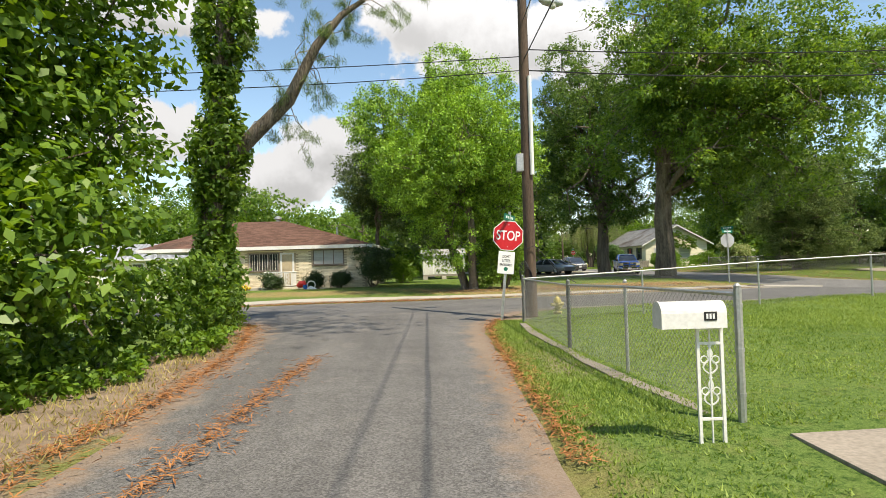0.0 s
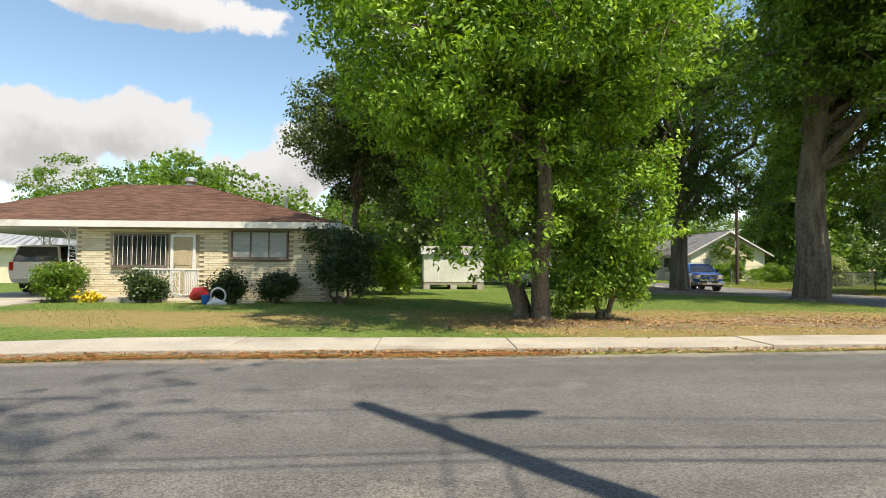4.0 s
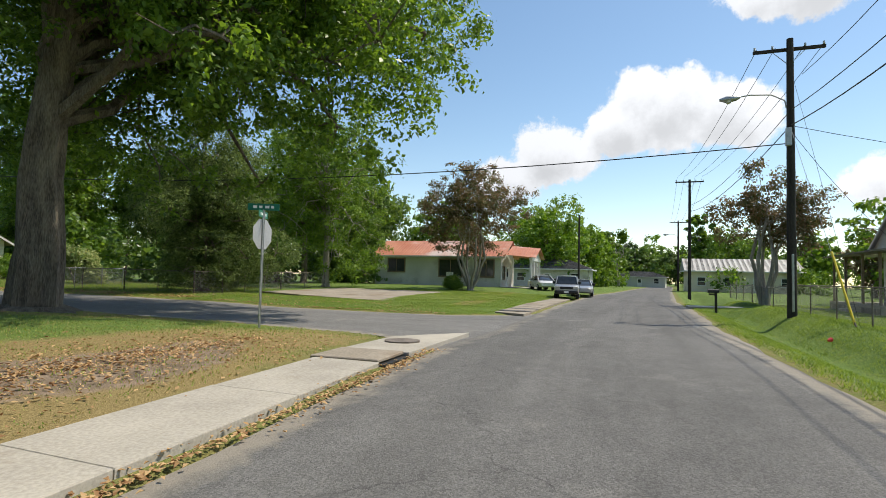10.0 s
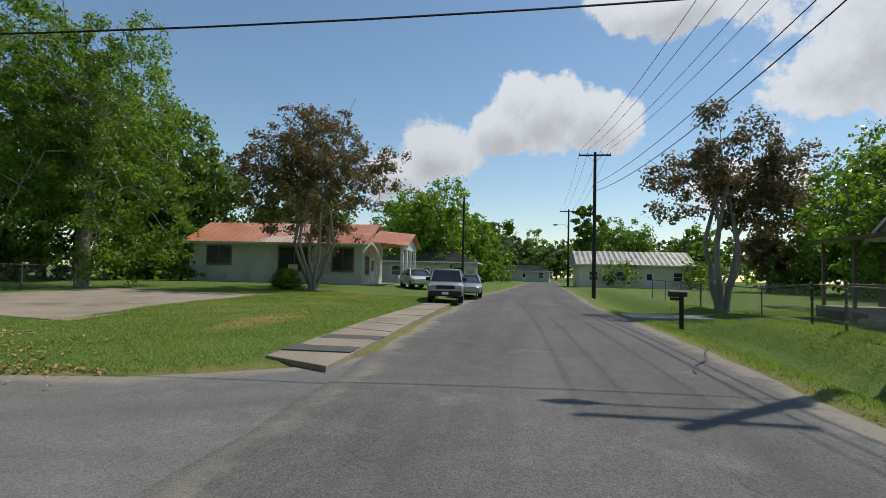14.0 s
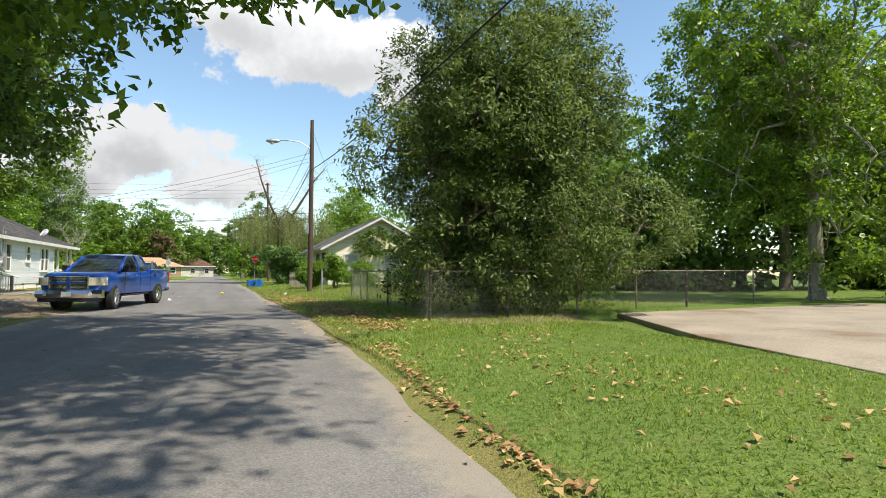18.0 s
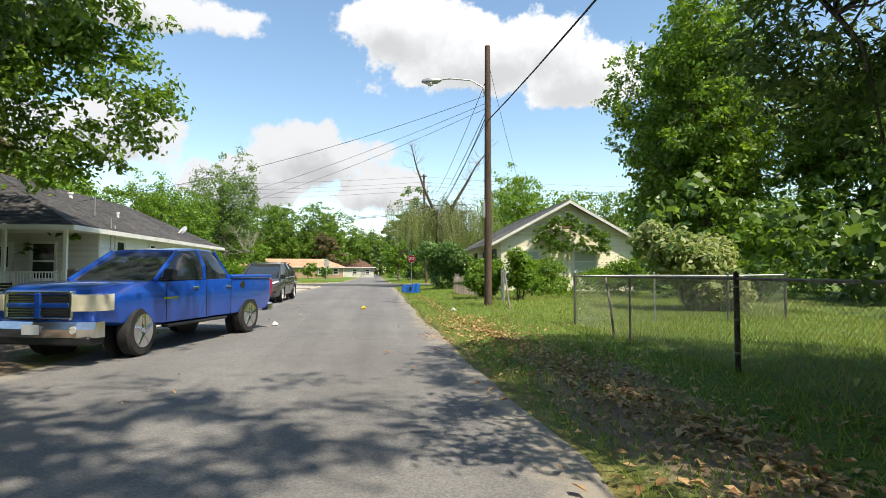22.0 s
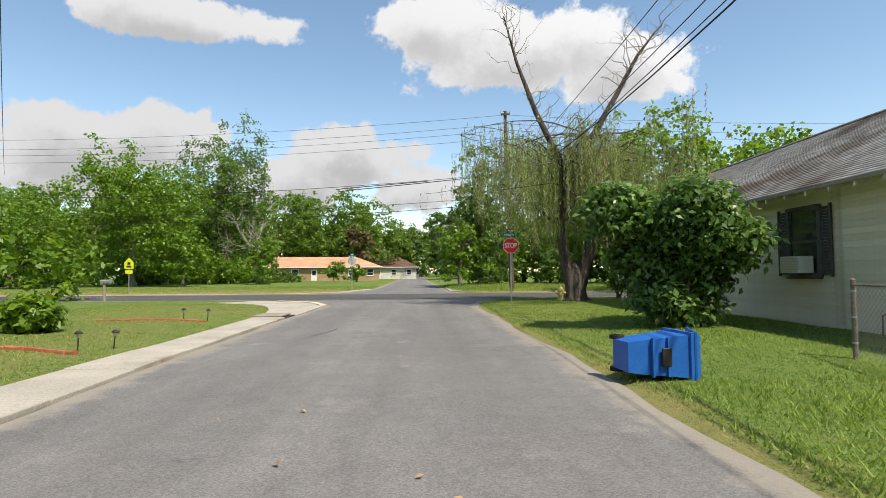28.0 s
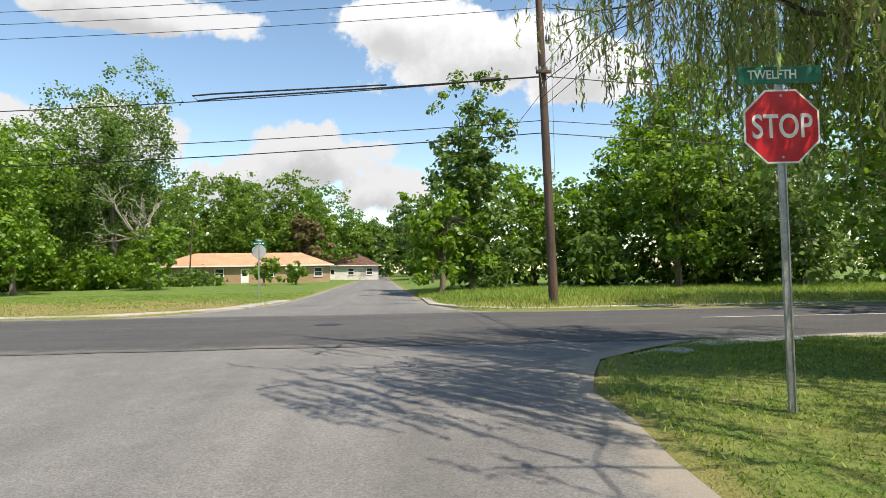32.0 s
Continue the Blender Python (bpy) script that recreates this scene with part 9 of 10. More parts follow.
for x0, x1 in ((-30, -3), (27, 60)):
    for i in range(int((x1 - x0) / 3)):
        xa, xb = x0 + 3 * i, x0 + 3 * i + 2.98
        ya = [np.interp(x, [-40, 4, 28, 60], [106.9, 104.7, 104.4, 104.0]) for x in (xa, xb)]
        za = [float(level(x, y)) + 0.044 for x, y in zip((xa, xb), ya)]
        ln.add([(xa, ya[0] - 0.05, za[0]), (xb, ya[1] - 0.05, za[1]), (xb, ya[1] + 0.05, za[1]), (xa, ya[0] + 0.05, za[0])], [(0, 1, 2, 3)])
solo("road_line", ln, white_old, "worn white line on the cross road", "road marking", "structure")
tar = Mb()
rt = random.Random(4)
for k, (x, y, a, n) in enumerate(((27, 19.4, -0.03, 16), (16.35, 81.8, 1.1, 7), (16.75, 82.5, 0.25, 5), (16.9, 83.3, 0.05, 4), (17.3, 81.4, 0.6, 4), (17.2, 99, 1.5, 6), (18.5, 64.5, 0.5, 6))):
    pts = []
    for i in range(n):
        a += rt.uniform(-0.16, 0.16)
        x, y = x + 0.3 * math.cos(a), y + 0.3 * math.sin(a)
        pts.append((x, y))
    w = rt.uniform(0.01, 0.024)
    for (p, q) in zip(pts, pts[1:]):
        d = Vector((q[1] - p[1], p[0] - q[0], 0)).normalized() * w * rt.uniform(0.5, 1.2)
        zs = [float(level(*p)) + 0.036, float(level(*q)) + 0.036]
        tar.add([(p[0] + d.x, p[1] + d.y, zs[0]), (q[0] + d.x, q[1] + d.y, zs[1]), (q[0] - d.x, q[1] - d.y, zs[1]), (p[0] - d.x, p[1] - d.y, zs[0])], [(0, 1, 2, 3)])
tagged(solo("tar_seams", tar, asphalt_dark, "dark tar crack seams in the asphalt", "road repair"), kind="stuff")


# ---- vehicles ----
def ring(x, zb, zt, wb, wm, wt, zm):
    """One upright section of a car body at x: bottom, waist and top, rounded."""
    half = [(wb * 0.9, zb), (wb, zb + 0.05), (wm, zm), (wm * 0.985, zm + (zt - zm) * 0.45), (wt, zt - 0.03), (wt * 0.86, zt)]
    return [(x, -y, z) for y, z in half] + [(x, y, z) for y, z in reversed(half)]


def wheel(root, x, y, r, w, rim_mat, steer=0.0):
    side = 1 if y > 0 else -1
    base = pose(x, y, r, 0, 0, steer)
    t = Mb().tube([(0, -w / 2, 0), (0, -w / 2 + 0.005, 0), (0, -w / 2 + 0.04, 0), (0, w / 2 - 0.04, 0), (0, w / 2 - 0.005, 0), (0, w / 2, 0)], [r * 0.66, r * 0.92, r, r, r * 0.92, r * 0.66], 28)
    wh = part("wheel", t, rubber, root, "black road tyre", smooth=True, at=base)
    m = Mb().tube([(0, side * (w / 2 - 0.03), 0), (0, side * (w / 2 + 0.004), 0), (0, side * (w / 2 + 0.006), 0), (0, side * (w / 2 - 0.02), 0)], [r * 0.66, r * 0.67, r * 0.6, r * 0.57], 24, caps=False)
    m.tube([(0, side * (w / 2 - 0.03), 0), (0, side * (w / 2 + 0.012), 0)], [r * 0.2, r * 0.14], 12)
    for k in range(5):
        a = 2 * math.pi * k / 5 + 0.3
        c, s = math.cos(a), math.sin(a)
        m.tube([(c * r * 0.12, side * (w / 2), s * r * 0.12), (c * r * 0.62, side * (w / 2 - 0.005), s * r * 0.62)], [r * 0.1, r * 0.075], 6)
    part("rim", m, rim_mat, wh, "pale alloy rim")
    part("brake_disc", Mb().tube([(0, side * (w / 2 - 0.06), 0), (0, side * (w / 2 - 0.05), 0)], r * 0.58, 20), rust_steel, wh)


def cut_arches(body, cutters, r, track):
    """Round openings through the body sides, so that the wheels stand in real arches."""
    bm = bmesh.new()
    bm.from_mesh(body.data)
    bmesh.ops.recalc_face_normals(bm, faces=bm.faces)
    bm.to_mesh(body.data)
    bm.free()
    cb = bmesh.new()
    for x, y, s in cutters:
        bmesh.ops.create_cone(cb, cap_ends=True, segments=28, radius1=r + 0.075, radius2=r + 0.075, depth=0.7, matrix=pose(x, s * (track - 0.2 + 0.35), r, 90, 0, 0))
    me = bpy.data.meshes.new("arch_cutter")
    cb.to_mesh(me)
    cb.free()
    tool = bpy.data.objects.new("arch_cutter", me)
    scene.collection.objects.link(tool)
    tool.matrix_world = body.matrix_world if body.parent is None else body.parent.matrix_world @ body.matrix_local
    md = body.modifiers.new("cut", "BOOLEAN")
    md.object, md.operation, md.solver = tool, "DIFFERENCE", "EXACT"
    bpy.context.view_layer.update()
    done = bpy.data.meshes.new_from_object(body.evaluated_get(bpy.context.evaluated_depsgraph_get()))
    body.modifiers.clear()
    if len(done.polygons) > 20:
        body.data = done
        for p in done.polygons:
            p.use_smooth = True
        done.set_sharp_from_angle(angle=radians(35))
    bpy.data.objects.remove(tool)


def car(name, m, label, paint, st, cabin, wheels, r, track, lamps, glass=None, group="", grille=None, tail=True, plate=True, seams=(), rim=None, clad=None, steer=0.0):
    """st: body sections (x, zbottom, ztop, half bottom, half waist, half top, zwaist). cabin: list of (x, zbase, ztop, half base, half top). Front is at +x."""
    root = thing(name, m, label, {"pickup_truck": "pickup truck", "minivan": "minivan", "suv": "suv"}.get(name, "car"), group)
    body = part("body", Mb().loft([ring(*s) for s in st]), paint, root, smooth=True)
    gl = Mb()
    gl.loft([[(x, -wb, z0), (x, -wb * 0.98, z0 + (z1 - z0) * 0.4), (x, -wt, z1 - 0.03), (x, wt, z1 - 0.03), (x, wb * 0.98, z0 + (z1 - z0) * 0.4), (x, wb, z0)] for x, z0, z1, wb, wt in cabin])
    part("glazing", gl, glass or glass_dark, root, "tinted window glass", smooth=True)
    # roof panel and pillars over the glass
    top = cabin[1:-1]
    rf = Mb().loft([[(x, -wt - 0.012, z1 - 0.06), (x, -wt * 0.9, z1), (x, 0, z1 + 0.02), (x, wt * 0.9, z1), (x, wt + 0.012, z1 - 0.06)] for x, z0, z1, wb, wt in top])
    part("roof", rf, paint, root, smooth=True)
    for s in (-1, 1):
        for i, (a, b) in enumerate(zip(cabin, cabin[1:])):
            if i in (0, len(cabin) - 2):
                pil = Mb().tube([(a[0], s * (a[3] if i == 0 else a[4]), a[1] if i == 0 else a[2] - 0.03), (b[0], s * (b[4] if i == 0 else b[3]), b[2] - 0.03 if i == 0 else b[1])], 0.045, 6)
                part("pillar", pil, paint, root)
        for x, z0, z1, wb, wt in top[1:-1] if len(top) > 2 else ():
            part("pillar", Mb().tube([(x, s * (wb + 0.004), z0), (x, s * (wb * 0.98 + 0.006), z0 + (z1 - z0) * 0.4), (x, s * (wt + 0.004), z1 - 0.04)], 0.04, 6), paint if paint is not paint_char else plastic_black, root)
        # mirrors, handles, seams
        x, z0, z1, wb, wt = cabin[0]
        part("mirror", Mb().box(x - 0.32, s * (wb + 0.02) - 0.0 if s > 0 else s * (wb + 0.24), z0 + 0.02, x - 0.18, s * (wb + 0.24) if s > 0 else s * (wb + 0.02), z0 + 0.22, 0.03), plastic_black, root, "door mirror")
        for x0, x1, zz, ww in seams:
            part("door_seam", Mb().box(x0 - 0.006, s * ww - 0.004, zz[0], x0 + 0.006, s * ww + 0.004, zz[1]), plastic_black, root)
            if x1:
                part("door_handle", Mb().box(x1 - 0.09, s * (ww + 0.005) - 0.02, zz[1] - 0.16, x1 + 0.09, s * (ww + 0.005) + 0.02, zz[1] - 0.12, 0.01), chrome, root)
    cutters = []
    for x in wheels:
        for s in (-1, 1):
            y = s * track
            cutters.append((x, y, s))
            arch = Mb().tube([(x, s * (track - 0.22), r), (x, s * (track - 0.2), r)], r + 0.085, 24)
            part("wheel_arch", arch, plastic_black, root, "dark wheel arch")
            lip = Mb().tube([(x + (r + 0.075) * math.cos(a), s * (track + 0.118), r + (r + 0.075) * math.sin(a)) for a in np.linspace(-0.35, math.pi + 0.35, 18)], 0.022, 6)
            if clad:
                part("arch_lip", lip, clad, root)
            wheel(root, x, y, r, 0.24, rim or chrome, steer if x == max(wheels) else 0)
    cut_arches(body, cutters, r, track)
    for nm, mt, x0, y0, z0, x1, y1, z1 in lamps:
        for s in (-1, 1):
            a, b = sorted((s * y0, s * y1))
            part(nm, Mb().box(x0, a, z0, x1, b, z1, 0.02), mt, root)
    if grille:
        grille(root)
    return root


# the blue four-door pickup
def ram_grille(root):
    g = part("grille", Mb().box(2.78, -0.52, 0.72, 2.9, 0.52, 1.08, 0.03), plastic_black, root, "black grille with a body-coloured surround")
    part("surround", Mb().box(2.8, -0.58, 1.06, 2.92, 0.58, 1.13, 0.02).box(2.8, -0.58, 0.68, 2.92, 0.58, 0.73, 0.02).box(2.8, -0.6, 0.7, 2.92, -0.53, 1.1, 0.02).box(2.8, 0.53, 0.7, 2.92, 0.6, 1.1, 0.02), chrome, g)
    part("cross_bar", Mb().box(2.86, -0.055, 0.7, 2.93, 0.055, 1.1, 0.015).box(2.86, -0.55, 0.87, 2.925, 0.55, 0.94, 0.015), paint_blue, g)
    for i in range(8):
        part("grille_bar", Mb().box(2.88, -0.52, 0.745 + i * 0.04, 2.905, 0.52, 0.758 + i * 0.04), chrome, g)
    part("front_bumper", Mb().loft([[(2.7, y, 0.42), (2.98 - 0.12 * abs(y) ** 2, y, 0.42), (3.02 - 0.12 * abs(y) ** 2, y, 0.55), (2.98 - 0.12 * abs(y) ** 2, y, 0.66), (2.7, y, 0.66)] for y in (-0.98, -0.7, 0, 0.7, 0.98)]), chrome, root, "chrome front bumper")
    for s in (-1, 1):
        hl = Mb().loft([[(x, s * y, z) for z in (0.82, 1.06)] + [(x - 0.09, s * (y - 0.07), z) for z in (1.08, 0.8)] for x, y in ((2.925, 0.6), (2.91, 0.72), (2.86, 0.85), (2.76, 0.955), (2.55, 1.005))])
        part("headlamp", hl, lamp_amber, root, "wide clear headlamp, slightly yellowed", smooth=True)
    part("valance", Mb().box(2.6, -0.9, 0.3, 2.93, 0.9, 0.44, 0.03), plastic_black, root)
    for s in (-1, 1):
        part("fog_lamp", Mb().cyl((2.9, s * 0.66, 0.54), (2.965, s * 0.66, 0.54), 0.06, n=12), lamp_clear, root)
    part("rear_bumper", Mb().box(-2.95, -0.95, 0.45, -2.72, 0.95, 0.66, 0.04), chrome, root)
    # cargo bed
    part("bed_well", Mb().box(-2.72, -0.8, 0.9, -1.0, 0.8, 1.325), plastic_black, root, "dark open cargo bed")
    for s in (-1, 1):
        part("bed_rail", Mb().box(-2.78, s * 0.93 - 0.06, 1.28, -0.92, s * 0.93 + 0.06, 1.36, 0.02), paint_blue, root)
        part("badge", Mb().box(0.95, s * 0.985 - 0.004, 0.93, 1.35, s * 0.985 + 0.004, 0.97), chrome, root, "chrome badge bars")
        part("running_board", Mb().box(-0.75, s * 0.9 - 0.08, 0.42, 1.2, s * 0.9 + 0.08, 0.47, 0.015), plastic_black, root)
    part("fuel_cap", Mb().cyl((-1.35, 0.97, 1.13), (-1.35, 0.99, 1.13), 0.09, n=16), plastic_black, root)
    part("fuel_cap", Mb().cyl((-1.35, -0.99, 1.13), (-1.35, -0.97, 1.13), 0.09, n=16), plastic_black, root)
    part("bed_front", Mb().box(-1.0, -0.92, 0.9, -0.92, 0.92, 1.36), paint_blue, root)
    part("tailgate", Mb().box(-2.84, -0.9, 0.68, -2.74, 0.9, 1.36, 0.03), paint_blue, root)
    part("licence_plate", Mb().box(3.02, -0.15, 0.47, 3.03, 0.15, 0.62), sign_white, root)


tx, ty = 17.9, 53.2
car("pickup_truck", pose(tx, ty, float(level(tx, ty)) + 0.01, 0, 0, math.degrees(math.atan2(-0.98, -0.2))), "bright blue four-door pickup truck with chrome bumper and wheels", paint_blue,
    [(-2.84, 0.55, 1.30, 0.86, 0.95, 0.93, 0.95), (-2.6, 0.48, 1.32, 0.9, 0.985, 0.95, 0.95), (-1.0, 0.46, 1.32, 0.92, 0.99, 0.95, 0.95), (-0.9, 0.46, 1.30, 0.92, 0.985, 0.93, 0.95), (1.25, 0.46, 1.27, 0.92, 0.985, 0.92, 0.92), (1.75, 0.5, 1.27, 0.92, 0.995, 0.9, 0.95), (2.3, 0.55, 1.25, 0.93, 0.99, 0.87, 0.93), (2.55, 0.58, 1.22, 0.92, 0.975, 0.84, 0.92), (2.72, 0.6, 1.18, 0.88, 0.93, 0.78, 0.9), (2.82, 0.62, 1.13, 0.8, 0.84, 0.7, 0.88), (2.86, 0.64, 1.06, 0.7, 0.74, 0.62, 0.86)],
    [(1.45, 1.26, 1.28, 0.86, 0.8), (0.62, 1.27, 1.84, 0.88, 0.68), (0.0, 1.27, 1.9, 0.885, 0.7), (-0.62, 1.27, 1.88, 0.88, 0.69), (-0.92, 1.28, 1.5, 0.87, 0.78)],
    (1.84, -1.74), 0.425, 0.845, [("tail_lamp", lamp_red, -2.87, 0.82, 0.85, -2.8, 0.965, 1.25)], grille=ram_grille,
    seams=((1.28, 0.42, (0.55, 1.26), 0.986), (0.05, -0.75, (0.55, 1.26), 0.986), (-0.86, 0, (0.5, 1.3), 0.988)), steer=8)


# the charcoal minivan
def van_front(root):
    def fx(y, out=0.0):
        return float(np.interp(abs(y), (0, 0.5, 0.75, 0.9, 0.97), (2.605, 2.58, 2.51, 2.39, 2.2))) + out

    ys = np.linspace(-0.5, 0.5, 11)
    # grille: a shield wider at the top, with a bright outline and fine bars
    low = [0.62 + 0.14 * (abs(y) / 0.5) ** 3 for y in ys]
    g = part("grille", Mb().loft([[(fx(y) - 0.1, y, z), (fx(y, 0.012), y, z), (fx(y, 0.0), y, 0.83), (fx(y) - 0.1, y, 0.83)] for y, z in zip(ys, low)]), plastic_black, root, "black mesh grille with a bright outline")
    rim = [(fx(y, 0.014), y, z) for y, z in zip(ys, low)] + [(fx(y, 0.004), y, 0.835) for y in ys[::-1]]
    part("surround", Mb().tube([*rim, rim[0]], 0.013, 6), chrome, g)
    for z in (0.68, 0.73, 0.78):
        part("grille_bar", Mb().tube([(fx(y, 0.012), y, z) for y in ys[1:-1]], 0.006, 5), frame_alu, g)
    part("badge", Mb().tube([(fx(y, 0.02), y, 0.765) for y in (-0.2, -0.1, 0, 0.1, 0.2)], 0.014, 6), chrome, g, "chrome winged bar")
    part("lower_intake", Mb().loft([[(fx(y) - 0.1, y, z0), (fx(y, 0.012), y, z0), (fx(y, 0.012), y, 0.46), (fx(y) - 0.1, y, 0.46)] for y, z0 in ((-0.56, 0.4), (-0.4, 0.31), (0, 0.3), (0.4, 0.31), (0.56, 0.4))]), plastic_black, root)
    part("chin", Mb().loft([[(fx(y) - 0.12, y, 0.2), (fx(y, -0.05), y, 0.2), (fx(y, -0.01), y, 0.26), (fx(y) - 0.12, y, 0.28)] for y in (-0.8, -0.65, -0.5, 0, 0.5, 0.65, 0.8)]), plastic_black, root, "dark lower bumper lip")
    plate_ob = part("licence_plate", Mb().box(2.61, -0.16, 0.45, 2.63, 0.16, 0.61), sign_white, root, "white number plate with illegible bars")
    for i in range(6):
        part("lettering", Mb().box(2.63, -0.12 + 0.042 * i, 0.5, 2.633, -0.092 + 0.042 * i, 0.56), frame_alu, plate_ob)
    for s in (-1, 1):
        eye = ((0.46, 0.775, 0.815), (0.6, 0.785, 0.86), (0.75, 0.81, 0.905), (0.86, 0.85, 0.93), (0.93, 0.9, 0.945))
        hl = Mb().loft([[(fx(y) - 0.16, s * y, z0), (fx(y, 0.012), s * y, z0), (fx(y, -0.03), s * y, z1), (fx(y) - 0.16, s * y, z1)] for y, z0, z1 in eye])
        lamp = part("headlamp", hl, lamp_clear, root, "swept clear headlamp", smooth=True)
        part("light_strip", Mb().tube([(fx(y, 0.012), s * y, z0) for y, z0, z1 in eye], 0.012, 5), chrome, lamp)
        fog = part("fog_lamp", Mb().loft([[(fx(y) - 0.1, s * y, 0.38), (fx(y, 0.014), s * y, 0.38), (fx(y, 0.014), s * y, 0.5), (fx(y) - 0.1, s * y, 0.5)] for y in (0.66, 0.75, 0.84)]), plastic_black, root)
        part("light_strip", Mb().tube([(fx(y, 0.02), s * y, z) for y, z in ((0.65, 0.5), (0.75, 0.505), (0.85, 0.5), (0.86, 0.44), (0.84, 0.39), (0.75, 0.385))], 0.011, 5), chrome, fog)
        part("bonnet_crease", Mb().tube([(2.42, s * 0.5, 0.925), (2.0, s * 0.62, 1.0), (1.6, s * 0.7, 1.04)], 0.008, 5), paint_char, root)
    part("screen_paper", Mb().add([(1.15, 0.1, 1.18), (1.15, 0.45, 1.18), (0.98, 0.45, 1.32), (0.98, 0.1, 1.32)], [(0, 1, 2, 3)]), sign_white, root, "white paper behind the windscreen")
    for s in (-1, 1):
        part("roof_rail", Mb().tube([(0.3, s * 0.66, 1.74), (0.2, s * 0.67, 1.79), (-1.9, s * 0.66, 1.77), (-2.0, s * 0.65, 1.72)], 0.018, 6), plastic_black, root)
        part("window_trim", Mb().tube([(1.2, s * 0.965, 1.06), (0.0, s * 0.985, 1.08), (-1.6, s * 0.975, 1.12), (-2.15, s * 0.93, 1.22)], 0.012, 5), chrome, root)


car("minivan", pose(16.15, 67.4, float(level(16.15, 67.4)) + 0.03, 0, 0, -86.5), "dark charcoal minivan parked at the kerb", paint_char,
    [(-2.55, 0.42, 1.05, 0.82, 0.9, 0.86, 0.8), (-2.35, 0.3, 1.12, 0.9, 0.98, 0.92, 0.8), (-1.0, 0.26, 1.1, 0.94, 1.0, 0.95, 0.78), (0.9, 0.26, 1.06, 0.94, 1.0, 0.95, 0.76), (1.6, 0.27, 1.04, 0.93, 0.99, 0.89, 0.76), (2.0, 0.26, 1.0, 0.92, 0.985, 0.84, 0.74), (2.2, 0.24, 0.965, 0.92, 0.97, 0.8, 0.72), (2.385, 0.23, 0.925, 0.86, 0.9, 0.73, 0.68), (2.505, 0.23, 0.885, 0.71, 0.75, 0.6, 0.64), (2.575, 0.24, 0.845, 0.46, 0.5, 0.4, 0.6)],
    [(1.75, 1.0, 1.03, 0.84, 0.7), (0.55, 1.05, 1.7, 0.93, 0.68), (-0.25, 1.06, 1.77, 0.94, 0.7), (-1.2, 1.07, 1.75, 0.935, 0.69), (-2.1, 1.08, 1.66, 0.91, 0.66), (-2.48, 1.08, 1.15, 0.88, 0.8)],
    (1.58, -1.5), 0.36, 0.86, [("tail_lamp", lamp_red, -2.5, 0.7, 0.98, -2.36, 0.93, 1.12)], grille=van_front, rim=frame_alu,
    seams=((1.1, 0.15, (0.4, 1.04), 0.995), (-0.05, -0.2, (0.4, 1.05), 1.0), (-1.2, 0, (0.4, 1.07), 1.0)), clad=plastic_black)

SEDAN = [(-2.35, 0.45, 0.9, 0.78, 0.85, 0.78, 0.7), (-2.2, 0.3, 0.95, 0.84, 0.9, 0.82, 0.68), (-1.2, 0.24, 0.93, 0.86, 0.91, 0.85, 0.66), (0.9, 0.24, 0.92, 0.86, 0.91, 0.85, 0.66), (1.5, 0.26, 0.88, 0.84, 0.9, 0.78, 0.64), (2.15, 0.3, 0.78, 0.8, 0.85, 0.68, 0.6), (2.35, 0.38, 0.68, 0.7, 0.74, 0.56, 0.56)]
SEDAN_TOP = [(1.25, 0.9, 0.93, 0.78, 0.66), (0.45, 0.92, 1.38, 0.83, 0.6), (-0.35, 0.92, 1.42, 0.835, 0.61), (-1.0, 0.93, 1.38, 0.82, 0.6), (-1.75, 0.94, 0.98, 0.78, 0.68)]
BOXY = [(-2.2, 0.5, 1.1, 0.82, 0.88, 0.84, 0.85), (-2.05, 0.36, 1.14, 0.86, 0.92, 0.86, 0.85), (-0.6, 0.34, 1.12, 0.88, 0.93, 0.87, 0.82), (1.0, 0.34, 1.1, 0.88, 0.93, 0.87, 0.82), (1.5, 0.36, 1.08, 0.87, 0.92, 0.82, 0.8), (2.0, 0.38, 1.03, 0.84, 0.89, 0.74, 0.78), (2.2, 0.44, 0.92, 0.76, 0.8, 0.66, 0.74)]
BOXY_TOP = [(1.2, 1.09, 1.11, 0.8, 0.7), (0.75, 1.1, 1.68, 0.84, 0.68), (0.0, 1.1, 1.75, 0.85, 0.7), (-1.2, 1.12, 1.74, 0.85, 0.7), (-2.0, 1.12, 1.68, 0.83, 0.68), (-2.12, 1.12, 1.2, 0.82, 0.76)]
SL = [("headlamp", lamp_clear, 2.12, 0.48, 0.58, 2.3, 0.78, 0.7), ("tail_lamp", lamp_red, -2.37, 0.5, 0.7, -2.28, 0.84, 0.86)]
BL = [("headlamp", lamp_clear, 2.05, 0.5, 0.76, 2.2, 0.8, 0.94), ("tail_lamp", lamp_red, -2.22, 0.7, 0.8, -2.15, 0.86, 1.1)]


def nose(root):
    part("bumper", Mb().box(2.1, -0.82, 0.42, 2.3, 0.82, 0.64, 0.05), plastic_black, root, "black front bumper")
    part("grille", Mb().box(2.15, -0.45, 0.74, 2.23, 0.45, 0.92, 0.02), plastic_black, root)
    part("licence_plate", Mb().box(2.3, -0.16, 0.47, 2.31, 0.16, 0.6), sign_white, root)


car("suv", pose(46.2, 26.0, float(level(46.2, 26)) + 0.03, 0, 0, 186), "silver boxy suv parked on the verge", paint_silver, BOXY, BOXY_TOP, (1.35, -1.35), 0.36, 0.76, BL, grille=nose, seams=((0.95, 0.1, (0.45, 1.1), 0.925), (-0.1, -0.9, (0.45, 1.1), 0.93)))
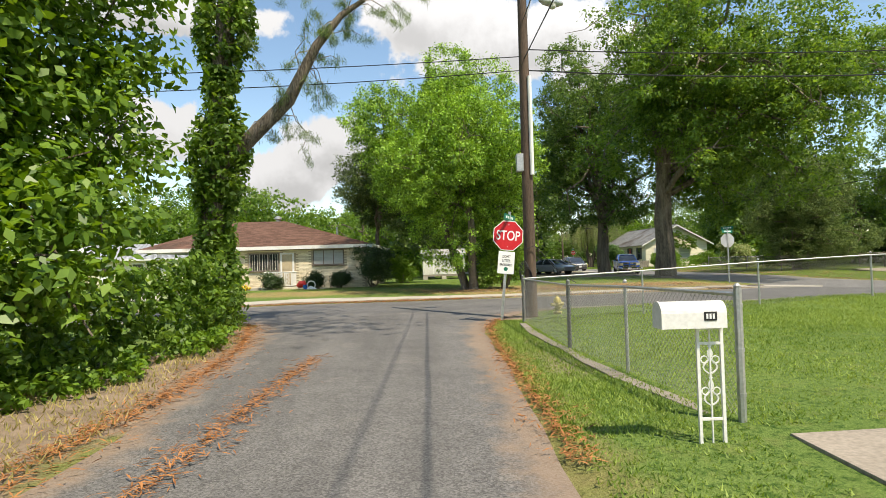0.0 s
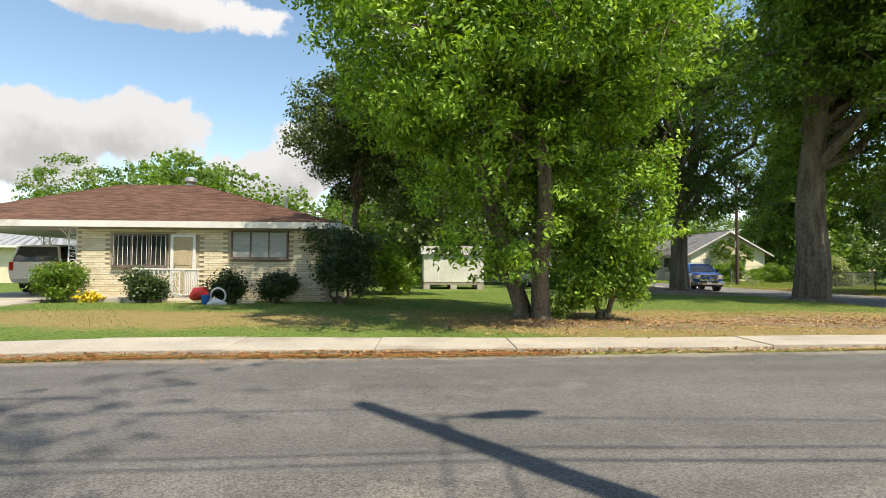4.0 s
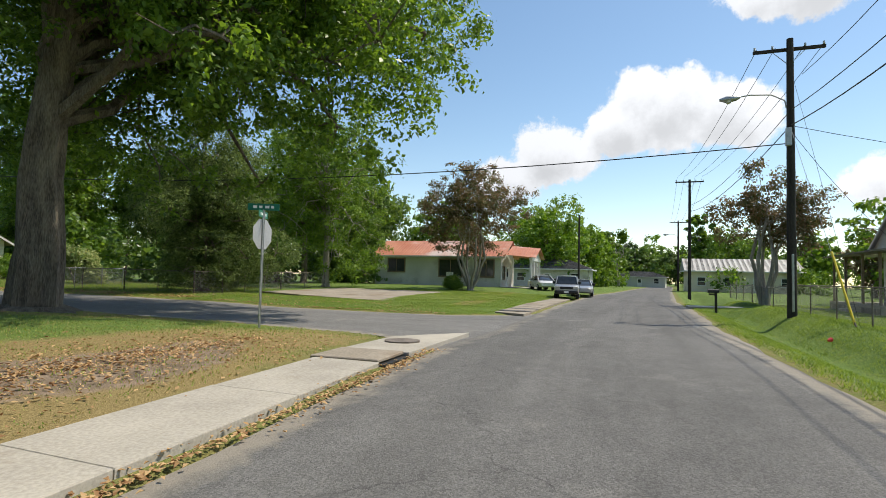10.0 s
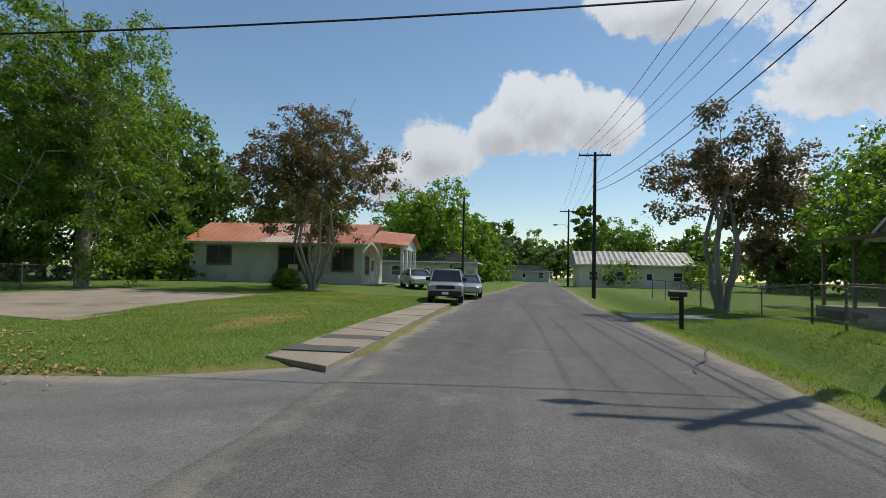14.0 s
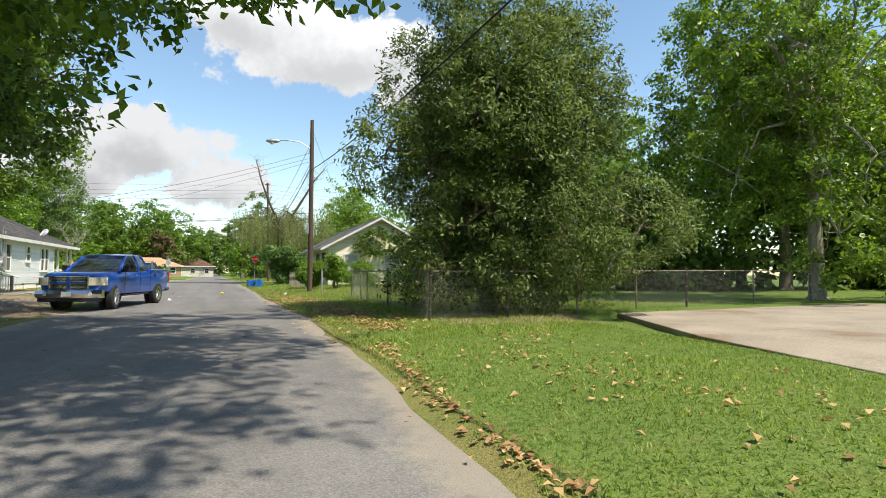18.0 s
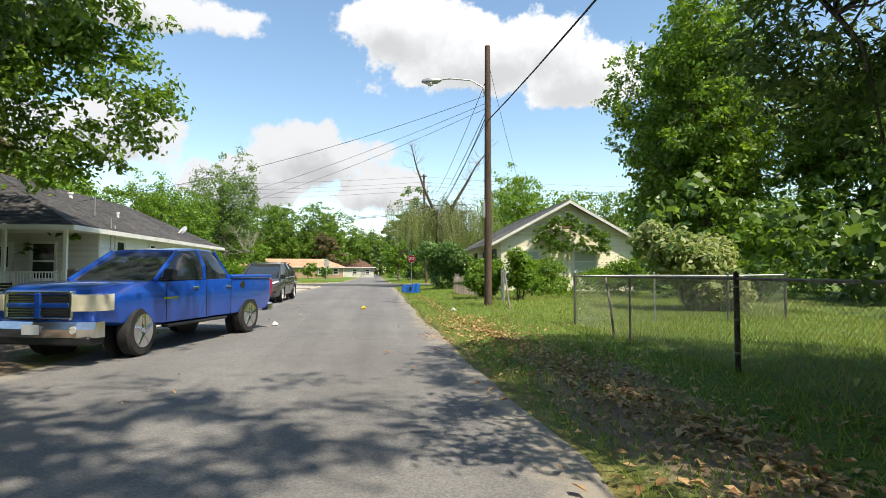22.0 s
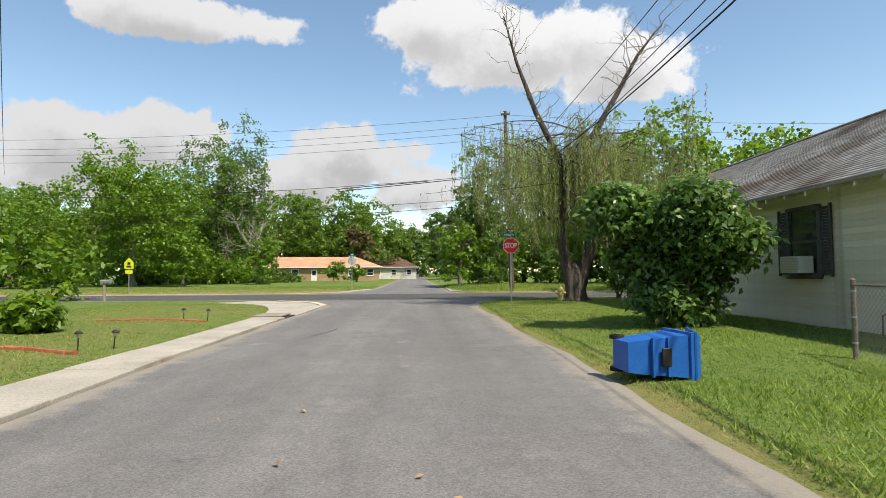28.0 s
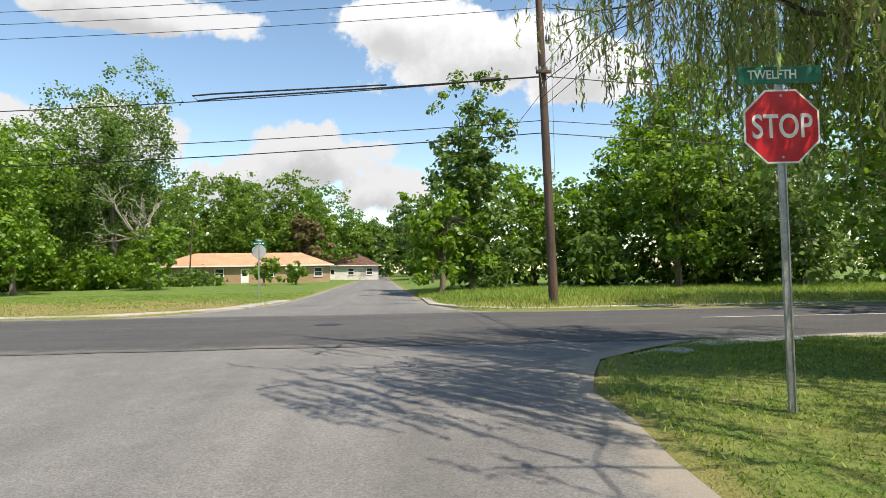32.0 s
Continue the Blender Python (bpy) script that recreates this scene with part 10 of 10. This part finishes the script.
car("sedan", pose(51.8, 25.4, float(level(52, 25.4)) + 0.03, 0, 0, 184), "pale grey sedan parked behind the suv", paint_silver, SEDAN, SEDAN_TOP, (1.4, -1.35), 0.32, 0.77, SL, seams=((0.85, 0.1, (0.35, 0.92), 0.905), (-0.1, -0.8, (0.35, 0.92), 0.905)))
car("sedan", pose(57.0, 29.7, gz(57, 29.7) + 0.02, 0, 0, 205), "old white sedan parked across the front yard", paint_white, SEDAN, SEDAN_TOP, (1.4, -1.35), 0.32, 0.77, SL, seams=((0.85, 0.1, (0.35, 0.92), 0.905), (-0.1, -0.8, (0.35, 0.92), 0.905)))
car("suv", pose(-15.3, 35.4, gz(-15.3, 35.4) + 0.14, 0, 0, 92), "white suv parked under the carport", paint_white, BOXY, BOXY_TOP, (1.35, -1.35), 0.36, 0.76, BL, seams=((0.95, 0.1, (0.45, 1.1), 0.925), (-0.1, -0.9, (0.45, 1.1), 0.93)))
car("sedan", pose(6.3, 49.5, gz(6.3, 49.5) + 0.02, 0, 0, -70), "white sedan parked on the grass behind the trees", paint_white, SEDAN, SEDAN_TOP, (1.4, -1.35), 0.32, 0.77, SL)
car("sedan", pose(10.2, 51.0, gz(10.2, 51) + 0.02, 0, 0, -60), "grey sedan parked behind the trees", paint_silver, SEDAN, SEDAN_TOP, (1.4, -1.35), 0.32, 0.77, SL)
car("sedan", pose(3.0, 172, gz(3, 172) + 0.02, 0, 0, 10), "pale sedan far off before the red-roofed house", paint_silver, SEDAN, SEDAN_TOP, (1.4, -1.35), 0.32, 0.77, SL)


# ---- grass, fallen leaves and needles ----
def blades(name, label, n, area, h, material, seed, keep=None, w=0.011, lean=0.55, category="grass"):
    """Single-triangle blades strewn over an area (x0, y0, x1, y1)."""
    rng = np.random.default_rng(seed)
    x0, y0, x1, y1 = area
    x, y = rng.uniform(x0, x1, n), rng.uniform(y0, y1, n)
    d = road_dist(x, y)
    ok = d > 0.04 + 0.12 * rng.random(n)
    for bx0, by0, bx1, by1 in NO_GRASS:
        ok &= ~((x > bx0) & (x < bx1) & (y > by0) & (y < by1))
    if keep is not None:
        ok &= keep(x, y, d, rng)
    x, y = x[ok], y[ok]
    z = ground_height(x, y) - 0.008
    n = len(x)
    a = rng.uniform(0, 6.28, n)
    hh = h * rng.uniform(0.5, 1.3, n) * (0.75 + 0.35 * wave(x, y, 0.9))
    dx, dy = np.cos(a) * w, np.sin(a) * w
    lx, ly = rng.normal(0, lean, n) * hh, rng.normal(0, lean, n) * hh
    v = np.stack([np.stack([x - dx, y - dy, z], 1), np.stack([x + dx, y + dy, z], 1), np.stack([x + lx, y + ly, z + hh], 1)], 1).reshape(-1, 3)
    return tagged(new(name, np_mesh(name, v, np.arange(3 * n).reshape(-1, 3), material)), label, category, kind="stuff")


NO_GRASS = [(2.5, -6, 16, 4.5), (30.6, 34.0, 43.6, 43.8), (-19, 25, -12.6, 41), (38.2, 11, 40.2, 18.3), (9, 42, 17.3, 60), (10.5, 58, 16, 64.8), (-13, 31.5, -4, 41), (28.6, 76.4, 38, 94), (0, 61, 10, 82), (34, -6, 41, 11), (57, 31, 65, 48)]


def off_walks(x, y, d, rng):
    # the walks along the kerbs stay bare
    north = np.interp(x, [-40, -12, 0, 4, 12, 16], [20.8, 22.95, 24.7, 25.2, 25.85, 26.2])
    k = ~((x < 17) & (y < north) & (y > 20))
    k &= ~((x > 26) & (x < 44.5) & (y > 25) & (y < 26.75))
    west = np.interp(y, [55, 65, 75, 82, 89, 94], [16.3, 15.1, 13.95, 13.4, 12.8, 11.9])
    k &= ~((y > 54) & (y < 98) & (x > west) & (x < west + 3))
    return k


def thin(p):
    return lambda x, y, d, rng: off_walks(x, y, d, rng) & (rng.random(len(x)) < p)


blades("grass", "short mown green grass of the corner lawn", 93000, (1.0, 2, 14, 14.5), 0.055, grass_blade, 1, off_walks)
blades("grass", "lush grass of the ditch bank", 124000, (6, 9, 44, 18.3), 0.075, grass_blade, 2, off_walks)
blades("grass", "mown green grass round the parking slab", 190000, (24, 24.8, 48, 42), 0.06, grass_blade, 3, off_walks)
blades("grass", "short dry grass at the tree corner", 31000, (-10, 24.5, 17, 34), 0.045, grass_dry, 4, thin(0.6))
blades("grass", "short green grass before the brick house", 74400, (-14, 24.5, 17, 42), 0.05, grass_blade, 5, thin(0.75))
blades("grass", "rough verge grass beside the side street", 105400, (22.5, 40, 36, 76), 0.13, grass_blade, 6, off_walks, w=0.009)
blades("grass", "straw-coloured tall grass in the open lot", 9000, (24.5, 46, 40, 72), 0.24, grass_dry, 7, off_walks, w=0.008, lean=0.35)
blades("grass", "mown verge grass by the cream house", 124000, (21, 72, 31, 100), 0.06, grass_blade, 8, off_walks)
blades("grass", "mown lawn before the white cottage", 52000, (4, 64, 15, 98), 0.055, grass_blade, 9, off_walks)
blades("grass", "sunlit field grass beyond the crossing", 37200, (-20, 109, 14, 128), 0.1, grass_blade, 10, off_walks, w=0.02)
blades("grass", "tall rough grass beyond the crossing", 37200, (19, 109, 50, 128), 0.3, grass_blade, 11, off_walks, w=0.02)
blades("grass", "sun-bleached straw in the cottage lawn", 30000, (4, 64, 15, 98), 0.05, grass_dry, 14, thin(0.6))
blades("weeds", "tufts of weeds along the lane edge", 5580, (-5.2, 0, -2.8, 13), 0.12, grass_dry, 12, None)
blades("grass", "green strip between lane and fence", 16120, (0.9, 4.5, 2.2, 14.6), 0.06, grass_blade, 13, None)


def strewn(name, label, n, line, width, size, material, seed, on_road=False, category="fallen leaves", aspect=0.6, curl=0.35):
    """Flat curled leaves scattered about a line on the ground."""
    rng = np.random.default_rng(seed)
    seg = [math.dist(a, b) for a, b in zip(line, line[1:])]
    t = rng.random(n) * sum(seg)
    x, y = np.zeros(n), np.zeros(n)
    s = 0.0
    for (a, b), k in zip(zip(line, line[1:]), seg):
        m = (t >= s) & (t <= s + k)
        f = (t[m] - s) / k
        x[m], y[m] = a[0] + (b[0] - a[0]) * f, a[1] + (b[1] - a[1]) * f
        s += k
    r = rng.normal(0, 1, n) * width * (0.6 + 0.6 * np.abs(wave(x, y, 1.1)))
    a = rng.uniform(0, 6.28, n)
    x, y = x + r * np.cos(a), y + r * np.sin(a)
    d = road_dist(x, y)
    z = np.where(d < 0, level(x, y) + 0.034, np.maximum(ground_height(x, y), level(x, y)) + 0.02)
    c = np.stack([x, y, z + rng.uniform(0.0, 0.02, n)], 1)
    way = np.stack([np.cos(a * 1.7), np.sin(a * 1.7), rng.normal(0, 0.2, n)], 1)
    side = np.stack([-np.sin(a * 1.7), np.cos(a * 1.7), rng.normal(0, 0.2, n)], 1)
    sz = size * rng.uniform(0.5, 1.3, (n, 1))
    up = np.array([0, 0, 1.0]) * sz * curl * rng.uniform(0, 1, (n, 1))
    v = np.stack([c - way * sz * 0.5, c + side * sz * aspect * 0.5 + up, c + way * sz * 0.5, c - side * sz * aspect * 0.5 + up], 1).reshape(-1, 3)
    return tagged(new(name, np_mesh(name, v, np.arange(4 * n).reshape(-1, 4), material)), label, category, kind="stuff")


strewn("fallen_leaves", "dry fallen leaves along the verge", 3400, [(25.8, 42), (25.6, 47), (25.0, 52), (24.3, 58)], 0.95, 0.105, dead_leaf, 1)
strewn("fallen_leaves", "dry fallen leaves thinning up the verge", 900, [(24.2, 58), (23.6, 66), (23.0, 72)], 0.4, 0.075, dead_leaf, 2)
strewn("fallen_leaves", "scattered big leaves on the corner grass", 420, [(25, 29), (28, 33), (26.5, 38), (29, 41)], 1.4, 0.1, dead_leaf, 3)
strewn("fallen_leaves", "dry leaves edging the corner grass", 420, [(25.3, 28.3), (24.9, 31), (24.9, 36), (25.1, 40)], 0.22, 0.1, dead_leaf, 4)
strewn("fallen_leaves", "brown leaf litter round the tree foot", 6500, [(-1, 26.6), (3, 27.0), (8, 27.4), (13, 27.6)], 1.5, 0.07, dead_leaf, 5)
strewn("fallen_leaves", "leaf litter between kerb walk and road", 2600, [(-4, 22.85), (2, 23.5), (8, 24.0), (14, 24.4)], 0.16, 0.06, dead_leaf, 6)
strewn("fallen_leaves", "few stray leaves on the asphalt", 70, [(20, 30), (20, 45), (19, 60), (18, 80)], 2.0, 0.07, dead_leaf, 7)
strewn("pine_needles", "rust-coloured pine needles along the lane", 4500, [(-3.1, 2), (-3.5, 7), (-4.2, 11), (-5.5, 15)], 0.35, 0.11, needle, 8, aspect=0.12, curl=0.1)
strewn("pine_needles", "rust-coloured pine needles in a wheel strip", 1500, [(-2.1, 3), (-2.3, 9.5)], 0.2, 0.11, needle, 9, aspect=0.12, curl=0.1)
strewn("pine_needles", "rust-coloured pine needles on the lane side", 2600, [(1.0, 4), (1.0, 9), (1.05, 13), (1.4, 15)], 0.2, 0.11, needle, 10, aspect=0.12, curl=0.1)
strewn("pine_needles", "needles drifted along the kerb", 5500, [(-9, 21.9), (-4, 22.6), (1, 23.2)], 0.26, 0.11, needle, 11, aspect=0.12, curl=0.1)
strewn("gravel", "loose grey gravel on the cottage drive", 9000, [(12.8, 59), (13.4, 62), (12.6, 64)], 1.1, 0.05, gravel_mat, 12, aspect=0.9, curl=0.6, category="gravel")
strewn("gravel", "loose dirt and gravel on the shaded parking strip", 6000, [(15.5, 42), (14.5, 48), (14.5, 55)], 1.4, 0.045, gravel_mat, 13, aspect=0.9, curl=0.6, category="gravel")
for i, (x, y, mt, lab) in enumerate(((21.2, 61.5, yellow_plastic, "squashed yellow wrapper on the asphalt"), (19.4, 56.2, sign_white, "scrap of white paper on the asphalt"), (26.4, 97.2, sign_white, "white paper cup on the grass"), (21.0, 16.2, toy_red, "crushed reddish bag on the bank"), (24.4, 60.5, white_paint, "white litter at the pole foot"))):
    z = max(gz(x, y), float(level(x, y)) + 0.03)
    solo("litter", Mb().tube([(-0.08, 0, 0.01), (0, 0.02, 0.05), (0.07, -0.02, 0.02)], [0.03, 0.06, 0.03], 7), mt, lab, "litter", at=pose(x, y, z, 0, 0, i * 50))
